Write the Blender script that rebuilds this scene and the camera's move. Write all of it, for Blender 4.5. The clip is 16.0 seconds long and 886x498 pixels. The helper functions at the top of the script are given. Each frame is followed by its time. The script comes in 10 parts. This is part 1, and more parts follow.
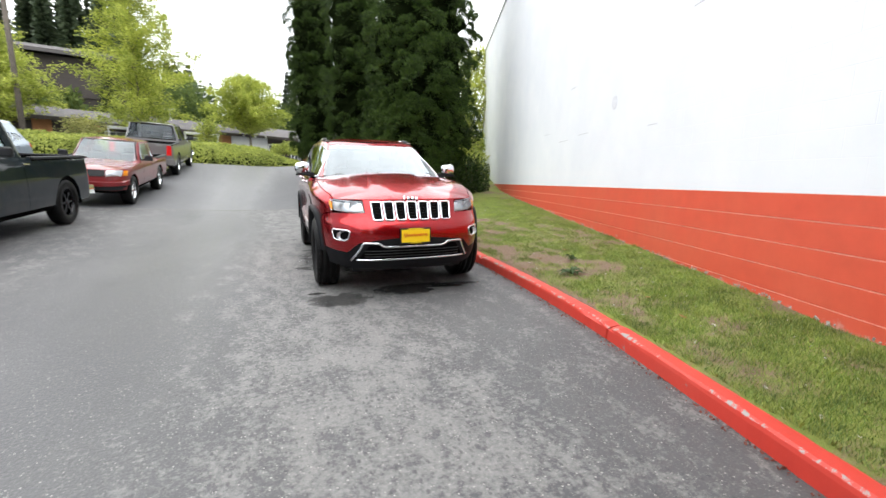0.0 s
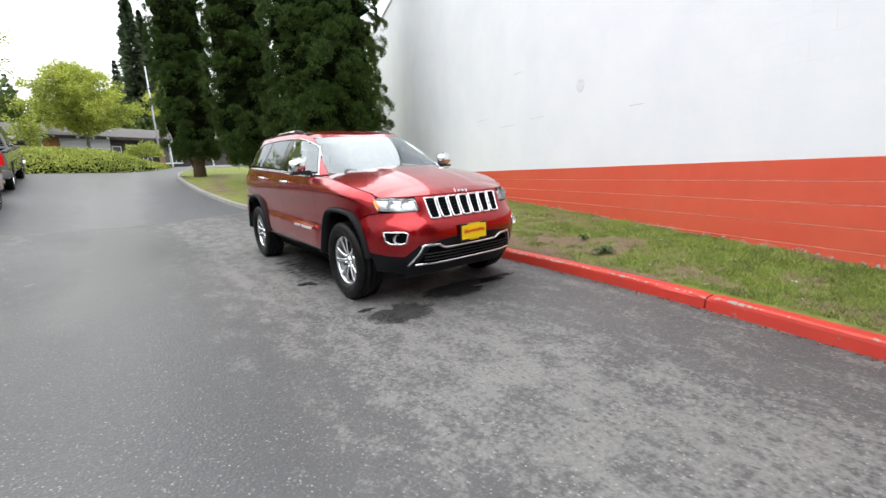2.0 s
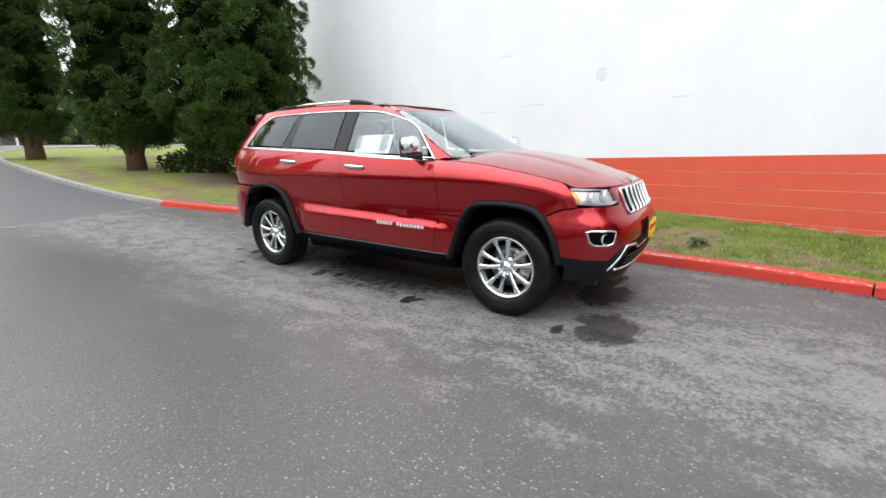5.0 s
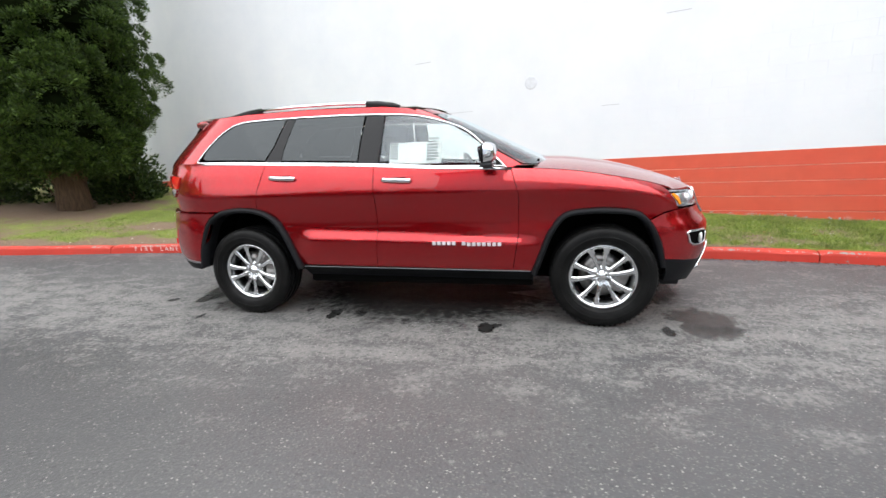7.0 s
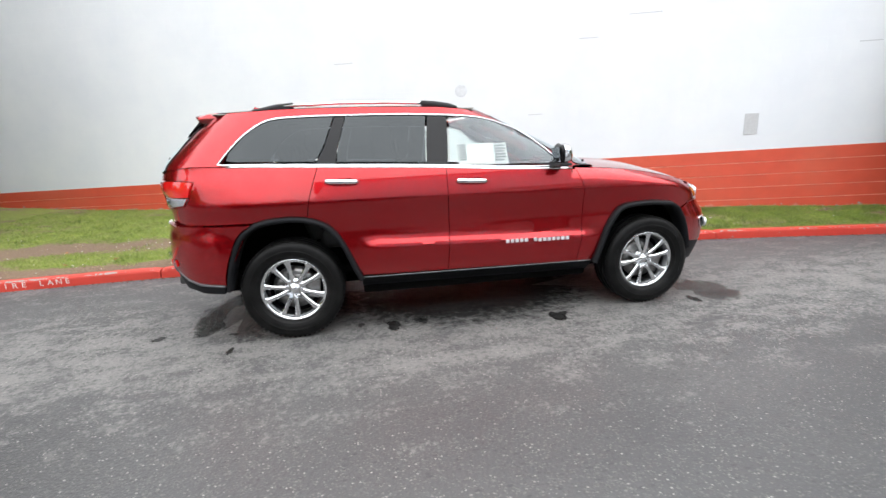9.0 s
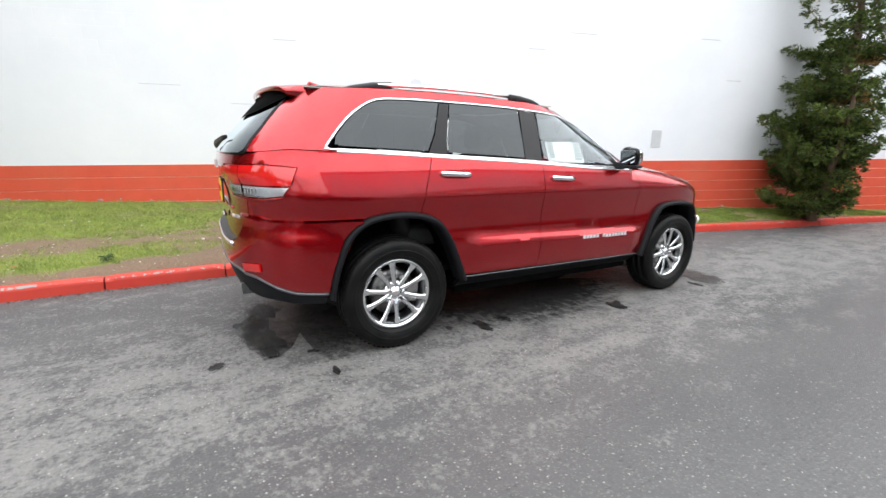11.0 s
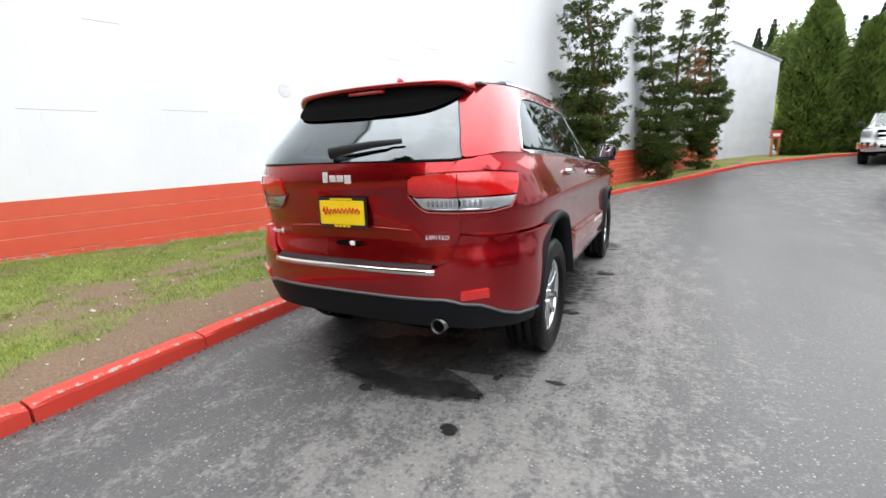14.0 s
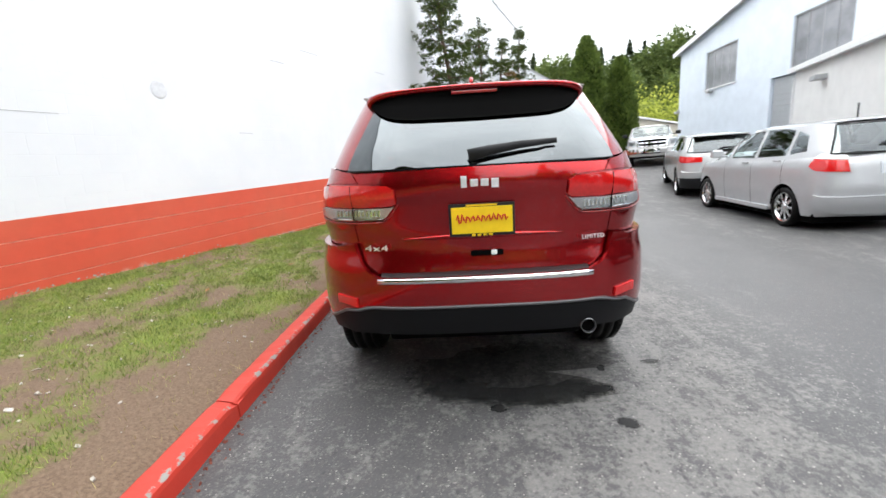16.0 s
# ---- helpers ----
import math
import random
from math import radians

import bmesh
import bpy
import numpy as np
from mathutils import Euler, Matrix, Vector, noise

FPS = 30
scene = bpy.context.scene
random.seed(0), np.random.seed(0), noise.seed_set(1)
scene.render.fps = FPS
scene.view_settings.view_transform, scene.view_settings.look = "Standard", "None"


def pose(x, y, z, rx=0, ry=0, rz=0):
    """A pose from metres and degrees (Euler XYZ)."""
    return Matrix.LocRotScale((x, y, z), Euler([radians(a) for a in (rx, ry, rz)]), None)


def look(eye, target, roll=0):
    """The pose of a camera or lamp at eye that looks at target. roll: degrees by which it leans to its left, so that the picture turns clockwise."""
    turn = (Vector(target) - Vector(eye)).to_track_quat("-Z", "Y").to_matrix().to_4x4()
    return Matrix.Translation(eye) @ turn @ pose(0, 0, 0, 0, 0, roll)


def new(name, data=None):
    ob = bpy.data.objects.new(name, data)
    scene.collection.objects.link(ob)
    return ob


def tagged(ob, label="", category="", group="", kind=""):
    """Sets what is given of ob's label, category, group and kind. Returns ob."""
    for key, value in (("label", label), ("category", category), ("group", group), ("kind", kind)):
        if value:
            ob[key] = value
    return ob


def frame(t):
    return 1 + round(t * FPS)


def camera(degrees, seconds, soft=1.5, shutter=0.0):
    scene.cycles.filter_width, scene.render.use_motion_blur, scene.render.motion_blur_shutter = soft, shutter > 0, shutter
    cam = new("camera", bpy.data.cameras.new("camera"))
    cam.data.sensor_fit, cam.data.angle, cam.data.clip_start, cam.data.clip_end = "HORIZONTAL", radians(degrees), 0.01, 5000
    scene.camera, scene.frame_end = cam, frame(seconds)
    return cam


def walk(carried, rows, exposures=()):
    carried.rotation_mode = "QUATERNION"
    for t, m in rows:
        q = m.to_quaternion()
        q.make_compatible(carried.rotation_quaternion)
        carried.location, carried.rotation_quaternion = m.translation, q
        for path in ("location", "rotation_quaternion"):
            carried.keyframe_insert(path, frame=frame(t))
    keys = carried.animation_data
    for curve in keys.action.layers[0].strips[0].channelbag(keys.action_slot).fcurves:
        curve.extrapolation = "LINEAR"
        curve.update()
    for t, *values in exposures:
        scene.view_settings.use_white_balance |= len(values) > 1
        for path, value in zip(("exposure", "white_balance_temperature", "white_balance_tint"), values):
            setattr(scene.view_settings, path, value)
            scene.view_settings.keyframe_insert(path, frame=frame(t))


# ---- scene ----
cam = camera(91.2, 16.0, soft=1.5, shutter=0.3)
PATH = [
    (0, (-1.268, -5.035, 1.277), (-0.576, -3.192, 0.926), 0.65),
    (0.5, (-1.627, -4.810, 1.295), (-0.774, -3.041, 0.912), -0.73),
    (1, (-1.957, -4.500, 1.299), (-1.026, -2.767, 0.942), -1.23),
    (1.5, (-2.316, -4.209, 1.288), (-1.250, -2.559, 0.914), -1.89),
    (2, (-2.622, -3.873, 1.291), (-1.446, -2.305, 0.890), -2.85),
    (2.5, (-2.914, -3.518, 1.306), (-1.676, -1.988, 0.948), -1.71),
    (3, (-3.180, -3.150, 1.330), (-1.818, -1.744, 0.920), -1.25),
    (3.5, (-3.362, -2.734, 1.322), (-1.937, -1.393, 0.905), -0.21),
    (6, (-3.995, -0.497, 1.297), (-2.219, 0.308, 0.853), -1.25),
    (6.5, (-4.049, -0.008, 1.315), (-2.188, 0.605, 0.913), -1.04),
    (7, (-4.117, 0.455, 1.336), (-2.215, 0.888, 0.893), -2.64),
    (7.5, (-4.124, 0.911, 1.340), (-2.188, 1.157, 0.904), -2.47),
    (8, (-4.204, 1.381, 1.355), (-2.256, 1.367, 0.901), -3.34),
    (8.5, (-4.233, 1.832, 1.350), (-2.296, 1.668, 0.882), -3.50),
    (9, (-4.188, 2.288, 1.368), (-2.263, 1.979, 0.923), -2.33),
    (11.5, (-3.226, 4.401, 1.349), (-1.650, 3.255, 0.898), 0.44),
    (12, (-2.977, 4.758, 1.339), (-1.540, 3.436, 0.906), -1.25),
    (12.5, (-2.663, 5.046, 1.315), (-1.317, 3.632, 0.880), -1.65),
    (13, (-2.319, 5.305, 1.315), (-1.115, 3.765, 0.892), -1.24),
    (13.5, (-1.951, 5.556, 1.312), (-0.927, 3.893, 0.882), -2.15),
    (14, (-1.529, 5.703, 1.297), (-0.641, 3.959, 0.884), -1.89),
    (14.5, (-1.118, 5.863, 1.299), (-0.430, 4.025, 0.916), -2.93),
    (15, (-0.717, 5.956, 1.298), (-0.186, 4.068, 0.908), -2.85),
    (15.5, (-0.316, 5.957, 1.306), (0.039, 4.025, 0.933), -1.82),
    (16, (0.101, 5.977, 1.311), (0.191, 4.018, 0.918), -3.40),
]
walk(cam, [(t, look(eye, target, roll)) for t, eye, target, roll in PATH],
     exposures=((0, 0.08), (0.7, 0.06), (2, -0.13), (3.5, -0.06), (6, -0.02), (8, 0.0), (11.5, 0.06), (13, 0.07), (16, 0.04)))

# world: a bright overcast sky, the blue of the clear sky mixed into a white cloud layer
world = bpy.data.worlds.new("sky")
scene.world = world
world.use_nodes = True
wn, wl = world.node_tree.nodes, world.node_tree.links
sky = wn.new("ShaderNodeTexSky")
sky.sky_type, sky.sun_disc = "NISHITA", False
sky.sun_elevation, sky.sun_rotation = radians(55), radians(230)
clouds = wn.new("ShaderNodeTexNoise")
clouds.inputs["Scale"].default_value, clouds.inputs["Detail"].default_value = 2.2, 5
cloud_tone = wn.new("ShaderNodeValToRGB")
cloud_tone.color_ramp.elements[0].position, cloud_tone.color_ramp.elements[0].color = 0.3, (15.5, 16.0, 16.6, 1)
cloud_tone.color_ramp.elements[1].position, cloud_tone.color_ramp.elements[1].color = 0.7, (21.0, 21.2, 21.6, 1)
cover = wn.new("ShaderNodeMix")
cover.data_type = "RGBA"
cover.inputs["Factor"].default_value = 0.9
# an overcast sky is about three times as bright overhead as at the horizon
up = wn.new("ShaderNodeSeparateXYZ")
wl.new(wn.new("ShaderNodeTexCoord").outputs["Generated"], up.inputs["Vector"])
rise = wn.new("ShaderNodeMapRange")
rise.inputs["From Min"].default_value, rise.inputs["From Max"].default_value = 0.0, 1.0
rise.inputs["To Min"].default_value, rise.inputs["To Max"].default_value = 0.62, 1.75
wl.new(up.outputs["Z"], rise.inputs["Value"])
dome = wn.new("ShaderNodeVectorMath")
dome.operation = "SCALE"
wl.new(cloud_tone.outputs["Color"], dome.inputs[0])
wl.new(rise.outputs["Result"], dome.inputs["Scale"])
wl.new(clouds.outputs["Fac"], cloud_tone.inputs["Fac"])
wl.new(sky.outputs["Color"], cover.inputs["A"])
wl.new(dome.outputs["Vector"], cover.inputs["B"])
wl.new(cover.outputs["Result"], wn["Background"].inputs["Color"])
wn["Background"].inputs["Strength"].default_value = 0.140

sun = new("sun", bpy.data.lights.new("sun", "SUN"))
sun.data.energy, sun.data.angle, sun.data.color = 0.6, radians(110), (1.0, 0.97, 0.92)
sun.matrix_world = look((0, 0, 0), (0.45, 0.35, -1.0))

# ---------------------------------------------------------------- helpers of this scene
from mathutils import geometry


def empty(name, place=(0, 0, 0), turn=0.0):
    ob = new(name)
    ob.empty_display_size = 0.2
    ob.matrix_world = pose(*place, 0, 0, turn)
    return ob


def part(name, bm, material, parent=None, label="", smooth=False):
    """Links a bmesh as one mesh object under a thing or a part."""
    me = bpy.data.meshes.new(name)
    if smooth:
        for f in bm.faces:
            f.smooth = True
    bm.to_mesh(me)
    bm.free()
    me.materials.append(material)
    ob = new(name, me)
    if parent is not None:
        ob.parent = parent
    if label:
        ob["label"] = label
    return ob


def from_lists(name, verts, faces, material, parent=None, label="", smooth=False):
    me = bpy.data.meshes.new(name)
    me.from_pydata(verts, [], faces)
    if smooth:
        me.polygons.foreach_set("use_smooth", [True] * len(me.polygons))
    me.materials.append(material)
    ob = new(name, me)
    if parent is not None:
        ob.parent = parent
    if label:
        ob["label"] = label
    return ob


def add_box(bm, lo, hi, m=None, bevel=0.0):
    """A box from corner lo to corner hi, with bevelled edges, in bm."""
    made = bmesh.ops.create_cube(bm, size=1)["verts"]
    for v in made:
        v.co = Vector([lo[i] + (v.co[i] + 0.5) * (hi[i] - lo[i]) for i in range(3)])
    if bevel:
        edges = list({e for v in made for e in v.link_edges})
        res = bmesh.ops.bevel(bm, geom=edges, offset=bevel, segments=2, affect="EDGES", profile=0.6)
        made = list({v for f in res["faces"] for v in f.verts} | {v for v in made if v.is_valid})
    if m is not None:
        for v in made:
            v.co = m @ v.co
    return made


def add_tube(bm, pts, r, sides=8, r_end=None, caps=True):
    """A tube along points, its radius running from r to r_end."""
    pts = [Vector(p) for p in pts]
    rings = []
    side_dir = None
    for i, p in enumerate(pts):
        d = (pts[min(i + 1, len(pts) - 1)] - pts[max(i - 1, 0)]).normalized()
        if side_dir is None:
            side_dir = d.orthogonal().normalized()
        side_dir = (side_dir - d * side_dir.dot(d)).normalized()
        up = d.cross(side_dir)
        rr = r if r_end is None else r + (r_end - r) * i / (len(pts) - 1)
        rings.append([bm.verts.new(p + (side_dir * math.cos(a) + up * math.sin(a)) * rr)
                      for a in (2 * math.pi * k / sides for k in range(sides))])
    for a, b in zip(rings, rings[1:]):
        for k in range(sides):
            bm.faces.new((a[k], a[(k + 1) % sides], b[(k + 1) % sides], b[k]))
    if caps:
        bm.faces.new(rings[0][::-1])
        bm.faces.new(rings[-1])
    return rings


def add_lathe(bm, profile, m, steps=48, closed=False):
    """Turns a profile of (radius, height) round the z axis of m."""
    rings = []
    for r, h in profile:
        if r < 1e-6:
            rings.append([bm.verts.new(m @ Vector((0, 0, h)))])
        else:
            rings.append([bm.verts.new(m @ Vector((r * math.cos(a), r * math.sin(a), h)))
                          for a in (2 * math.pi * k / steps for k in range(steps))])
    pairs = list(zip(rings, rings[1:]))
    if closed:
        pairs.append((rings[-1], rings[0]))
    for a, b in pairs:
        for k in range(steps):
            j = (k + 1) % steps
            if len(a) == 1 and len(b) == 1:
                continue
            if len(a) == 1:
                bm.faces.new((a[0], b[j], b[k]))
            elif len(b) == 1:
                bm.faces.new((a[k], a[j], b[0]))
            else:
                bm.faces.new((a[k], a[j], b[j], b[k]))


def lerp_table(x, xs, ys):
    return float(np.interp(x, xs, ys))


SLOPES = {}


def curve_table(x, xs, ys):
    """A smooth curve through a table that never overshoots it."""
    if x <= xs[0]:
        return ys[0]
    if x >= xs[-1]:
        return ys[-1]
    key = (xs, ys)
    if key not in SLOPES:
        h = [b - a for a, b in zip(xs, xs[1:])]
        d = [(b - a) / w for a, b, w in zip(ys, ys[1:], h)]
        inner = [0.0 if a * b <= 0 else 3 * (u + v) / ((2 * v + u) / a + (v + 2 * u) / b) for a, b, u, v in zip(d, d[1:], h, h[1:])]
        SLOPES[key] = [d[0]] + inner + [d[-1]]
    m = SLOPES[key]
    i = bisect_right(xs, x) - 1
    w = xs[i + 1] - xs[i]
    t = (x - xs[i]) / w
    return ((1 + 2 * t) * (1 - t) ** 2 * ys[i] + t * (1 - t) ** 2 * w * m[i] + t * t * (3 - 2 * t) * ys[i + 1] + t * t * (t - 1) * w * m[i + 1])


def bisect_right(xs, x):
    """Index of the first entry past x."""
    lo, hi = 0, len(xs)
    while lo < hi:
        mid = (lo + hi) // 2
        if x < xs[mid]:
            hi = mid
        else:
            lo = mid + 1
    return lo


def smooth_line(pts, step, closed=False):
    """Points along a polyline, no further apart than step."""
    out = []
    n = len(pts)
    for i in range(n if closed else n - 1):
        a, b = pts[i], pts[(i + 1) % n]
        k = max(1, int(math.ceil(math.dist(a, b) / step)))
        out += [tuple(a[c] + (b[c] - a[c]) * j / k for c in range(len(a))) for j in range(k)]
    if not closed:
        out.append(tuple(pts[-1]))
    return out


def spline(pts, k=6):
    """A Catmull-Rom curve through points."""
    out = []
    n = len(pts)
    for i in range(n - 1):
        p = [np.array(pts[max(0, min(n - 1, j))], float) for j in (i - 1, i, i + 1, i + 2)]
        for s in range(k):
            t = s / k
            q = 0.5 * ((2 * p[1]) + (p[2] - p[0]) * t + (2 * p[0] - 5 * p[1] + 4 * p[2] - p[3]) * t * t
                       + (3 * p[1] - p[0] - 3 * p[2] + p[3]) * t ** 3)
            out.append(tuple(q))
    out.append(tuple(pts[-1]))
    return out


def inset(poly, d):
    """Moves a closed outline inwards by d."""
    area = sum(a[0] * b[1] - b[0] * a[1] for a, b in zip(poly, poly[1:] + poly[:1]))
    sign = 1 if area > 0 else -1
    out = []
    n = len(poly)
    for i in range(n):
        a, b = Vector(poly[i - 1]), Vector(poly[(i + 1) % n])
        t = b - a
        if t.length < 1e-9:
            out.append(poly[i])
            continue
        t.normalize()
        out.append((poly[i][0] - t.y * d * sign, poly[i][1] + t.x * d * sign))
    return out


def inside(p, poly):
    hit = False
    j = len(poly) - 1
    for i in range(len(poly)):
        a, b = poly[i], poly[j]
        if (a[1] > p[1]) != (b[1] > p[1]) and p[0] < (b[0] - a[0]) * (p[1] - a[1]) / (b[1] - a[1]) + a[0]:
            hit = not hit
        j = i
    return hit


def sheet(poly, mapping, grid=0.04, rim=0.012, holes=()):
    """A bmesh sheet over a closed outline in a flat chart, carried into space by mapping(u, v, depth); its edge is turned in by rim."""
    loops = [list(poly)] + [list(h) for h in holes]
    verts, edges = [], []
    for lp in loops:
        k = len(verts)
        verts += [Vector(p) for p in lp]
        edges += [(k + i, k + (i + 1) % len(lp)) for i in range(len(lp))]
    edge_pts = np.array([tuple(v) for v in verts])
    lo, hi = edge_pts.min(0), edge_pts.max(0)
    row = 0
    y = lo[1] + grid * 0.5
    while y < hi[1]:
        x = lo[0] + grid * (0.5 + 0.5 * (row % 2))
        while x < hi[0]:
            if inside((x, y), loops[0]) and not any(inside((x, y), h) for h in loops[1:]):
                if ((edge_pts - (x, y)) ** 2).sum(1).min() > (grid * 0.55) ** 2:
                    verts.append(Vector((x, y)))
            x += grid
        y += grid * 0.87
        row += 1
    co, ed, fc, vi, ei, fi = geometry.delaunay_2d_cdt(verts, edges, [], 1 if not holes else 2, 1e-5)
    bm = bmesh.new()
    vs = [bm.verts.new(mapping(p[0], p[1], 0.0)) for p in co]
    for f in fc:
        c = (sum(co[i][0] for i in f) / len(f), sum(co[i][1] for i in f) / len(f))
        if not inside(c, loops[0]) or any(inside(c, h) for h in loops[1:]):
            continue
        try:
            bm.faces.new([vs[i] for i in f])
        except ValueError:
            pass
    for f in bm.faces:
        f.smooth = True
    if rim:
        border = [e for e in bm.edges if e.is_boundary]
        deep = {}
        flat = {v: co[i] for i, v in enumerate(vs)}
        for e in border:
            for v in e.verts:
                if v not in deep:
                    p = flat[v]
                    deep[v] = bm.verts.new(mapping(p[0], p[1], -rim))
        for e in border:
            f = e.link_faces[0]
            a, b = e.verts
            for lp in f.loops:
                if lp.edge == e:
                    a, b = lp.vert, lp.link_loop_next.vert
            nf = bm.faces.new((b, a, deep[a], deep[b]))
            nf.smooth = True
            e.smooth = False
    loose = [v for v in bm.verts if not v.link_faces]
    if loose:
        bmesh.ops.delete(bm, geom=loose, context="VERTS")
    return bm


def face_out(bm, centre):
    """Turns the faces so that most look away from centre."""
    bm.normal_update()
    total = sum((f.calc_center_median() - Vector(centre)).dot(f.normal) * f.calc_area() for f in bm.faces)
    if total < 0:
        bmesh.ops.reverse_faces(bm, faces=bm.faces)
    return bm


def text_part(name, words, size, m, material, parent, depth=0.003, label="", spacing=1.0, shear=0.0):
    """Raised letters in the built-in font, turned into a mesh."""
    cu = bpy.data.curves.new(name, "FONT")
    cu.body, cu.size, cu.extrude, cu.align_x, cu.align_y = words, size, depth, "CENTER", "CENTER"
    cu.space_character, cu.shear = spacing, shear
    cu.resolution_u = 3
    tmp = bpy.data.objects.new(name, cu)
    scene.collection.objects.link(tmp)
    dg = bpy.context.evaluated_depsgraph_get()
    me = bpy.data.meshes.new_from_object(tmp.evaluated_get(dg))
    bpy.data.objects.remove(tmp)
    me.transform(m)
    me.materials.clear()
    me.materials.append(material)
    ob = new(name, me)
    ob.parent = parent
    if label:
        ob["label"] = label
    return ob


# ---------------------------------------------------------------- the lie of the land
def terrain(x, y):
    across = lerp_table(x, (-40, -12, -8, -5, -3.2, -2, 0), (0.9, 0.62, 0.46, 0.3, 0.13, 0.02, 0))
    along = lerp_table(y, (-60, -30, -20, -15, -10, -6, 6, 8, 10, 14, 20, 25, 32, 60),
                       (1.0, 0.85, 0.5, 0.3, 0.1, 0, 0, 0.06, 0.22, 0.72, 1.3, 1.6, 1.75, 1.9))
    # the drive tilts sideways at both ends and lies nearly level beside the parked vehicle
    tilt = lerp_table(y, (-12, -6, -2, 2, 5, 8), (1.0, 0.45, 0.22, 0.25, 0.6, 1.0))
    return across * tilt + along


def ground_at(x, y):
    """The road's height, rounded over the breaks of slope."""
    return sum(terrain(x + dx, y + dy) for dx in (-0.5, 0, 0.5) for dy in (-1, 0, 1)) / 9 - 0.006


def wall_x(y):
    return 3.44 + 0.354 * y

# ---------------------------------------------------------------- materials
def material(name):
    m = bpy.data.materials.new(name)
    m.use_nodes = True
    return m, m.node_tree.nodes, m.node_tree.links, m.node_tree.nodes["Principled BSDF"]


def node(nodes, kind, **values):
    n = nodes.new(kind)
    for key, value in values.items():
        n.inputs[key.replace("_", " ")].default_value = value
    return n


def ramp(nodes, links, source, stops):
    r = nodes.new("ShaderNodeValToRGB")
    while len(r.color_ramp.elements) < len(stops):
        r.color_ramp.elements.new(0.5)
    for e, (p, c) in zip(r.color_ramp.elements, stops):
        e.position, e.color = p, (*c, 1) if len(c) == 3 else c
    links.new(source, r.inputs["Fac"])
    return r.outputs["Color"]


def mix(nodes, links, fac, a, b, blend="MIX"):
    m = nodes.new("ShaderNodeMix")
    m.data_type, m.blend_type = "RGBA", blend
    for socket, value in (("Factor", fac), ("A", a), ("B", b)):
        if isinstance(value, (int, float)):
            m.inputs[socket].default_value = value
        elif isinstance(value, tuple):
            m.inputs[socket].default_value = (*value, 1)
        else:
            links.new(value, m.inputs[socket])
    return m.outputs["Result"]


def noise_out(nodes, links, scale, detail=4, rough=0.55, coords=None, distortion=0.0):
    n = node(nodes, "ShaderNodeTexNoise", Scale=scale, Detail=detail, Roughness=rough, Distortion=distortion)
    if coords is not None:
        links.new(coords, n.inputs["Vector"])
    return n.outputs["Fac"]


def place(nodes, which="Object"):
    return nodes.new("ShaderNodeTexCoord").outputs[which]


def position(nodes):
    return nodes.new("ShaderNodeNewGeometry").outputs["Position"]


def bump(nodes, links, bsdf, height, strength=0.3, distance=0.01):
    b = node(nodes, "ShaderNodeBump", Strength=strength, Distance=distance)
    links.new(height, b.inputs["Height"])
    links.new(b.outputs["Normal"], bsdf.inputs["Normal"])


def simple(name, colour, rough=0.5, metal=0.0, spread=0.12, scale=30.0, bumps=0.0, coat=0.0, spec=0.5):
    """A plain stuff with a little uneven tone and gloss."""
    m, n, l, b = material(name)
    f = noise_out(n, l, scale, 4, 0.6, place(n))
    dark = tuple(c * (1 - spread) for c in colour)
    lite = tuple(min(1, c * (1 + spread)) for c in colour)
    l.new(ramp(n, l, f, ((0.3, dark), (0.7, lite))), b.inputs["Base Color"])
    r = node(n, "ShaderNodeMapRange")
    r.inputs["To Min"].default_value, r.inputs["To Max"].default_value = max(0, rough - 0.06), min(1, rough + 0.06)
    l.new(f, r.inputs["Value"])
    l.new(r.outputs["Result"], b.inputs["Roughness"])
    b.inputs["Metallic"].default_value = metal
    b.inputs["Coat Weight"].default_value = coat
    b.inputs["Coat Roughness"].default_value = 0.03
    b.inputs["Specular IOR Level"].default_value = spec
    if bumps:
        bump(n, l, b, f, bumps, 0.004)
    return m


def car_paint(name, colour, flake=0.25, rough=0.35, metal=0.3, ior=1.55, spec=0.2):
    m, n, l, b = material(name)
    c = place(n)
    v = node(n, "ShaderNodeTexVoronoi", Scale=900.0)
    l.new(c, v.inputs["Vector"])
    dark = tuple(x * (1 - flake) for x in colour)
    lite = tuple(min(1, x * (1 + flake)) for x in colour)
    tone = ramp(n, l, v.outputs["Color"], ((0.1, dark), (0.9, lite)))
    dirt = noise_out(n, l, 3.0, 6, 0.65, c)
    l.new(mix(n, l, ramp(n, l, dirt, ((0.45, (0, 0, 0)), (0.85, (0.1, 0.1, 0.1)))), tone, (0.16, 0.13, 0.12)), b.inputs["Base Color"])
    b.inputs["Metallic"].default_value, b.inputs["Roughness"].default_value = metal, rough
    b.inputs["Coat Weight"].default_value, b.inputs["Coat Roughness"].default_value = 1.0, 0.02
    b.inputs["Coat IOR"].default_value, b.inputs["Specular IOR Level"].default_value = ior, spec
    fine = noise_out(n, l, 1.3, 3, 0.5, c)
    bump(n, l, b, fine, 0.006, 0.05)
    return m


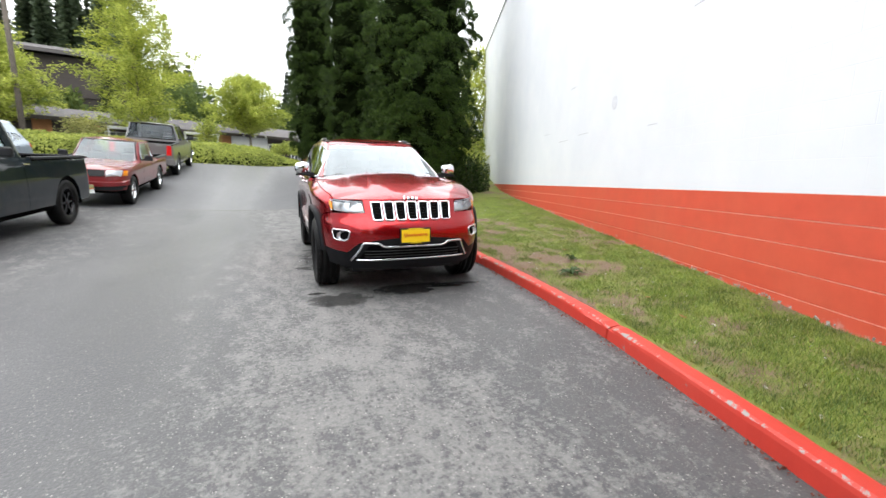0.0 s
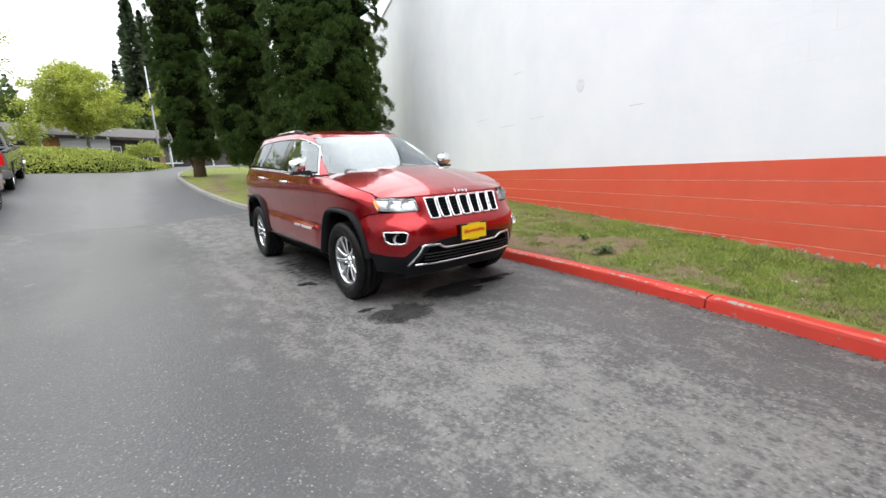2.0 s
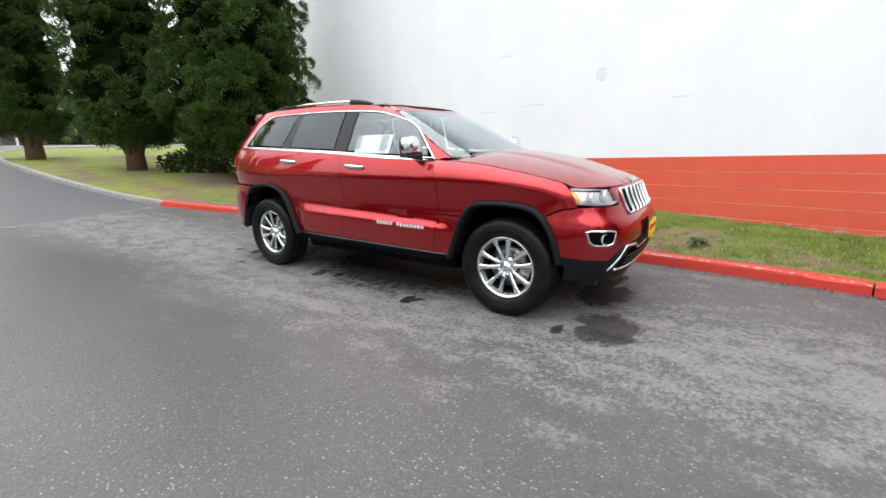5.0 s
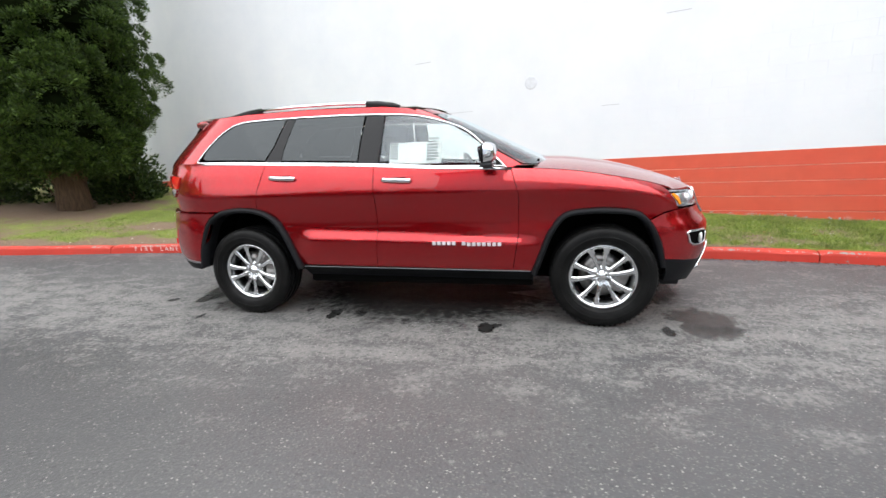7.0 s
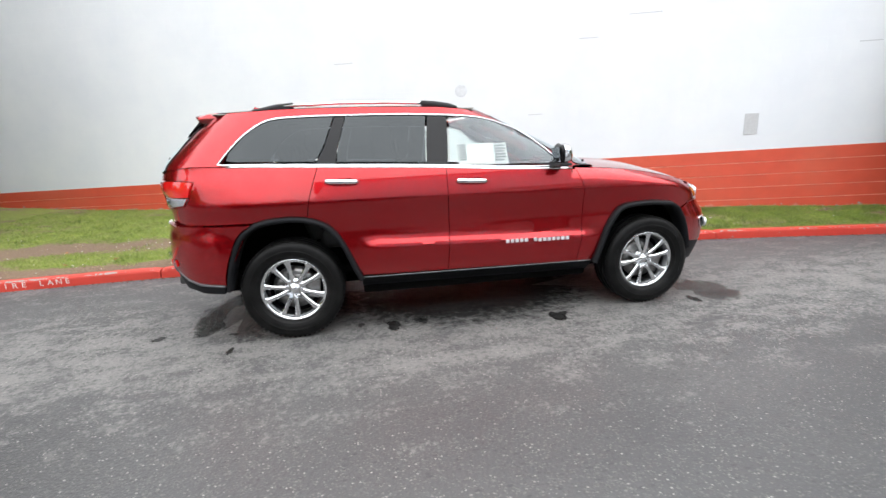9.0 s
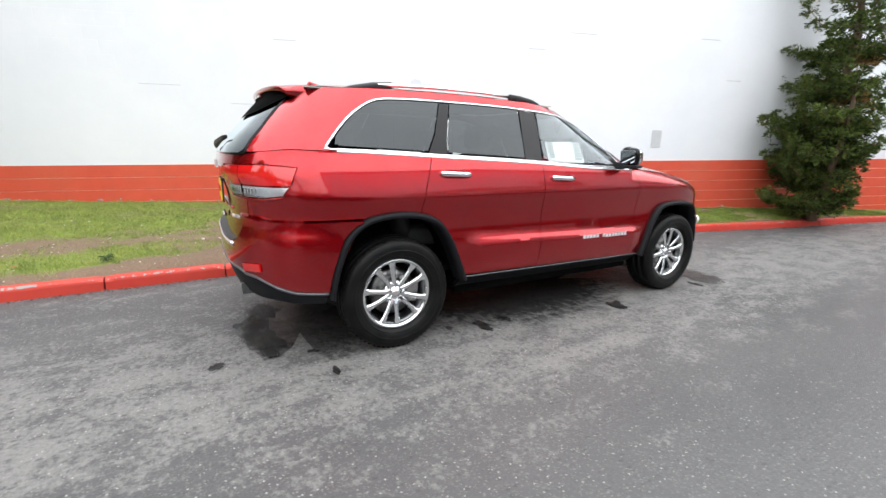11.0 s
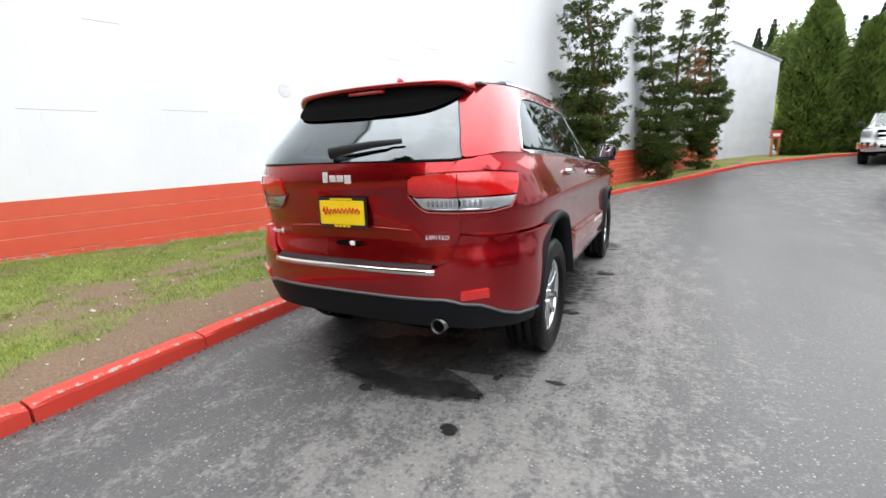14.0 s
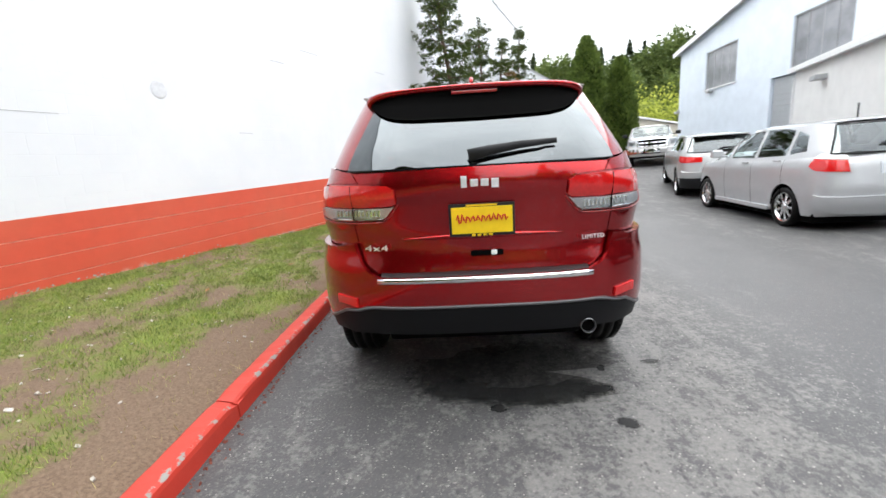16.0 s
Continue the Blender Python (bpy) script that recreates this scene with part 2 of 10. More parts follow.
def window_glass(name, tint=(0.9, 0.95, 0.93), gain=1.9):
    m, n, l, b = material(name)
    n.remove(b)
    out = n["Material Output"]
    clear = n.new("ShaderNodeBsdfTransparent")
    clear.inputs["Color"].default_value = (*tint, 1)
    gloss = node(n, "ShaderNodeBsdfGlossy", Roughness=0.015)
    gloss.inputs["Color"].default_value = (0.90, 0.97, 1.0, 1)
    fr = node(n, "ShaderNodeFresnel", IOR=1.52)
    lift = node(n, "ShaderNodeMath")
    lift.operation = "MULTIPLY_ADD"
    lift.inputs[1].default_value, lift.inputs[2].default_value = gain, 0.01
    l.new(fr.outputs["Fac"], lift.inputs[0])
    sh = n.new("ShaderNodeMixShader")
    l.new(lift.outputs["Value"], sh.inputs["Fac"])
    l.new(clear.outputs["BSDF"], sh.inputs[1])
    l.new(gloss.outputs["BSDF"], sh.inputs[2])
    l.new(sh.outputs["Shader"], out.inputs["Surface"])
    return m


RED_PAINT = car_paint("deep_cherry_red_paint", (0.365, 0.0060, 0.0098), 0.25, 0.27, 0.85, 1.50, 0.0)
CHROME = simple("chrome", (0.85, 0.86, 0.88), 0.06, 1.0, 0.03)
ALLOY = simple("polished_alloy", (0.78, 0.79, 0.80), 0.16, 1.0, 0.05)
ALLOY_DARK = simple("alloy_pocket", (0.16, 0.165, 0.17), 0.35, 0.9, 0.08)
BLACK_PLASTIC = simple("black_textured_plastic", (0.014, 0.0145, 0.016), 0.5, 0.0, 0.2, 400, 0.15, spec=0.3)
GREY_PLASTIC = simple("charcoal_cladding", (0.010, 0.0105, 0.012), 0.5, 0.0, 0.15, 300, 0.1, spec=0.12)
# lighter than the valance: the highlight on its lip is painted in
LIP_HIGHLIGHT = simple("satin_grey_plastic", (0.10, 0.10, 0.105), 0.32, 0.0, 0.1)
GLOSS_BLACK = simple("gloss_black", (0.006, 0.006, 0.007), 0.08, 0.0, 0.1, spec=0.26)
# darker and duller than black plastic: the shade of cavities is in the colour
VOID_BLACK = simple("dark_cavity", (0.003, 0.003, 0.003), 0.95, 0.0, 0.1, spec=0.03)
CLEAR_GLASS = window_glass("windscreen_glass", (0.86, 0.92, 0.9))
TINTED_GLASS = window_glass("privacy_glass", (0.03, 0.033, 0.038), 1.0)
# same privacy glass, its reflection raised in place of a brighter sky
REAR_GLASS = window_glass("coated_rear_glass", (0.035, 0.038, 0.042), 2.5)
LAMP_GLASS = window_glass("lamp_lens", (0.95, 0.96, 0.97), 1.1)
TAIL_RED = simple("red_lamp_lens", (0.62, 0.012, 0.012), 0.08, 0.0, 0.1, 60, 0, 1.0)
TAIL_RED_DARK = simple("deep_red_lens", (0.30, 0.006, 0.008), 0.1, 0.0, 0.1, 60, 0, 1.0)
AMBER = simple("amber_lens", (0.85, 0.28, 0.015), 0.12, 0.0, 0.1, 60, 0, 0.8)
LAMP_SILVER = simple("lamp_reflector", (0.86, 0.87, 0.88), 0.3, 0.55, 0.1)
MIRROR = simple("mirror_glass", (0.50, 0.53, 0.56), 0.01, 1.0, 0.01)
PLATE_YELLOW = simple("plate_yellow", (0.85, 0.58, 0.01), 0.4, 0, 0.05)
PLATE_RED = simple("plate_red_ink", (0.55, 0.015, 0.01), 0.4, 0, 0.05)
PAPER = simple("white_paper", (0.82, 0.82, 0.8), 0.8, 0, 0.03)
INK = simple("grey_ink", (0.12, 0.12, 0.12), 0.8, 0, 0.05)
LEATHER = simple("black_leather", (0.03, 0.029, 0.028), 0.55, 0, 0.2, 120, 0.2)
TRIM_GREY = simple("light_headliner", (0.42, 0.40, 0.37), 0.9, 0, 0.06, 200)
BRAKE_STEEL = simple("brake_disc_steel", (0.35, 0.34, 0.33), 0.35, 1.0, 0.15, 90)


def tyre_rubber():
    m, n, l, b = material("tyre_rubber")
    c = place(n)
    dust = noise_out(n, l, 9, 5, 0.6, c)
    l.new(ramp(n, l, dust, ((0.35, (0.004, 0.004, 0.004)), (0.75, (0.011, 0.0107, 0.0105)))), b.inputs["Base Color"])
    b.inputs["Roughness"].default_value = 0.42
    b.inputs["Specular IOR Level"].default_value = 0.14
    bump(n, l, b, noise_out(n, l, 160, 3, 0.6, c), 0.25, 0.003)
    return m


RUBBER = tyre_rubber()

# ---------------------------------------------------------------- the red sport utility vehicle, nose towards -y, front axle at y = 0
class Shell:
    """The skin of a vehicle below or above its belt line: at each height z a rounded outline in plan. Chart coordinate u runs from the
    nose's middle round the right side (x < 0) to the tail's middle; negative u and u past the tail lie on the left side."""

    def __init__(self, nose, tail, half, front_c, rear_c, n_front, n_rear):
        self.nose, self.tail, self.half = nose, tail, half
        self.fc, self.rc, self.nf, self.nr = front_c, rear_c, n_front, n_rear
        self.u1 = math.pi / 2
        self.u2 = self.u1 + rear_c - front_c
        self.end = self.u2 + math.pi / 2

    def raw(self, u, z):
        if u < 0:
            x, y = self.raw(-u, z)
            return -x, y
        if u > self.end:
            x, y = self.raw(2 * self.end - u, z)
            return -x, y
        if u < self.u1:
            n, c, s = self.nf, math.cos(u), math.sin(u)
            r = (abs(c) ** n + abs(s) ** n) ** (-1 / n)
            y = self.fc - (self.fc - self.nose(z)) * c * r
            return -self.half(y, z) * s * r, y
        if u <= self.u2:
            y = self.fc + u - self.u1
            return -self.half(y, z), y
        a = u - self.u2
        n, c, s = self.nr, math.cos(a), math.sin(a)
        r = (abs(c) ** n + abs(s) ** n) ** (-1 / n)
        y = self.rc + (self.tail(z) - self.rc) * s * r
        return -self.half(y, z) * c * r, y

    def at(self, u, z, depth=0.0):
        x, y = self.raw(u, z)
        p = Vector((x, y, z))
        if depth:
            e = 0.004
            xa, ya = self.raw(u + e, z)
            xb, yb = self.raw(u - e, z)
            xc, yc = self.raw(u, z + e)
            xd, yd = self.raw(u, z - e)
            nrm = Vector((xc - xd, yc - yd, 2 * e)).cross(Vector((xa - xb, ya - yb, 0)))
            if nrm.length > 1e-12:
                nrm.normalize()
                if nrm.dot(Vector((x, (y - (self.fc + self.rc) / 2) * 0.4, 0))) < 0:
                    nrm = -nrm
                p += nrm * depth
        return p

    def by_y(self, y, z):
        """Chart u of the right side's point at y."""
        if y < self.fc:
            c = min(1.0, (self.fc - y) / (self.fc - self.nose(z)))
            return math.atan2((1 - c ** self.nf) ** (1 / self.nf), c)
        if y <= self.rc:
            return self.u1 + y - self.fc
        s = min(1.0, (y - self.rc) / (self.tail(z) - self.rc))
        return self.u2 + math.atan2(s, (1 - s ** self.nr) ** (1 / self.nr))

    def front_x(self, x, z):
        """Chart u of the front's point at x (positive: the left side, u < 0)."""
        s = min(0.9999, abs(x) / self.half(self.nose(z) + 0.15, z))
        u = math.atan2(s, (1 - s ** self.nf) ** (1 / self.nf))
        return u if x < 0 else -u

    def rear_x(self, x, z):
        c = min(0.9999, abs(x) / self.half(self.tail(z) - 0.15, z))
        u = self.u2 + math.atan2((1 - c ** self.nr) ** (1 / self.nr), c)
        return u if x <= 0 else 2 * self.end - u


def suv_shoulder(y):
    return curve_table(y, (-0.72, -0.5, -0.3, 0, 0.3, 0.66, 1.2, 1.75, 2.5, 3.3, 3.9),
                      (0.995, 1.005, 1.06, 1.125, 1.17, 1.195, 1.215, 1.25, 1.285, 1.315, 1.32))


def suv_lower_half(y, z):
    w = curve_table(z, (0.2, 0.42, 0.55, 0.70, 0.80, 0.93, 1.0, 1.03, 1.055, 1.12, 1.2, 1.3),
                    (0.86, 0.905, 0.920, 0.916, 0.911, 0.924, 0.941, 0.9465, 0.944, 0.930, 0.907, 0.868))
    # pressed ledge along the doors
    fade = lerp_table(y, (0.45, 0.62, 2.28, 2.4), (0, 1, 1, 0))
    edge = 0.655 + 0.03 * (y - 0.6) / 1.7
    w += fade * 0.030 * lerp_table(z, (0.4, edge - 0.01, edge + 0.025 + 0.035 * (y - 0.6) / 1.7), (0.3, 1, 0))
    # shelf of the rear bumper's corner
    w += lerp_table(y, (3.28, 3.42), (0, 0.022)) * lerp_table(z, (0.45, 0.79, 0.862, 0.9), (0.7, 1, 0.1, 0))
    # roll over the shoulder
    top = suv_shoulder(y)
    k = min(1.0, max(0.0, (z - (top - 0.10)) / 0.10))
    if y < 0.7:
        w -= (0.055 + 0.05 * min(1, max(0, (0.5 - y) / 1.1))) * k ** 2.2
    # fenders swell round the wheels
    for c in (0.0, 2.915):
        w += 0.016 * math.exp(-((y - c) / 0.42) ** 2) * lerp_table(z, (0.5, 0.75, 1.0, 1.15), (1, 1, 0.5, 0))
    return w


def suv_nose(z):
    return curve_table(z, (0.2, 0.3, 0.42, 0.55, 0.64, 0.74, 0.80, 0.88, 0.96, 1.02), (-0.70, -0.745, -0.80, -0.835, -0.842, -0.825, -0.775, -0.735, -0.705, -0.675))


def suv_tail(z):
    return curve_table(z, (0.3, 0.42, 0.55, 0.66, 0.75, 0.9, 0.96, 1.10, 1.125, 1.15, 1.2, 1.32), (3.76, 3.80, 3.85, 3.868, 3.865, 3.847, 3.846, 3.866, 3.872, 3.888, 3.893, 3.866))


def suv_upper_half(y, z):
    zb = suv_shoulder(y)
    k = z - zb
    w = 0.868 - 0.014 * ((y - 1.9) / 1.4) ** 2 - 0.40 * k - 0.16 * k * k
    return w


def suv_ws(z):
    return curve_table(z, (1.15, 1.2, 1.45, 1.60, 1.69), (0.24, 0.34, 0.84, 1.14, 1.36))


def suv_rg(z):
    return curve_table(z, (1.2, 1.29, 1.45, 1.6, 1.72), (3.885, 3.868, 3.735, 3.585, 3.45))


LOW = Shell(suv_nose, suv_tail, suv_lower_half, 0.35, 2.9, 3.5, 3.6)
UP = Shell(suv_ws, suv_rg, suv_upper_half, 1.9, 2.6, 5.0, 4.4)


def side(shell, pts, step=0.025):
    """A side outline given in (y, z), carried into the chart."""
    return [(shell.by_y(y, z), z) for y, z in smooth_line(pts, step)]


def nosed(shell, pts, step=0.02):
    return [(shell.front_x(x, z), z) for x, z in smooth_line(pts, step)]


def tailed(shell, pts, step=0.02):
    return [(shell.rear_x(x, z), z) for x, z in smooth_line(pts, step)]


def panel(name, shell, poly, mat_, parent, proud=0.0, rim=0.012, grid=0.045, gap=0.0025, flip=False, label=""):
    """A panel of the shell; flip gives its twin on the other side."""
    clean = [p for i, p in enumerate(poly) if math.dist(p, poly[i - 1]) > 1e-4]
    if gap:
        clean = inset(clean, gap)

    def mapping(u, z, depth):
        p = shell.at(u, z, proud + depth)
        return Vector((-p.x, p.y, p.z)) if flip else p

    bm = sheet(clean, mapping, grid, rim)
    face_out(bm, (0, 1.5, 0.75))
    for e in bm.edges:
        if len(e.link_faces) == 2 and e.calc_face_angle(0) > 0.5:
            e.smooth = False
    return part(name, bm, mat_, parent, label, True)


def ribbon(name, line, width_dir, profile, mat_, parent, closed=False, label=""):
    """Sweeps a flat profile of (across, out) along a line of (point, across, out) triples."""
    bm = bmesh.new()
    rings = [[bm.verts.new(p + a * s + o * t) for s, t in profile] for p, a, o in line]
    n = len(profile)
    pairs = list(zip(rings, rings[1:])) + ([(rings[-1], rings[0])] if closed else [])
    for r0, r1 in pairs:
        for k in range(n):
            bm.faces.new((r0[k], r0[(k + 1) % n], r1[(k + 1) % n], r1[k]))
    if not closed:
        bm.faces.new(rings[0][::-1])
        bm.faces.new(rings[-1])
    bmesh.ops.recalc_face_normals(bm, faces=bm.faces)
    return part(name, bm, mat_, parent, label, True)


def chart_strip(name, shell, pts, width, mat_, parent, proud=0.006, thick=0.008, closed=False, flip=False, label="", taper=None):
    """A moulding along a line in the chart."""
    line = []
    n = len(pts)
    for i, (u, z) in enumerate(pts):
        a = pts[i - 1] if i or closed else pts[0]
        b = pts[(i + 1) % n] if i < n - 1 or closed else pts[-1]
        p = shell.at(u, z, proud)
        d = shell.at(*b, proud) - shell.at(*a, proud)
        out = shell.at(u, z, proud + 0.01) - p
        if d.length < 1e-9 or out.length < 1e-9:
            continue
        d.normalize()
        out.normalize()
        ac = d.cross(out).normalized()
        if flip:
            p, ac, out = (Vector((-v.x, v.y, v.z)) for v in (p, ac, out))
        w = 1.0 if taper is None else taper(i / (n - 1))
        line.append((p, ac * w, out))
    h = width / 2
    prof = [(-h, -0.004), (-h * 0.85, thick * 0.8), (0, thick), (h * 0.85, thick * 0.8), (h, -0.004)]
    return ribbon(name, line, None, prof, mat_, parent, closed, label)


REAR_ARCH = [(3.383, 0.425), (3.345, 0.60), (3.262, 0.80), (3.13, 0.905), (2.94, 0.938), (2.76, 0.925), (2.615, 0.865), (2.515, 0.74), (2.44, 0.57), (2.385, 0.43)]
FRONT_ARCH = [(0.512, 0.41), (0.455, 0.57), (0.39, 0.73), (0.285, 0.86), (0.13, 0.893), (-0.06, 0.893), (-0.225, 0.862), (-0.325, 0.765), (-0.392, 0.62), (-0.43, 0.46)]
rear_arch = spline(REAR_ARCH, 5)
front_arch = spline(FRONT_ARCH, 5)


def wheel(parent, c, outward, turn=0.0):
    """An alloy wheel of ten spokes; outward is -1 on the right side."""
    hub = empty("wheel")
    hub.parent = parent
    hub.matrix_local = pose(*c)
    m = Matrix(((0, 0, outward, 0), (1, 0, 0, 0), (0, outward, 0, 0), (0, 0, 0, 1)))
    m = Matrix.Translation((0, 0, 0)) @ m @ Matrix.Rotation(radians(turn), 4, "Z")
    # tyre, its tread cut by grooves
    bm = bmesh.new()
    prof = [(0.238, 0.075), (0.247, 0.098), (0.262, 0.116), (0.285, 0.126), (0.312, 0.130), (0.338, 0.127), (0.358, 0.119), (0.371, 0.106), (0.3775, 0.088),
            (0.380, 0.068), (0.372, 0.064), (0.372, 0.056), (0.3815, 0.052), (0.3825, 0.012), (0.373, 0.008), (0.373, -0.008), (0.3825, -0.012), (0.3815, -0.052),
            (0.372, -0.056), (0.372, -0.064), (0.380, -0.068), (0.3775, -0.088), (0.371, -0.106), (0.345, -0.122), (0.3, -0.126), (0.26, -0.115), (0.238, -0.09)]
    add_lathe(bm, prof, m, 64, True)
    bmesh.ops.recalc_face_normals(bm, faces=bm.faces)
    tyre = part("tyre", bm, RUBBER, hub, "black tyre with a ribbed sidewall", True)
    bm = bmesh.new()
    for k in range(64):
        a = 2 * math.pi * k / 64
        rot = m @ Matrix.Rotation(a, 4, "Z")
        add_box(bm, (0.3665, -0.006, 0.076), (0.3800, 0.010, 0.100), rot)
        add_box(bm, (0.3665, -0.006, -0.100), (0.3800, 0.010, -0.076), rot)
    tagged(part("tread_pattern", bm, RUBBER, tyre), kind="stuff")
    bm = bmesh.new()
    add_lathe(bm, [(0.302, 0.130), (0.305, 0.1325), (0.309, 0.1325), (0.312, 0.130)], m, 64)
    add_lathe(bm, [(0.262, 0.117), (0.264, 0.1195), (0.268, 0.1205), (0.270, 0.119)], m, 64)
    part("sidewall_rib", bm, RUBBER, tyre, "", True)
    # rim barrel and lip
    bm = bmesh.new()
    add_lathe(bm, [(0.205, -0.10), (0.212, 0.02), (0.218, 0.078), (0.222, 0.088), (0.232, 0.094), (0.241, 0.096), (0.2435, 0.090), (0.238, 0.070), (0.226, 0.05), (0.224, -0.10)], m, 64, True)
    bmesh.ops.recalc_face_normals(bm, faces=bm.faces)
    rim = part("rim", bm, ALLOY, hub, "polished alloy rim", True)
    bm = bmesh.new()
    add_lathe(bm, [(0.2035, -0.098), (0.2105, 0.02), (0.2165, 0.074), (0.2145, 0.074), (0.2085, 0.02), (0.2015, -0.098)], m, 48, True)
    bmesh.ops.recalc_face_normals(bm, faces=bm.faces)
    part("rim_barrel", bm, ALLOY_DARK, rim, "dark inner barrel", True)
    bm = bmesh.new()
    for k in range(10):
        a = 2 * math.pi * (k + (0.08 if k % 2 else -0.08)) / 10
        rot = m @ Matrix.Rotation(a, 4, "Z")
        rows = []
        for r, w, h, t in ((0.045, 0.022, 0.062, 0.04), (0.075, 0.0165, 0.072, 0.045), (0.12, 0.0145, 0.079, 0.04), (0.17, 0.0165, 0.084, 0.035), (0.205, 0.0215, 0.087, 0.03), (0.222, 0.030, 0.088, 0.025)):
            rows.append([bm.verts.new(rot @ Vector(p)) for p in ((r, -w, h - t), (r, -w, h - 0.006), (r, -w * 0.55, h), (r, w * 0.55, h), (r, w, h - 0.006), (r, w, h - t))])
        for r0, r1 in zip(rows, rows[1:]):
            for j in range(6):
                bm.faces.new((r0[j], r0[(j + 1) % 6], r1[(j + 1) % 6], r1[j]))
        bm.faces.new(rows[0])
        bm.faces.new(rows[-1][::-1])
    bmesh.ops.recalc_face_normals(bm, faces=bm.faces)
    part("spokes", bm, ALLOY, rim, "ten polished spokes")
    bm = bmesh.new()
    add_lathe(bm, [(0, 0.078), (0.026, 0.076), (0.031, 0.070), (0.033, 0.062), (0.06, 0.058), (0.083, 0.052), (0.088, 0.03), (0.088, 0.0)], m, 40)
    bmesh.ops.recalc_face_normals(bm, faces=bm.faces)
    part("hub_cap", bm, ALLOY, rim, "", True)
    for k in range(5):
        a = 2 * math.pi * (k + 0.25) / 5
        bm = bmesh.new()
        add_lathe(bm, [(0, 0.083), (0.008, 0.082), (0.0105, 0.076), (0.0105, 0.05)], m @ Matrix.Translation((0.058 * math.cos(a), 0.058 * math.sin(a), 0)), 6)
        part("lug_nut", bm, CHROME, rim)
    bm = bmesh.new()
    add_lathe(bm, [(0.06, 0.005), (0.165, 0.005), (0.165, -0.02), (0.06, -0.02)], m, 40, True)
    bmesh.ops.recalc_face_normals(bm, faces=bm.faces)
    disc = part("brake_disc", bm, BRAKE_STEEL, hub, "", True)
    bm = bmesh.new()
    add_box(bm, (0.10, -0.075, -0.03), (0.185, 0.075, 0.03), m @ Matrix.Rotation(radians(150), 4, "Z"), 0.008)
    part("brake_caliper", bm, BRAKE_STEEL, disc)
    bm = bmesh.new()
    add_lathe(bm, [(0, -0.03), (0.205, -0.03)], m, 40)
    part("back_plate", bm, VOID_BLACK, hub)
    return hub


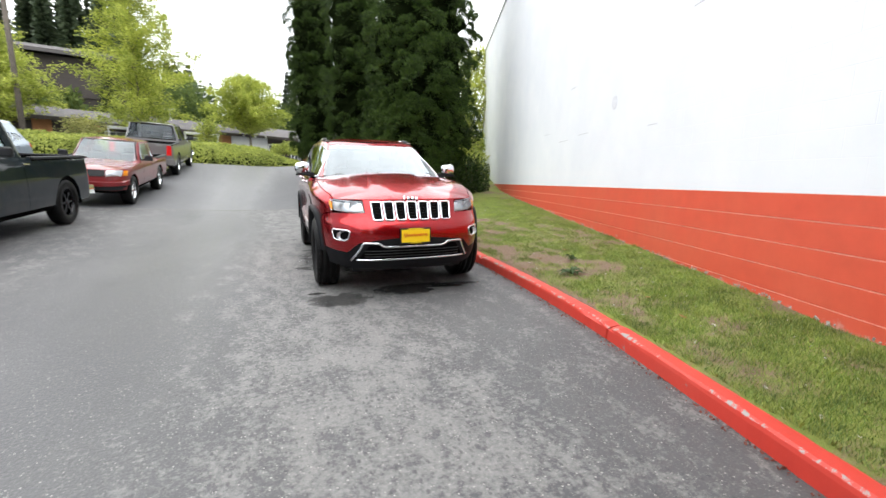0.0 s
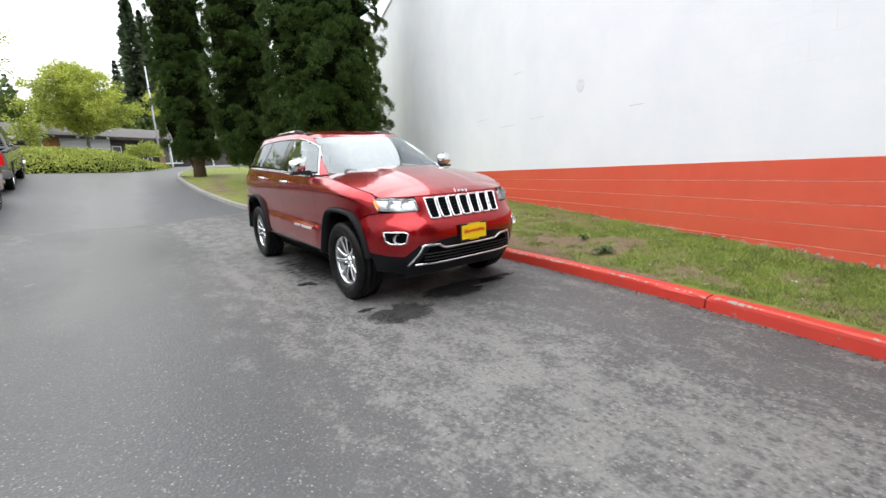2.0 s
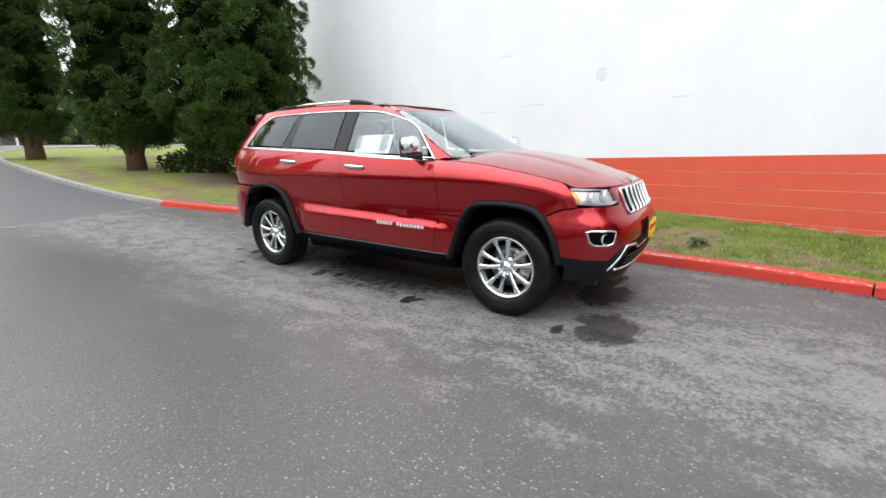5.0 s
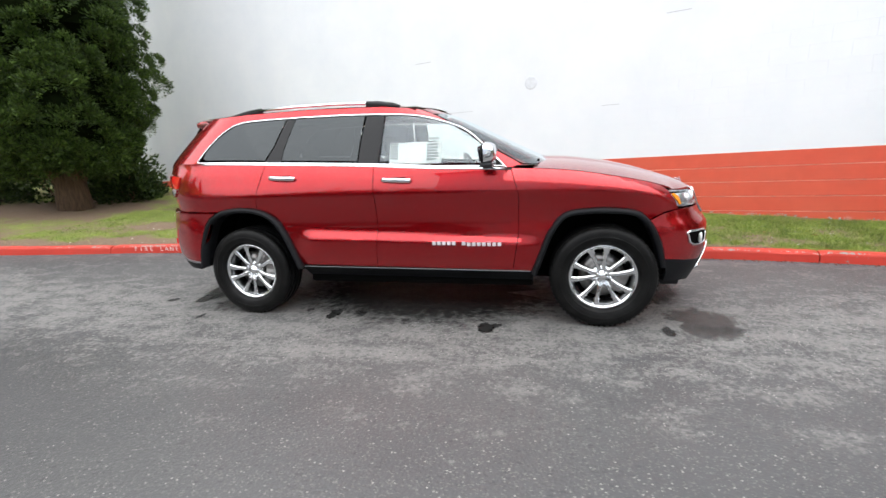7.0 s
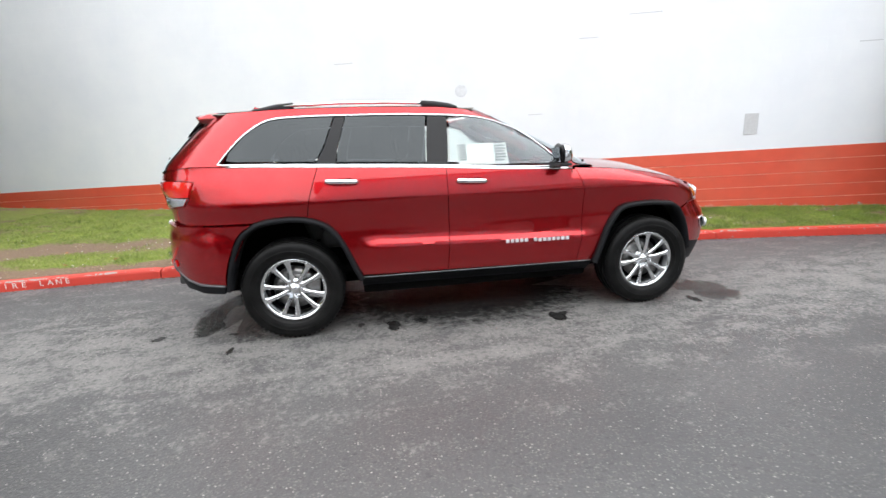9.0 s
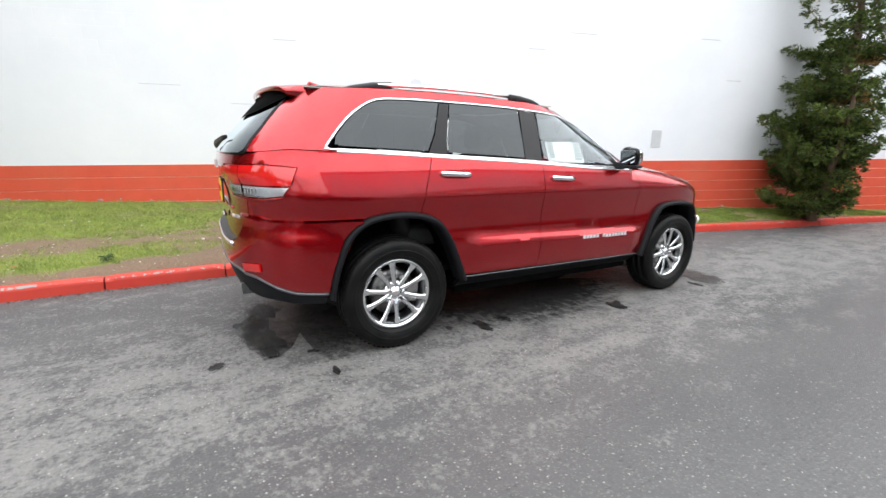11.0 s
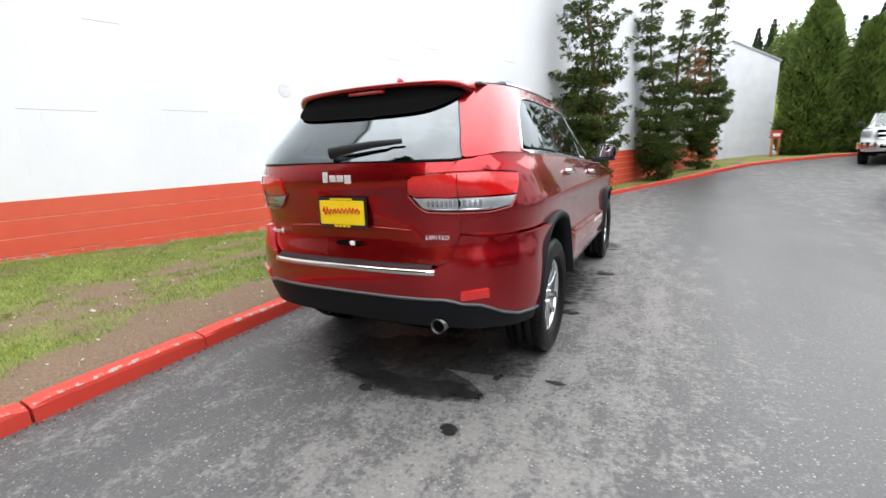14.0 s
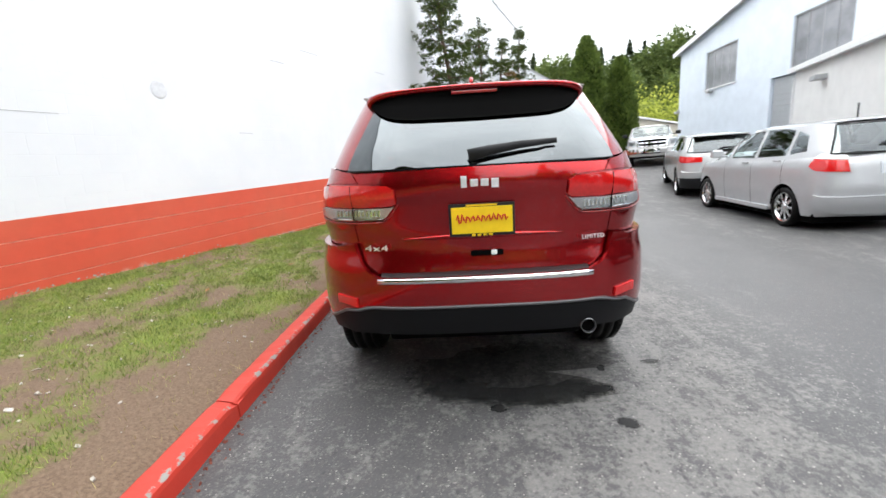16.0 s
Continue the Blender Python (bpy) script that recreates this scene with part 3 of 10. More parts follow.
def build_suv():
    car = empty("sport_utility_vehicle")
    tagged(car, "glossy cherry red sport utility vehicle with chrome trim on asphalt", "car")
    P = lambda *a, **k: panel(*a, **k)
    belt_low = lambda y: suv_shoulder(y) - 0.006
    # shell behind the shut lines, and the floor, near-black with shade painted in
    bm = bmesh.new()
    rows = []
    for z in np.arange(0.40, 1.19, 0.06):
        rows.append([bm.verts.new(LOW.at(u, float(z), -0.05)) for u in np.linspace(0, 2 * LOW.end, 120, endpoint=False)])
    gone = lambda p: any((p.y - c) ** 2 + (p.z - 0.42) ** 2 < 0.50 ** 2 for c in (0, 2.915))
    for r0, r1 in zip(rows, rows[1:]):
        for k in range(120):
            q = (r0[k], r0[(k + 1) % 120], r1[(k + 1) % 120], r1[k])
            c = sum((v.co for v in q), Vector()) / 4
            if not gone(c) and c.z < suv_shoulder(c.y) - 0.10:
                bm.faces.new(q)
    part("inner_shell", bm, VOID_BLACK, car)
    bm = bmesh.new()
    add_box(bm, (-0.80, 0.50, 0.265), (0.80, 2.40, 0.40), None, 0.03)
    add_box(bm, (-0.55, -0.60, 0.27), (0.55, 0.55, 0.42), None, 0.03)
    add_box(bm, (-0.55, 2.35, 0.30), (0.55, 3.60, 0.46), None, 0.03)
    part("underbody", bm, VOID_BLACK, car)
    for y in (0.0, 2.915):
        bm = bmesh.new()
        add_tube(bm, [(-0.78, y, 0.36), (0.78, y, 0.36)], 0.045, 10)
        part("axle", bm, VOID_BLACK, car)
    for flip in (False, True):
        kw = dict(flip=flip)
        s = 1 if flip else -1
        F = lambda y, z: (LOW.by_y(y, z), z)
        # doors
        front_door = side(LOW, [(0.655, 1.178), (0.60, 1.0), (0.606, 0.70), (0.648, 0.43), (1.728, 0.445), (1.705, 0.77), (1.710, 1.06), (1.712, belt_low(1.712)), (1.2, belt_low(1.2)), (0.655, 1.178)])
        door = panel("front_door", LOW, front_door[:-1], RED_PAINT, car, grid=0.024, **kw)
        arch_top = [p for p in rear_arch if p[0] <= 2.757 and p[1] > 0.44]
        rear_door = side(LOW, [(1.712, belt_low(1.712)), (1.710, 1.06), (1.705, 0.77), (1.728, 0.445), (2.392, 0.455)] + arch_top[::-1] +
                         [(2.757, 0.926), (2.724, 1.08), (2.655, belt_low(2.655)), (2.2, belt_low(2.2)), (1.712, belt_low(1.712))])
        door_r = panel("rear_door", LOW, rear_door[:-1], RED_PAINT, car, grid=0.024, **kw)
        # front fender
        arch = [p for p in front_arch if p[1] > 0.43 and p[0] > -0.30]
        fender = side(LOW, [(0.655, 1.178), (0.60, 1.0), (0.606, 0.70), (0.648, 0.43), (0.508, 0.425)] + arch + [(-0.30, 0.80), (-0.40, 0.845), (-0.505, 0.862), (-0.475, 0.93), (-0.425, 0.995)] +
                      [(y, suv_shoulder(y) - 0.004) for y in np.linspace(-0.38, 0.5, 12)] + [(0.655, 1.190), (0.655, 1.178)])
        panel("front_fender", LOW, fender[:-1], RED_PAINT, car, grid=0.03, **kw)
        # rear quarter up to the lamp
        arch = [p for p in rear_arch if p[0] > 2.757 and p[1] > 0.905]
        quarter = side(LOW, [(2.655, belt_low(2.655)), (2.724, 1.08), (2.757, 0.926)] + arch[::-1] + [(3.14, 0.905), (3.4, 0.905), (3.66, 0.905)])
        quarter += tailed(LOW, [(-0.70, 0.918), (-0.638, 0.925), (-0.654, 1.022)]) + side(LOW, [(3.66, 1.024), (3.60, 1.042), (3.56, 1.10), (3.51, 1.214), (3.60, 1.224), (3.66, 1.227)])
        quarter += tailed(LOW, [(-0.72, 1.229), (-0.605, 1.228), (-0.645, 1.286), (-0.70, 1.292)]) + side(LOW, [(3.70, 1.300), (3.55, 1.316), (3.3, 1.309), (2.9, belt_low(2.9)), (2.655, belt_low(2.655))])
        panel("rear_quarter", LOW, quarter[:-1], RED_PAINT, car, grid=0.03, **kw)
        # arch flares
        for name, line, c in (("front_arch_flare", front_arch, 0.0), ("rear_arch_flare", rear_arch, 2.915)):
            bm = bmesh.new()
            rings = []
            for i, (y, z) in enumerate(line):
                a, b = line[max(0, i - 1)], line[min(len(line) - 1, i + 1)]
                t = Vector((0, b[0] - a[0], b[1] - a[1])).normalized()
                into = Vector((0, -t.z, t.y))
                if into.dot(Vector((0, c - y, 0.38 - z))) < 0:
                    into = -into
                p = LOW.at(LOW.by_y(y, z), z)
                w = -0.962 if c > 1 else -lerp_table(y, (-0.48, -0.30, -0.12), (0.885, 0.935, 0.962))
                ring = [Vector((p.x + 0.02, y, z)), Vector((p.x - 0.010, y, z)) + into * 0.002, Vector((min(p.x - 0.018, w), y, z)) + into * 0.012, Vector((min(p.x - 0.014, w), y, z)) + into * 0.036,
                        Vector((p.x + 0.02, y, z)) + into * 0.046, Vector((p.x + 0.10, y, z)) + into * 0.046]
                rings.append([bm.verts.new(Vector((q.x * -s if not flip else -q.x, q.y, q.z)) if flip else q) for q in ring])
            for r0, r1 in zip(rings, rings[1:]):
                for k in range(5):
                    bm.faces.new((r0[k], r0[k + 1], r1[k + 1], r1[k]))
            face_out(bm, (0, c, 0.4))
            part(name, bm, GREY_PLASTIC, car, "charcoal plastic arch flare", True)
            # near-black colour carries the shade inside the arch
            # wheel well
            bm = bmesh.new()
            rings = []
            for y, z in line:
                dy, dz = y - c, z - 0.38
                rings.append([bm.verts.new((s * xx, c + dy * 0.96, 0.38 + dz * 0.96)) for xx in (0.90, 0.55)])
            for r0, r1 in zip(rings, rings[1:]):
                bm.faces.new((r0[0], r0[1], r1[1], r1[0]))
            bm.faces.new([r[1] for r in rings])
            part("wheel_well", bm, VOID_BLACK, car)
        # sill with its bright strip
        bm = bmesh.new()
        prof = [(0.70, 0.27), (0.76, 0.29), (0.83, 0.345), (0.895, 0.402), (0.912, 0.425), (0.86, 0.43)]
        rows = [[bm.verts.new((s * x, y, z + 0.016 * (y - 0.5) / 1.9)) for x, z in prof] for y in np.linspace(0.50, 2.40, 12)]
        for r0, r1 in zip(rows, rows[1:]):
            for k in range(5):
                bm.faces.new((r0[k], r0[k + 1], r1[k + 1], r1[k]))
        bm.faces.new(rows[0])
        bm.faces.new(rows[-1][::-1])
        face_out(bm, (0, 1.4, 0.4))
        sill = part("door_sill", bm, GREY_PLASTIC, car, "charcoal sill cladding")
        bm = bmesh.new()
        add_tube(bm, [(s * 0.922, y, 0.423 + 0.016 * (y - 0.5) / 1.9) for y in np.linspace(0.52, 2.38, 8)], 0.0028, 6)
        part("sill_strip", bm, ALLOY_DARK, sill, "thin bright strip")
        # glasshouse: quarter window, door windows, pillars
        zl = lambda y: suv_shoulder(y)
        top = spline([(0.70, 1.19), (0.885, 1.375), (1.05, 1.50), (1.30, 1.588), (1.50, 1.622), (1.81, 1.640), (2.1, 1.648), (2.47, 1.650), (2.80, 1.646), (2.99, 1.626), (3.13, 1.55), (3.235, 1.455), (3.345, 1.325)], 5)
        cut = lambda a, b: [p for p in top if a < p[0] < b]
        at_top = lambda y: lerp_table(y, [p[0] for p in top], [p[1] for p in top])
        front_win = side(UP, [(0.745, zl(0.745) + 0.02)] + cut(0.75, 1.655) + [(1.655, at_top(1.655)), (1.672, 1.45), (1.69, zl(1.69) + 0.018), (1.2, zl(1.2) + 0.018), (0.745, zl(0.745) + 0.02)])
        glass = panel("front_door_window", UP, inset(front_win[:-1], 0.012), CLEAR_GLASS, door, rim=0, gap=0, grid=0.08, proud=0.0, label="clear door window glass", **kw)
        glass.visible_shadow = False
        rear_win = side(UP, [(1.845, zl(1.845) + 0.018), (1.835, 1.45), (1.82, at_top(1.82))] + cut(1.83, 2.44) + [(2.44, at_top(2.44)), (2.515, 1.40), (2.525, zl(2.525) + 0.018), (2.2, zl(2.2) + 0.018), (1.845, zl(1.845) + 0.018)])
        glass = panel("rear_door_window", UP, inset(rear_win[:-1], 0.010), TINTED_GLASS, door_r, rim=0, gap=0, grid=0.08, label="dark privacy window glass", **kw)
        glass.visible_shadow = False
        q_win = side(UP, [(2.665, zl(2.665) + 0.018), (2.60, 1.42), (2.51, at_top(2.51))] + cut(2.52, 3.30) + [(3.30, zl(3.3) + 0.03), (3.25, zl(3.25) + 0.018), (2.9, zl(2.9) + 0.018), (2.665, zl(2.665) + 0.018)])
        glass = panel("quarter_window", UP, inset(q_win[:-1], 0.010), TINTED_GLASS, car, rim=0, gap=0, grid=0.08, label="dark privacy window glass", **kw)
        glass.visible_shadow = False
        b_pillar = side(UP, [(1.66, at_top(1.66) - 0.01), (1.81, at_top(1.81) - 0.01), (1.835, 1.45), (1.85, zl(1.85) + 0.01), (1.69, zl(1.69) + 0.01), (1.67, 1.45), (1.66, at_top(1.66) - 0.01)])
        panel("centre_pillar", UP, b_pillar[:-1], GLOSS_BLACK, car, proud=-0.002, gap=0, **kw)
        c_pillar = side(UP, [(2.44, at_top(2.44) - 0.01), (2.515, at_top(2.51) - 0.01), (2.60, 1.42), (2.67, zl(2.67) + 0.01), (2.525, zl(2.525) + 0.01), (2.512, 1.40), (2.44, at_top(2.44) - 0.01)])
        panel("rear_door_pillar", UP, c_pillar[:-1], GLOSS_BLACK, car, proud=-0.002, gap=0, **kw)
        # bright surround of the side windows
        ring = [(y, z) for y, z in top] + [(3.31, zl(3.31) + 0.004)] + [(y, zl(y) + 0.004) for y in np.linspace(3.2, 0.72, 40)]
        chart_strip("window_surround", UP, [(UP.by_y(y, z), z) for y, z in ring], 0.013, CHROME, car, 0.003, 0.005, True, flip, "bright chrome window surround")
        bm = bmesh.new()
        seal = []
        for y in np.linspace(0.70, 3.28, 44):
            z = zl(float(y)) - 0.008
            a, b = LOW.at(LOW.by_y(float(y), z), z, -0.004), UP.at(UP.by_y(float(y), z + 0.016), z + 0.016, 0.002)
            seal.append([bm.verts.new((-q.x if flip else q.x, q.y, q.z)) for q in (a, b)])
        for r0, r1 in zip(seal, seal[1:]):
            bm.faces.new((r0[0], r0[1], r1[1], r1[0]))
        part("belt_seal", bm, GLOSS_BLACK, car, "black seal along the window sill", True)
        chart_strip("belt_moulding", LOW, [(LOW.by_y(float(y), zl(float(y)) - 0.008), zl(float(y)) - 0.008) for y in np.linspace(0.70, 3.28, 50)], 0.016, CHROME, car, -0.003, 0.006, False, flip, "bright belt moulding")
        # body colour above and behind the windows: pillar and roof side
        edge = 1.672
        outer = side(UP, [(0.60, 1.185), (0.70, 1.196)] + top[1:] + [(3.335, 1.33), (3.30, 1.312), (3.55, 1.318), (3.745, 1.296)] + [(suv_rg(z) - lerp_table(z, (1.29, 1.66), (0.095, 0.05)), z) for z in np.linspace(1.31, 1.655, 9)] +
                     [(3.30, 1.690), (2.9, 1.706), (2.3, 1.712), (1.7, 1.698), (1.40, 1.668)] + [(suv_ws(z) + lerp_table(z, (1.2, 1.66), (0.19, 0.09)), z) for z in np.linspace(1.645, 1.20, 12)] + [(0.60, 1.185)])
        panel("roof_side", UP, outer[:-1], RED_PAINT, car, proud=0.0, gap=0, grid=0.05, **kw)
        # mirrors
        mir = empty("door_mirror")
        mir.parent = car
        bm = bmesh.new()
        bmesh.ops.create_uvsphere(bm, u_segments=24, v_segments=16, radius=1)
        for v in bm.verts:
            c = v.co.copy()
            q = Vector([math.copysign(abs(k) ** 0.62, k) for k in (c.x, 0, c.z)])
            v.co = Vector((s * (0.985 + q.x * 0.092), 0.835 + (c.y * 0.085 if c.y < 0 else c.y * 0.035), 1.300 + q.z * 0.074 + (0.010 if c.x * s > 0 else 0.0)))
        shell_bm = bm.copy()
        bmesh.ops.delete(bm, geom=[f for f in bm.faces if f.calc_center_median().y > 0.834], context="FACES")
        bmesh.ops.delete(shell_bm, geom=[f for f in shell_bm.faces if f.calc_center_median().y <= 0.834], context="FACES")
        part("mirror_cap", bm, CHROME, mir, "chrome mirror cap", True)
        part("mirror_housing", shell_bm, GLOSS_BLACK, mir, "black rim round the mirror glass", True)
        bm = bmesh.new()
        add_box(bm, (-0.085, -0.060, -0.026), (0.085, 0.03, 0.0), Matrix.Translation((s * 0.985, 0.835, 1.236)), 0.012)
        add_box(bm, (-0.05, -0.035, -0.02), (0.05, 0.035, 0.03), Matrix.Translation((s * 0.895, 0.83, 1.222)), 0.01)
        part("mirror_base", bm, BLACK_PLASTIC, mir, "black mirror foot")
        bm = bmesh.new()
        add_box(bm, (-0.070, 0, -0.052), (0.070, 0.005, 0.052), Matrix.Translation((s * 0.983, 0.868, 1.300)) @ Matrix.Rotation(radians(-9), 4, "X"), 0.002)
        part("mirror_glass", bm, MIRROR, mir)
        # door handles
        for y, z, who in ((1.52, 1.131, door), (2.49, 1.172, door_r)):
            h = empty("door_handle")
            h.parent = who
            base = LOW.at(LOW.by_y(y, z), z)
            bm = bmesh.new()
            line = [(s * (abs(base.x) + d), y + k, z + k * 0.05) for k, d in ((-0.115, 0.004), (-0.10, 0.022), (-0.05, 0.034), (0.03, 0.034), (0.08, 0.028), (0.105, 0.018), (0.115, 0.003))]
            for ringv in add_tube(bm, line, 0.015, 8):
                c = sum((v.co for v in ringv), Vector()) / 8
                for v in ringv:
                    v.co.x = c.x + (v.co.x - c.x) * 0.6
                    v.co.z = c.z + (v.co.z - c.z) * 1.15
            part("grip", bm, CHROME, h, "chrome door grip", True)
            bm = bmesh.new()
            add_box(bm, (-0.004, -0.07, -0.022), (0.004, 0.05, 0.020), Matrix.Translation((s * (abs(base.x) + 0.001), y, z)), 0.003)
            # black box stands for the shade in the hollow behind the grip
            part("handle_recess", bm, VOID_BLACK, h)
        # wheels
        wheel(car, (s * 0.81, 0.0, 0.378), s, 9)
        wheel(car, (s * 0.81, 2.915, 0.378), s, 23)
        # roof rails
        rail = empty("roof_rail")
        rail.parent = car
        bm = bmesh.new()
        add_tube(bm, [(s * 0.600, 1.72, 1.732), (s * 0.606, 2.1, 1.748), (s * 0.606, 2.5, 1.750), (s * 0.592, 2.92, 1.738)], 0.012, 8)
        part("rail_bar", bm, CHROME, rail, "bright rail bar", True)
        for ys, zs in (((1.56, 1.62, 1.74, 1.84), (1.690, 1.712, 1.731, 1.737)), ((2.82, 2.95, 3.07, 3.15), (1.744, 1.733, 1.708, 1.690))):
            bm = bmesh.new()
            for ringv in add_tube(bm, [(s * (0.602 - 0.02 * (y > 2.6)), y, z) for y, z in zip(ys, zs)], 0.020, 8):
                c = sum((v.co for v in ringv), Vector()) / 8
                for v in ringv:
                    v.co.x = c.x + (v.co.x - c.x) * 1.15
                    if v.co.z < c.z:
                        v.co.z = c.z + (v.co.z - c.z) * 2.4
            part("rail_foot", bm, BLACK_PLASTIC, rail, "black rail foot", True)
        # tail lamp
        lamp = empty("tail_lamp")
        lamp.parent = car
        R = lambda x, z: (LOW.rear_x(x, z), z)
        upper = tailed(LOW, [(-0.412, 1.128), (-0.420, 1.195), (-0.45, 1.213), (-0.60, 1.220)]) + side(LOW, [(3.70, 1.222), (3.515, 1.210), (3.555, 1.108), (3.70, 1.108)]) + tailed(LOW, [(-0.60, 1.108), (-0.44, 1.112)])
        panel("red_lens", LOW, upper, TAIL_RED, lamp, proud=0.010, rim=0.02, gap=0.002, grid=0.03, label="bright red lens", **kw)
        lower = tailed(LOW, [(-0.425, 1.108), (-0.60, 1.103)]) + side(LOW, [(3.70, 1.103), (3.56, 1.103), (3.595, 1.052), (3.70, 1.036)]) + tailed(LOW, [(-0.62, 1.036), (-0.50, 1.040), (-0.47, 1.055)])
        panel("reversing_lens_back", LOW, lower, LAMP_SILVER, lamp, proud=0.004, rim=0.02, gap=0.004, grid=0.03, **kw)
        panel("reversing_lens", LOW, lower, LAMP_GLASS, lamp, proud=0.011, rim=0.0, gap=0.004, grid=0.03, label="clear reversing lens", **kw)
        for x0 in np.arange(0.505, 0.74, 0.021):
            bm = bmesh.new()
            p = LOW.at(LOW.rear_x(-float(x0), 1.076), 1.076, 0.004)
            add_box(bm, (-0.0075, -0.004, -0.016), (0.0075, 0.003, 0.016), Matrix.Translation((s * abs(p.x), p.y, p.z)), 0.003)
            part("lamp_facet", bm, CHROME, lamp)
        chart_strip("lamp_chrome", LOW, tailed(LOW, [(-0.49, 1.050), (-0.62, 1.046), (-0.70, 1.046), (-0.78, 1.048)]), 0.010, CHROME, lamp, 0.006, 0.004, False, flip, "bright lower edge")
        rim_line = tailed(LOW, [(-0.405, 1.12), (-0.45, 1.06), (-0.49, 1.034), (-0.62, 1.028)]) + side(LOW, [(3.70, 1.028), (3.60, 1.045), (3.565, 1.10)])
        chart_strip("lamp_bezel", LOW, rim_line, 0.007, TAIL_RED_DARK, lamp, 0.004, 0.008, False, flip)
        split = [(LOW.rear_x(-0.645, z), z) for z in np.linspace(1.04, 1.215, 8)]
        chart_strip("lamp_gap", LOW, split, 0.004, VOID_BLACK, lamp, 0.0085, 0.003, False, flip)
        # rear reflector
        refl = tailed(LOW, [(-0.645, 0.597), (-0.648, 0.640), (-0.755, 0.650), (-0.757, 0.606)])
        panel("reflector", LOW, refl, TAIL_RED, car, proud=0.044, gap=0, grid=0.03, label="red reflector", **kw)
        flange = side(LOW, [(-0.47, 0.93), (-0.30, 0.93), (-0.27, 1.05), (-0.40, 1.02), (-0.44, 1.0)])
        panel("fender_flange", LOW, flange, RED_PAINT, car, proud=-0.008, gap=0, grid=0.04, **kw)
        # head lamp
        lamp = empty("head_lamp")
        lamp.parent = car
        shape = nosed(LOW, [(-0.487, 0.868), (-0.497, 0.93), (-0.508, 0.970)]) + [(LOW.front_x(x, z), z) for x, z in ((-0.58, 0.974), (-0.66, 0.980))] + side(LOW, [(-0.50, 0.985), (-0.432, 0.992), (-0.47, 0.93), (-0.505, 0.876)]) + nosed(LOW, [(-0.66, 0.866), (-0.56, 0.864)])
        panel("lamp_back", LOW, shape, LAMP_SILVER, lamp, proud=-0.03, rim=0.02, gap=0.004, grid=0.03, **kw)
        lens = panel("lamp_lens", LOW, shape, LAMP_GLASS, lamp, proud=0.006, rim=0.016, gap=0.002, grid=0.03, label="clear curved lens", **kw)
        amber = side(LOW, [(-0.510, 0.888), (-0.478, 0.925), (-0.448, 0.968), (-0.466, 0.966), (-0.494, 0.945), (-0.518, 0.90)])
        panel("turn_signal", LOW, amber, AMBER, lamp, proud=0.0085, rim=0.01, gap=0.0, grid=0.02, label="amber turn signal", **kw)
        for x0, r in ((0.585, 0.042), (0.69, 0.034)):
            p = LOW.at(LOW.front_x(-x0, 0.925), 0.925, 0.0)
            bm = bmesh.new()
            m = look((s * abs(p.x), p.y + 0.03, 0.925), (s * abs(p.x) * 1.1, -3, 0.9))
            add_lathe(bm, [(0, -0.012), (r * 0.55, -0.010), (r * 0.72, 0.0), (r * 0.8, -0.012), (r, -0.016), (r * 1.05, 0.02)], m @ Matrix.Rotation(math.pi, 4, "X"), 24)
            bmesh.ops.recalc_face_normals(bm, faces=bm.faces)
            part("projector", bm, LAMP_SILVER, lamp, "", True)
        bm = bmesh.new()
        line = [LOW.at(LOW.front_x(-x, z), z, -0.006) for x, z in ((0.50, 0.885), (0.56, 0.876), (0.64, 0.876), (0.71, 0.884), (0.745, 0.90))]
        add_tube(bm, [Vector((s * abs(p.x), p.y, p.z)) for p in line], 0.007, 6)
        part("light_strip", bm, PAPER, lamp, "white light strip")
        # fog lamp with its bright bezel
        fog = empty("fog_lamp")
        fog.parent = car
        shape = nosed(LOW, [(-0.635, 0.680), (-0.655, 0.602), (-0.69, 0.590), (-0.755, 0.594), (-0.778, 0.618), (-0.788, 0.690), (-0.77, 0.697), (-0.66, 0.693)], 0.015)
        panel("fog_recess", LOW, shape, VOID_BLACK, fog, proud=0.003, rim=0.01, gap=0, grid=0.03, **kw)
        chart_strip("fog_bezel", LOW, shape, 0.015, CHROME, fog, 0.003, 0.007, True, flip, "chrome fog lamp bezel")
        p = LOW.at(LOW.front_x(-0.715, 0.64), 0.64, 0.006)
        bm = bmesh.new()
        add_lathe(bm, [(0, -0.010), (0.028, -0.006), (0.036, 0.002), (0.040, 0.012)], look((s * abs(p.x), p.y, p.z), (s * abs(p.x) * 1.25, p.y - 1, 0.62)) @ Matrix.Rotation(math.pi, 4, "X"), 20)
        part("fog_lens", bm, LAMP_SILVER, fog, "", True)
        # name letters on the door: plain bars
        letters = empty("door_badge")
        letters.parent = door
        for k in range(14):
            if k == 5:
                continue
            y = 1.245 - k * 0.0385
            p = LOW.at(LOW.by_y(y, 0.640), 0.640, 0.002)
            bm = bmesh.new()
            add_box(bm, (-0.003, -0.014, -0.014), (0.003, 0.014, 0.014), Matrix.Translation((s * abs(p.x), y, 0.642 - 0.006 * (y < 1.0))), 0.002)
            part("badge_bar", bm, LAMP_SILVER, letters)
    # hood
    edge_pts = []
    for z_y in np.linspace(0.50, -0.40, 26):
        y = float(z_y)
        z = suv_shoulder(y)
        edge_pts.append((LOW.at(LOW.by_y(y, z - 0.004), z - 0.004).x + 0.004, y))
    lead = [LOW.at(u, 0.992) for u in np.linspace(LOW.by_y(-0.44, 0.992), 0.0, 24)]
    right = edge_pts + [(p.x, p.y + 0.004) for p in lead]
    outline_ = right + [(-x, y) for x, y in right[::-1][1:]]
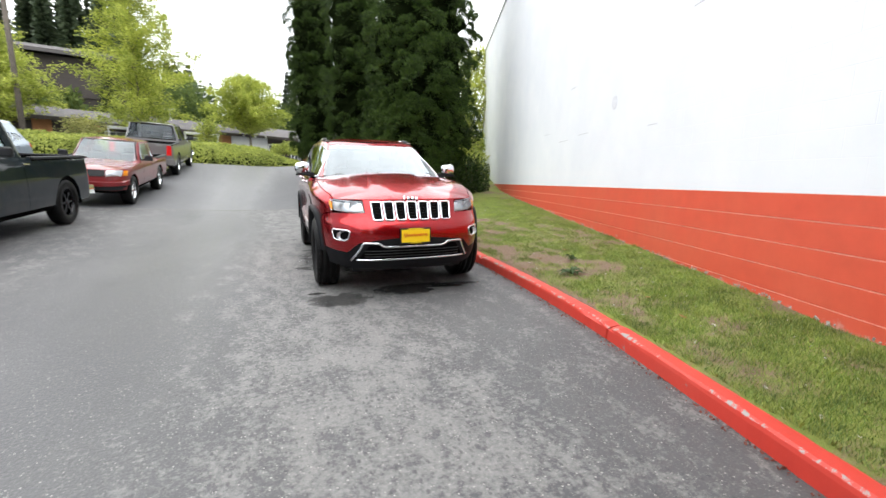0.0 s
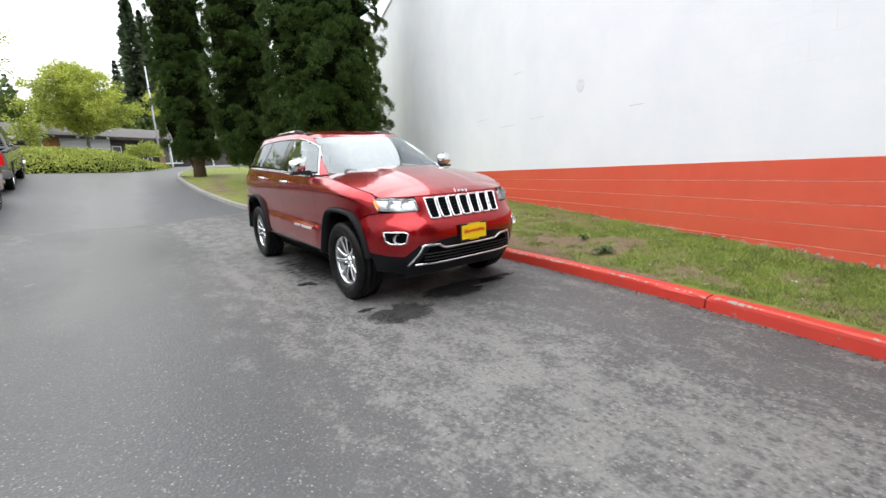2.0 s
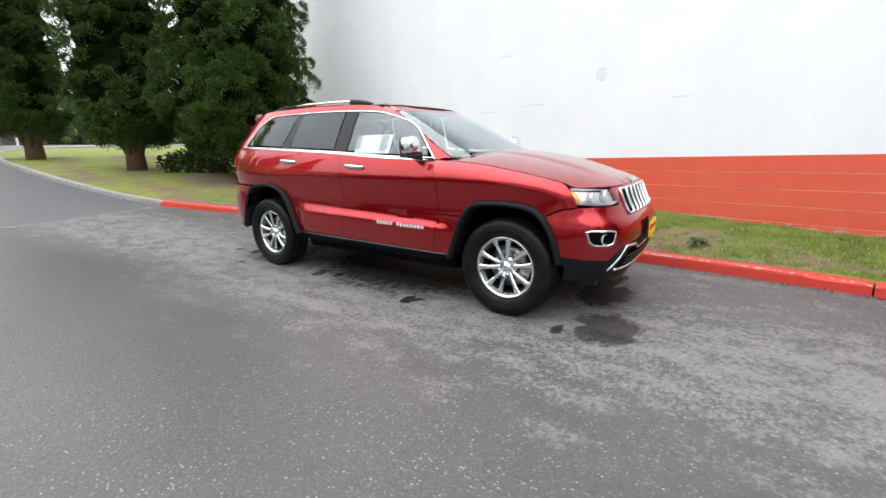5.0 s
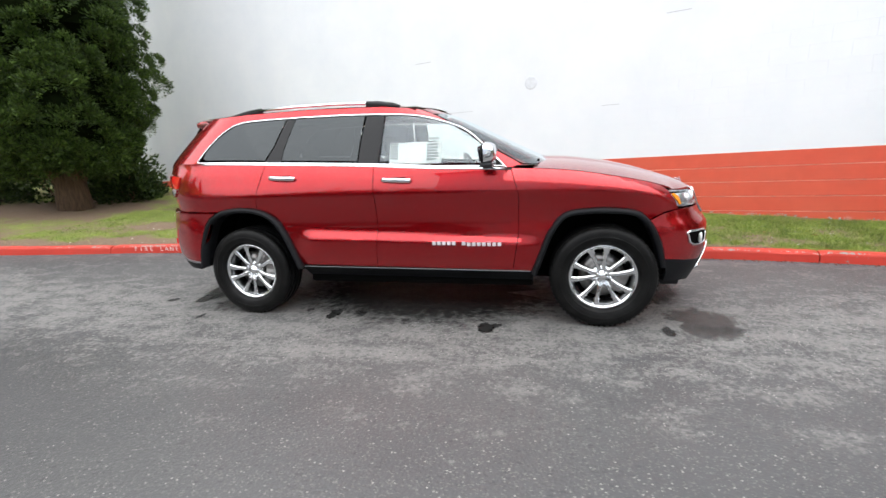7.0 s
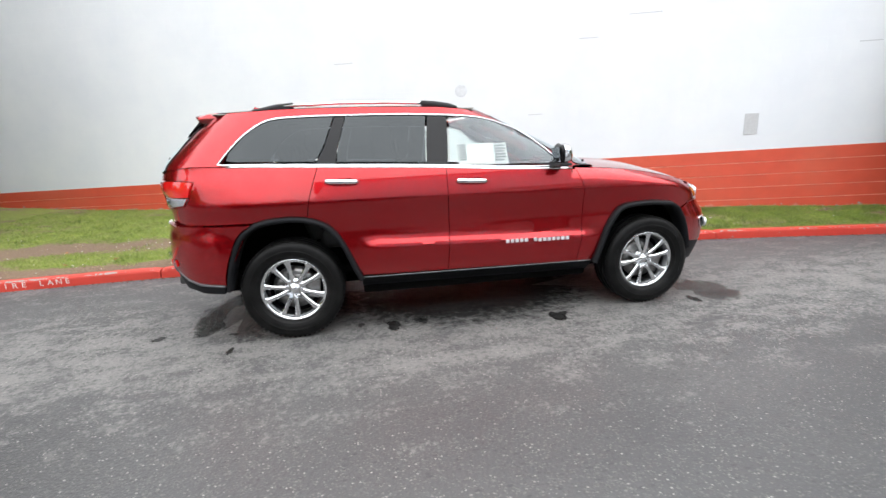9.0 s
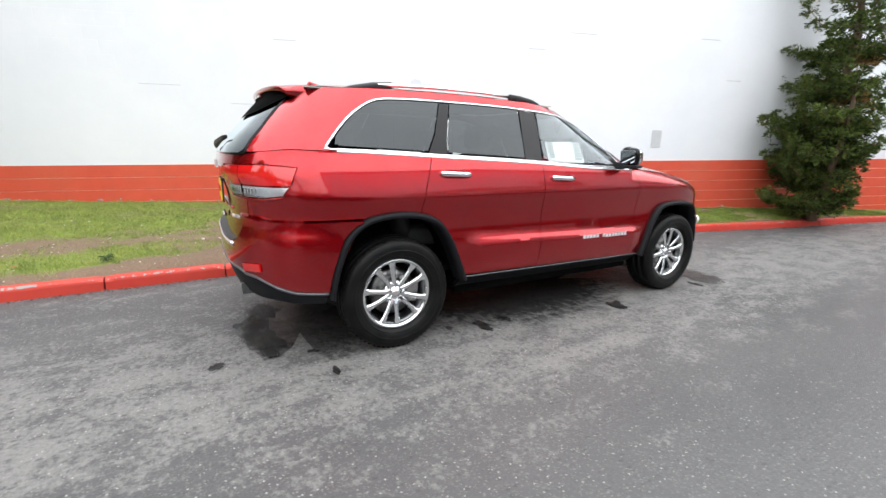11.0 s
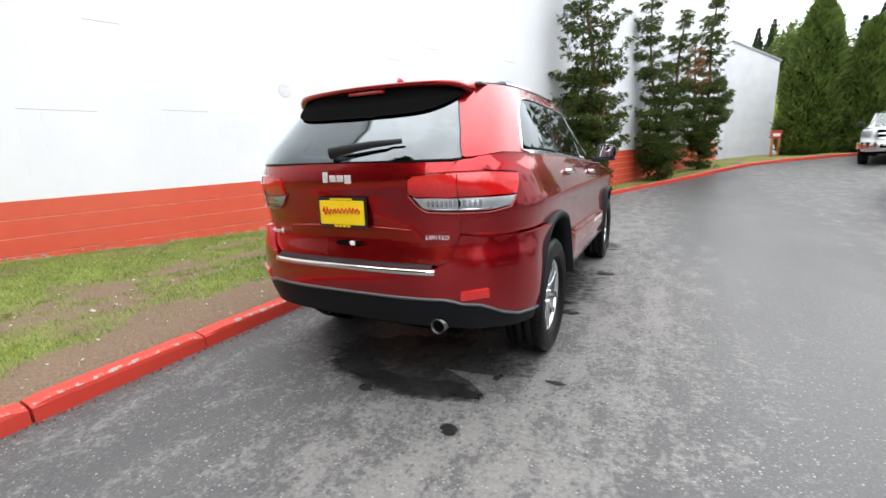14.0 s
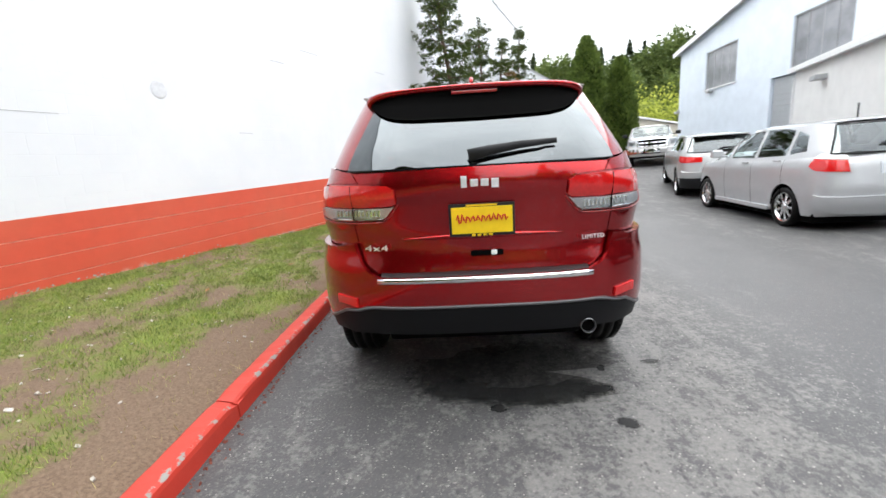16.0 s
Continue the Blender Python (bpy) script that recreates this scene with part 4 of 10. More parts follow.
    outline_ += [(x, 0.50 - 0.09 * (1 - (x / 0.84) ** 2)) for x in np.linspace(0.80, -0.80, 34)]
    reach = sorted([(y, -x) for x, y in right])
    rys, rxs = [r[0] for r in reach], [r[1] for r in reach]

    def hood_z(x, y):
        crest = curve_table(y, (-0.70, -0.66, -0.60, -0.5, -0.25, 0, 0.3, 0.5), (1.000, 1.020, 1.040, 1.072, 1.142, 1.198, 1.238, 1.245))
        low = lerp_table(y, (-0.72, -0.44), (0.992, 0.994)) if y < -0.44 else suv_shoulder(y) - 0.002
        w = max(0.05, lerp_table(y, rys, rxs))
        k = min(1.0, abs(x) / w)
        z = crest - (crest - low) * k ** 2.6
        bulge = curve_table(abs(x), (0, 0.27, 0.37, 0.45), (0.012, 0.012, 0.0, 0.0)) * lerp_table(y, (-0.62, -0.3), (0, 1))
        return z + bulge

    bm = sheet(outline_, lambda u, v, d: Vector((u, v, hood_z(u, v) + d)), 0.045, 0.012)
    face_out(bm, (0, 0, 0))
    part("hood", bm, RED_PAINT, car, "", True)
    # cowl and wipers at the screen's foot
    bm = bmesh.new()
    rows = [[bm.verts.new((x, 0.37 + dy + 0.10 * (x / 0.84) ** 2, z)) for x in np.linspace(-0.80, 0.80, 24)] for dy, z in ((0.0, 1.19), (0.03, 1.205), (0.16, 1.205), (0.2, 1.19))]
    for r0, r1 in zip(rows, rows[1:]):
        for k in range(23):
            bm.faces.new((r0[k], r0[k + 1], r1[k + 1], r1[k]))
    part("cowl", bm, BLACK_PLASTIC, car)
    for x0, x1 in ((-0.62, -0.05), (0.02, 0.60)):
        bm = bmesh.new()
        pts = [(x0 + (x1 - x0) * t, 0.41 + 0.10 * ((x0 + (x1 - x0) * t) / 0.84) ** 2 + 0.03 * t, 1.232 + 0.02 * t) for t in np.linspace(0, 1, 6)]
        add_tube(bm, pts, 0.011, 6, 0.006)
        part("windscreen_wiper", bm, GLOSS_BLACK, car)
    # windscreen
    ws = [(UP.front_x(x, z), z) for x, z in smooth_line([(-0.745, 1.212), (-0.705, 1.34), (-0.635, 1.51), (-0.592, 1.612)], 0.04)]
    ws += [(UP.front_x(x, 1.622), 1.622) for x in np.linspace(-0.54, 0.54, 20)]
    ws += [(UP.front_x(x, z), z) for x, z in smooth_line([(0.592, 1.612), (0.635, 1.51), (0.705, 1.34), (0.745, 1.212)], 0.04)]
    ws += [(UP.front_x(x, 1.205), 1.205) for x in np.linspace(0.7, -0.7, 26)]
    glass = panel("windscreen", UP, ws, CLEAR_GLASS, car, proud=0.004, rim=0, gap=0, grid=0.07, label="clear curved windscreen")
    glass.visible_shadow = False
    chart_strip("windscreen_seal", UP, ws, 0.014, GLOSS_BLACK, car, -0.002, 0.006, True)
    head = [(UP.front_x(x, 1.624), 1.624) for x in np.linspace(-0.60, 0.60, 24)] + [(UP.front_x(x, 1.668), 1.668) for x in np.linspace(0.575, -0.575, 24)]
    panel("roof_header", UP, head, RED_PAINT, car, proud=0.003, gap=0, grid=0.05)
    # roof
    ys = np.linspace(3.42, 1.42, 30)
    right = [(UP.at(UP.by_y(float(y), 1.69), 1.69).x + 0.01, float(y)) for y in ys]
    front = [(x, 1.300 + 0.11 * (abs(x) / 0.6) ** 3) for x in np.linspace(-0.56, 0.56, 16)]
    back = [(x, 3.44 - 0.03 * (abs(x) / 0.6) ** 3) for x in np.linspace(0.5, -0.5, 16)]
    roof_line = right + front + [(-x, y) for x, y in right[::-1]] + back

    def roof_z(x, y):
        crest = curve_table(y, (1.25, 1.4, 1.65, 2.1, 2.6, 3.1, 3.45), (1.672, 1.705, 1.738, 1.758, 1.762, 1.750, 1.722))
        low = curve_table(y, (1.3, 1.45, 1.7, 2.3, 2.9, 3.3, 3.45), (1.655, 1.682, 1.702, 1.716, 1.710, 1.694, 1.684))
        return crest - (crest - low) * min(1, abs(x) / 0.64) ** 3

    bm = sheet(roof_line, lambda u, v, d: Vector((u, v, roof_z(u, v) + d)), 0.07, 0.0)
    face_out(bm, (0, 2.4, 0))
    part("roof", bm, RED_PAINT, car, "", True)
    bm = bmesh.new()
    add_box(bm, (-0.42, 1.85, 1.742), (0.42, 2.75, 1.7635), None, 0.004)
    # sunroof glass follows the crest closely
    for v in bm.verts:
        v.co.z = roof_z(v.co.x, v.co.y) + (0.003 if v.co.z > 1.755 else -0.01)
    part("roof_glass", bm, GLOSS_BLACK, car, "black glass roof panel")
    bm = bmesh.new()
    add_tube(bm, [(0, 3.10, 1.742), (0, 3.17, 1.765), (0, 3.23, 1.785), (0, 3.25, 1.752)], 0.018, 8, 0.012)
    part("roof_antenna", bm, RED_PAINT, car, "small red fin", True)
    # spoiler over the rear glass
    bm = bmesh.new()
    rows = []
    for x in np.linspace(-0.585, 0.585, 40):
        k = abs(x) / 0.585
        back_y = 3.605 - 0.055 * k ** 2 - 0.050 * k ** 9
        zt = 1.706 - 0.012 * k ** 2 - 0.026 * k ** 14
        root = roof_z(x, 3.36) + 0.001
        lip = 0.018 + 0.006 * k ** 2
        rows.append([bm.verts.new(c) for c in ((x, 3.36, root), (x, 3.44, root * 0.55 + zt * 0.45 + 0.002), (x, back_y - 0.025, zt - 0.001), (x, back_y - 0.004, zt - 0.006), (x, back_y, zt - 0.012), (x, back_y - 0.008, zt - 0.012 - lip),
                                                (x, back_y - 0.08, zt - 0.045), (x, 3.42, zt - 0.06))])
    for r0, r1 in zip(rows, rows[1:]):
        for k in range(7):
            bm.faces.new((r0[k], r0[k + 1], r1[k + 1], r1[k]))
    bm.faces.new(rows[0])
    bm.faces.new(rows[-1][::-1])
    bmesh.ops.recalc_face_normals(bm, faces=bm.faces)
    spoiler = part("spoiler", bm, RED_PAINT, car, "red roof spoiler with a sharp trailing edge", True)
    # sheet close over the glass, near-black to paint the shade under the spoiler
    bm = bmesh.new()
    rows = []
    for x in np.linspace(-0.565, 0.565, 36):
        k = abs(x) / 0.565
        y1 = 3.592 - 0.055 * k ** 2 - 0.050 * k ** 9
        z1 = 1.674 - 0.016 * k ** 2 - 0.026 * k ** 14
        zb = 1.508 + 0.008 * k + 0.095 * k ** 7
        ring = [Vector((x, y1, z1))]
        for f in (0.12, 0.45, 0.75, 1.0):
            zz = 1.640 + (zb - 1.640) * f
            q = UP.at(UP.rear_x(x, zz), zz, 0.034 - 0.014 * f)
            ring.append(Vector((x, q.y, q.z)))
        rows.append([bm.verts.new(q) for q in ring])
    for r0, r1 in zip(rows, rows[1:]):
        for k in range(4):
            bm.faces.new((r0[k], r0[k + 1], r1[k + 1], r1[k]))
    part("spoiler_underside", bm, VOID_BLACK, spoiler, "black underside", True)
    bm = bmesh.new()
    add_box(bm, (-0.12, -0.010, -0.008), (0.12, 0.010, 0.008), Matrix.Translation((0, 3.586, 1.662)), 0.005)
    part("brake_light", bm, TAIL_RED_DARK, spoiler, "red high brake light")
    # rear glass
    rg = [(UP.rear_x(x, z), z) for x, z in smooth_line([(-0.655, 1.292), (-0.61, 1.42), (-0.535, 1.60), (-0.515, 1.652)], 0.04)]
    rg += [(UP.rear_x(x, 1.655), 1.655) for x in np.linspace(-0.48, 0.48, 16)]
    rg += [(UP.rear_x(x, z), z) for x, z in smooth_line([(0.515, 1.652), (0.535, 1.60), (0.61, 1.42), (0.655, 1.292)], 0.04)]
    rg += [(UP.rear_x(x, 1.288), 1.288) for x in np.linspace(0.62, -0.62, 22)]
    gate = empty("tailgate")
    gate.parent = car
    glass = panel("rear_window", UP, rg, REAR_GLASS, gate, proud=0.008, rim=0, gap=0, grid=0.07, label="dark privacy rear window")
    glass.visible_shadow = False
    chart_strip("rear_window_seal", UP, rg, 0.022, GLOSS_BLACK, gate, 0.0, 0.006, True)
    # tailgate skin
    half = [(-0.53, 0.764), (-0.606, 0.813), (-0.637, 0.924), (-0.653, 1.024), (-0.489, 1.031), (-0.446, 1.060), (-0.408, 1.126), (-0.416, 1.204), (-0.450, 1.219), (-0.603, 1.2265), (-0.643, 1.285)]
    tg = tailed(LOW, half) + tailed(LOW, [(x, 1.284) for x in np.linspace(-0.6, 0.6, 20)]) + tailed(LOW, [(-x, z) for x, z in half[::-1]]) + tailed(LOW, [(x, 0.768) for x in np.linspace(0.5, -0.5, 18)])
    panel("tailgate_skin", LOW, tg, RED_PAINT, gate, grid=0.022)
    # body-coloured metal behind the shut lines of the tail
    back = [(LOW.by_y(3.50, z), z) for z in np.linspace(0.76, 1.27, 8)] + [(u, 1.27) for u in np.linspace(LOW.by_y(3.50, 1.27) + 0.05, 2 * LOW.end - LOW.by_y(3.50, 1.27) - 0.05, 30)]
    back += [(2 * LOW.end - LOW.by_y(3.50, z), z) for z in np.linspace(1.27, 0.76, 8)] + [(u, 0.76) for u in np.linspace(2 * LOW.end - LOW.by_y(3.50, 0.76) - 0.05, LOW.by_y(3.50, 0.76) + 0.05, 30)]
    panel("tail_frame", LOW, back, RED_PAINT, gate, proud=-0.011, rim=0.0, gap=0, grid=0.05)
    # pressed fold under the plate
    fold = [(LOW.rear_x(x, 0.945), 0.945 - 0.004 * (x / 0.4) ** 2) for x in np.linspace(-0.40, 0.40, 20)]
    chart_strip("tailgate_fold", LOW, fold, 0.03, RED_PAINT, gate, 0.0, 0.014, taper=lambda t: 0.2 + 0.8 * math.sin(math.pi * t))
    # wiper
    bm = bmesh.new()
    pts = [UP.at(UP.rear_x(x, z), z, 0.03) for x, z in ((0.05, 1.318), (-0.05, 1.335), (-0.2, 1.352), (-0.37, 1.362))]
    for ringv in add_tube(bm, pts, 0.030, 10, 0.012):
        c = sum((v.co for v in ringv), Vector()) / len(ringv)
        for v in ringv:
            v.co.y = c.y + (v.co.y - c.y) * 0.5
    part("rear_wiper", bm, BLACK_PLASTIC, gate, "black rear wiper arm", True)
    # step pad, bumper and lower valance
    half_top = [(-0.735, 0.905), (-0.69, 0.915), (-0.642, 0.920), (-0.612, 0.815), (-0.575, 0.775), (-0.53, 0.756)]
    arch = [p for p in rear_arch if p[0] > 3.1 and 0.47 < p[1] < 0.90]
    bump_r = side(LOW, [(3.15, 0.900), (3.45, 0.900), (3.68, 0.903)]) + tailed(LOW, half_top)
    low_line = [(-0.60, 0.602), (-0.645, 0.585), (-0.72, 0.575)]
    down_r = side(LOW, arch[::1][-1:] + [(3.372, 0.475), (3.55, 0.49), (3.66, 0.53)]) + tailed(LOW, low_line[::-1])
    mirror_u = lambda pts: [(2 * LOW.end - u, z) for u, z in pts]
    arch_u = side(LOW, sorted(arch, key=lambda p: -p[1]))
    poly = bump_r + tailed(LOW, [(x, 0.756) for x in np.linspace(-0.5, 0.5, 16)]) + mirror_u(bump_r[::-1]) + mirror_u(arch_u) + mirror_u(down_r) + tailed(LOW, [(x, 0.606) for x in np.linspace(0.56, -0.56, 18)]) + down_r[::-1] + arch_u[::-1]
    panel("rear_bumper", LOW, poly, RED_PAINT, car, proud=0.034, rim=0.034, gap=0.002, grid=0.04)
    bm = bmesh.new()
    rows = []
    for x in np.linspace(-0.52, 0.52, 20):
        y = LOW.at(LOW.rear_x(x, 0.756), 0.756).y
        rows.append([bm.verts.new(c) for c in ((x, y - 0.03, 0.775), (x, y + 0.006, 0.768), (x, y + 0.030, 0.760), (x, y + 0.036, 0.752))])
    for r0, r1 in zip(rows, rows[1:]):
        for k in range(3):
            bm.faces.new((r0[k], r0[k + 1], r1[k + 1], r1[k]))
    part("step_pad", bm, BLACK_PLASTIC, car, "black ribbed step pad")
    strip = [(LOW.rear_x(x, 0.733), 0.733) for x in np.linspace(-0.53, 0.53, 28)]
    chart_strip("bumper_strip", LOW, strip, 0.030, CHROME, car, 0.034, 0.010, label="bright bumper strip")
    valance_top = tailed(LOW, [(x, 0.600) for x in np.linspace(-0.56, 0.56, 18)])
    side_r = side(LOW, [(3.375, 0.465), (3.55, 0.48), (3.66, 0.52)]) + tailed(LOW, [(-0.72, 0.567), (-0.645, 0.577), (-0.60, 0.595)])
    bottom_r = side(LOW, [(3.39, 0.40), (3.55, 0.405)]) + tailed(LOW, [(-0.70, 0.42), (-0.62, 0.43)])
    poly = side_r + valance_top + mirror_u(side_r[::-1]) + mirror_u(bottom_r) + tailed(LOW, [(x, 0.435) for x in np.linspace(0.55, -0.55, 16)]) + bottom_r[::-1]
    panel("rear_valance", LOW, poly, GREY_PLASTIC, car, proud=0.030, rim=0.03, gap=0.002, grid=0.05, label="charcoal lower valance")
    # lip of the valance, its highlight painted as a lighter grey strip
    line = side_r + valance_top + mirror_u(side_r[::-1])
    chart_strip("valance_edge", LOW, line[::2], 0.016, LIP_HIGHLIGHT, car, 0.030, 0.012)
    bm = bmesh.new()
    mt = Matrix.Translation((-0.53, 3.815, 0.437)) @ Matrix.Rotation(radians(-90), 4, "X")
    add_lathe(bm, [(0.031, -0.10), (0.033, 0.0), (0.036, 0.016), (0.039, 0.018), (0.039, -0.10)], mt, 28)
    bmesh.ops.recalc_face_normals(bm, faces=bm.faces)
    tip = part("exhaust_tip", bm, ALLOY_DARK, car, "dull steel exhaust tip", True)
    bm = bmesh.new()
    add_lathe(bm, [(0, 0.0), (0.037, 0.0)], mt, 28)
    part("exhaust_bore", bm, VOID_BLACK, tip)
    # front bumper, red upper part
    half = [(-0.30, 0.80)]
    black_line = [(-0.70, 0.475), (-0.66, 0.470), (-0.60, 0.53), (-0.555, 0.568), (-0.36, 0.598), (-0.16, 0.612)]
    arch = [p for p in front_arch if p[0] < -0.30 and p[1] > 0.50]
    fr = side(LOW, [(-0.305, 0.795), (-0.40, 0.840), (-0.505, 0.858)]) + nosed(LOW, [(-0.66, 0.860), (-0.56, 0.858), (-0.480, 0.862), (-0.490, 0.93), (-0.50, 0.985)])
    lower_r = side(LOW, [(-0.415, 0.51), (-0.50, 0.50)]) + nosed(LOW, [(-0.78, 0.487)] + black_line)
    mir = lambda pts: [(-u, z) for u, z in pts]
    arch_u = side(LOW, arch)
    poly = fr + nosed(LOW, [(x, 0.986) for x in np.linspace(-0.48, 0.48, 20)]) + mir(fr[::-1]) + mir(arch_u) + mir(lower_r) + nosed(LOW, [(x, 0.616) for x in np.linspace(0.14, -0.14, 8)]) + lower_r[::-1] + arch_u[::-1]
    bumper = panel("front_bumper", LOW, poly, RED_PAINT, car, proud=0.0, rim=0.02, gap=0.002, grid=0.035)
    # dark lower part of the nose
    low_r = side(LOW, [(-0.43, 0.47), (-0.44, 0.40), (-0.42, 0.33)])
    edge_u = lower_r
    poly = lower_r + nosed(LOW, [(x, 0.612) for x in np.linspace(-0.14, 0.14, 8)]) + mir(lower_r[::-1]) + mir(side(LOW, [(-0.425, 0.47), (-0.44, 0.40), (-0.43, 0.33)])) + \
        nosed(LOW, [(x, 0.295) for x in np.linspace(0.62, -0.62, 22)]) + side(LOW, [(-0.43, 0.33), (-0.44, 0.40), (-0.425, 0.47)])
    panel("front_valance", LOW, poly, GREY_PLASTIC, car, proud=-0.002, rim=0.03, gap=0.001, grid=0.04, label="charcoal lower nose")
    bm = bmesh.new()
    add_box(bm, (-0.60, -0.60, 0.24), (0.60, -0.46, 0.31), None, 0.02)
    part("air_dam", bm, BLACK_PLASTIC, car)
    open_r = [(-0.555, 0.405), (-0.50, 0.49), (-0.455, 0.545), (-0.36, 0.542), (-0.31, 0.512)]
    poly = nosed(LOW, open_r) + nosed(LOW, [(x, 0.505) for x in np.linspace(-0.28, 0.28, 14)]) + nosed(LOW, [(-x, z) for x, z in open_r[::-1]]) + nosed(LOW, [(x, 0.405) for x in np.linspace(0.52, -0.52, 20)])
    intake = panel("lower_intake", LOW, poly, VOID_BLACK, car, proud=0.002, rim=0.0, gap=0, grid=0.05, label="black mesh lower intake")
    trim_r = [(-0.625, 0.385), (-0.555, 0.49), (-0.52, 0.558), (-0.50, 0.566), (-0.37, 0.562), (-0.32, 0.530)]
    top_line = nosed(LOW, trim_r) + nosed(LOW, [(x, 0.524) for x in np.linspace(-0.29, 0.29, 14)]) + nosed(LOW, [(-x, z) for x, z in trim_r[::-1]])
    chart_strip("intake_trim", LOW, top_line, 0.022, CHROME, car, 0.001, 0.008, label="bright trim round the intake")
    chart_strip("intake_lower_trim", LOW, nosed(LOW, [(x, 0.392) for x in np.linspace(-0.575, 0.575, 30)]), 0.022, CHROME, car, 0.002, 0.014)
    for k in range(3):
        z = 0.425 + 0.03 * k
        chart_strip("intake_bar", LOW, nosed(LOW, [(x, z) for x in np.linspace(-0.50, 0.50, 22)]), 0.010, BLACK_PLASTIC, intake, 0.003, 0.008)
    # grille of seven slots
    grille = empty("grille")
    grille.parent = car
    for k in range(7):
        xm = (k - 3) * 0.1235
        wt, wb = 0.050, 0.045
        lean = 0.965
        shape = [(xm - wt, 0.962), (xm + wt, 0.962), (xm * lean + wb, 0.792), (xm * lean + wb * 0.8, 0.785), (xm * lean - wb * 0.8, 0.785), (xm * lean - wb, 0.792)]
        pl = [(LOW.front_x(x, z), z) for x, z in smooth_line(shape, 0.02, True)]
        panel("slot", LOW, pl, VOID_BLACK, grille, proud=0.004, rim=0.0, gap=0.004, grid=0.03)
        chart_strip("slot_frame", LOW, pl, 0.019, CHROME, grille, 0.004, 0.016, True, label="chrome slot frame")
        bm = bmesh.new()
        for j in range(6):
            z = 0.80 + j * 0.028
            p = LOW.at(LOW.front_x(xm, z), z, 0.006)
            add_box(bm, (xm - 0.043, p.y - 0.002, z - 0.002), (xm + 0.043, p.y + 0.003, z + 0.002))
        part("slot_mesh", bm, BLACK_PLASTIC, grille)
    # maker's marks: plain shapes
    def script(name, m, wide, high, mat_, parent):
        bm = bmesh.new()
        for k, (x, w, z0, z1) in enumerate(((-0.42, 0.11, -0.5, 0.5), (-0.16, 0.16, -0.42, 0.16), (0.10, 0.16, -0.42, 0.16), (0.36, 0.15, -0.62, 0.16))):
            add_box(bm, ((x - w / 2) * wide, 0, z0 * high), ((x + w / 2) * wide, 0.008, z1 * high), m, 0.003)
        return part(name, bm, mat_, parent, "small chrome marque shapes")
    script("hood_badge", Matrix.Translation((0, -0.703, 1.012)) @ Matrix.Rotation(radians(-25), 4, "X"), 0.17, 0.04, CHROME, car)
    script("tailgate_badge", Matrix.Translation((0, 3.893, 1.212)) , -0.19, 0.048, LAMP_SILVER, gate)
    to_back = Matrix(((-1, 0, 0, 0), (0, 0, 1, 0), (0, 1, 0, 0), (0, 0, 0, 1)))
    text_part("drive_letters", "4x4", 0.042, Matrix.Translation((0.535, 3.836, 0.900)) @ Matrix.Rotation(radians(-14), 4, "Z") @ to_back @ Matrix.Diagonal((1.9, 1, 1, 1)), LAMP_SILVER, gate, 0.004, "chrome letters 4x4", 1.1)
    text_part("trim_letters", "LIMITED", 0.030, Matrix.Translation((-0.548, 3.832, 0.908)) @ Matrix.Rotation(radians(14), 4, "Z") @ to_back, LAMP_SILVER, gate, 0.003, "chrome letters LIMITED", 1.15)
    bm = bmesh.new()
    add_box(bm, (-0.10, 3.862, 0.845), (0.06, 3.872, 0.872), None, 0.006)
    part("gate_handle", bm, VOID_BLACK, gate)
    bm = bmesh.new()
    add_box(bm, (-0.068, 3.872, 0.850), (-0.040, 3.884, 0.874), None, 0.004)
    part("camera_cover", bm, PAPER, gate, "small white plastic cover")
    # number plates, yellow with a red scrawl
    for name, m in (("front_plate", Matrix.Translation((0, -0.866, 0.636)) @ Matrix.Rotation(math.pi, 4, "Z")), ("rear_plate", Matrix.Translation((0, 3.874, 1.026)))):
        pl = empty(name)
        pl.parent = car
        bm = bmesh.new()
        add_box(bm, (-0.160, -0.006, -0.080), (0.160, 0.006, 0.080), m, 0.004)
        part("plate_holder", bm, BLACK_PLASTIC, pl, "black plate frame")
        bm = bmesh.new()
        add_box(bm, (-0.148, 0.0, -0.066), (0.148, 0.009, 0.064), m, 0.003)
        part("plate_card", bm, PLATE_YELLOW, pl, "yellow dealer card")
        bm = bmesh.new()
        rnd = random.Random(4)
        pts = []
        for k in range(34):
            t = k / 33
            amp = 0.036 if t < 0.14 else 0.020
            pts.append(m @ Vector((0.125 - 0.25 * t, 0.0105, 0.004 + amp * math.sin(k * 1.9) * (0.7 + 0.3 * rnd.random()) + 0.008 * t)))
        add_tube(bm, pts, 0.0042, 5)
        part("scrawl", bm, PLATE_RED, pl, "red scrawl")
        for k in range(4):
            bm = bmesh.new()
            add_box(bm, (-0.05 + k * 0.028, 0.006, -0.078), (-0.032 + k * 0.028, 0.0105, -0.068), m)
            part("plate_bar", bm, PLATE_YELLOW, pl)
        bm = bmesh.new()
        add_box(bm, (-0.075, 0.004, 0.066), (0.075, 0.0085, 0.076), m, 0.002)
        part("plate_bar", bm, PLATE_YELLOW, pl)
    # the cabin
    cabin = empty("cabin")
    cabin.parent = car
    bm = bmesh.new()
    add_box(bm, (-0.70, 0.62, 1.0), (0.70, 1.02, 1.18), None, 0.05)
    add_box(bm, (0.18, 0.72, 1.14), (0.58, 1.02, 1.235), None, 0.04)
    part("dashboard", bm, LEATHER, cabin, "dark dashboard")
    bm = bmesh.new()
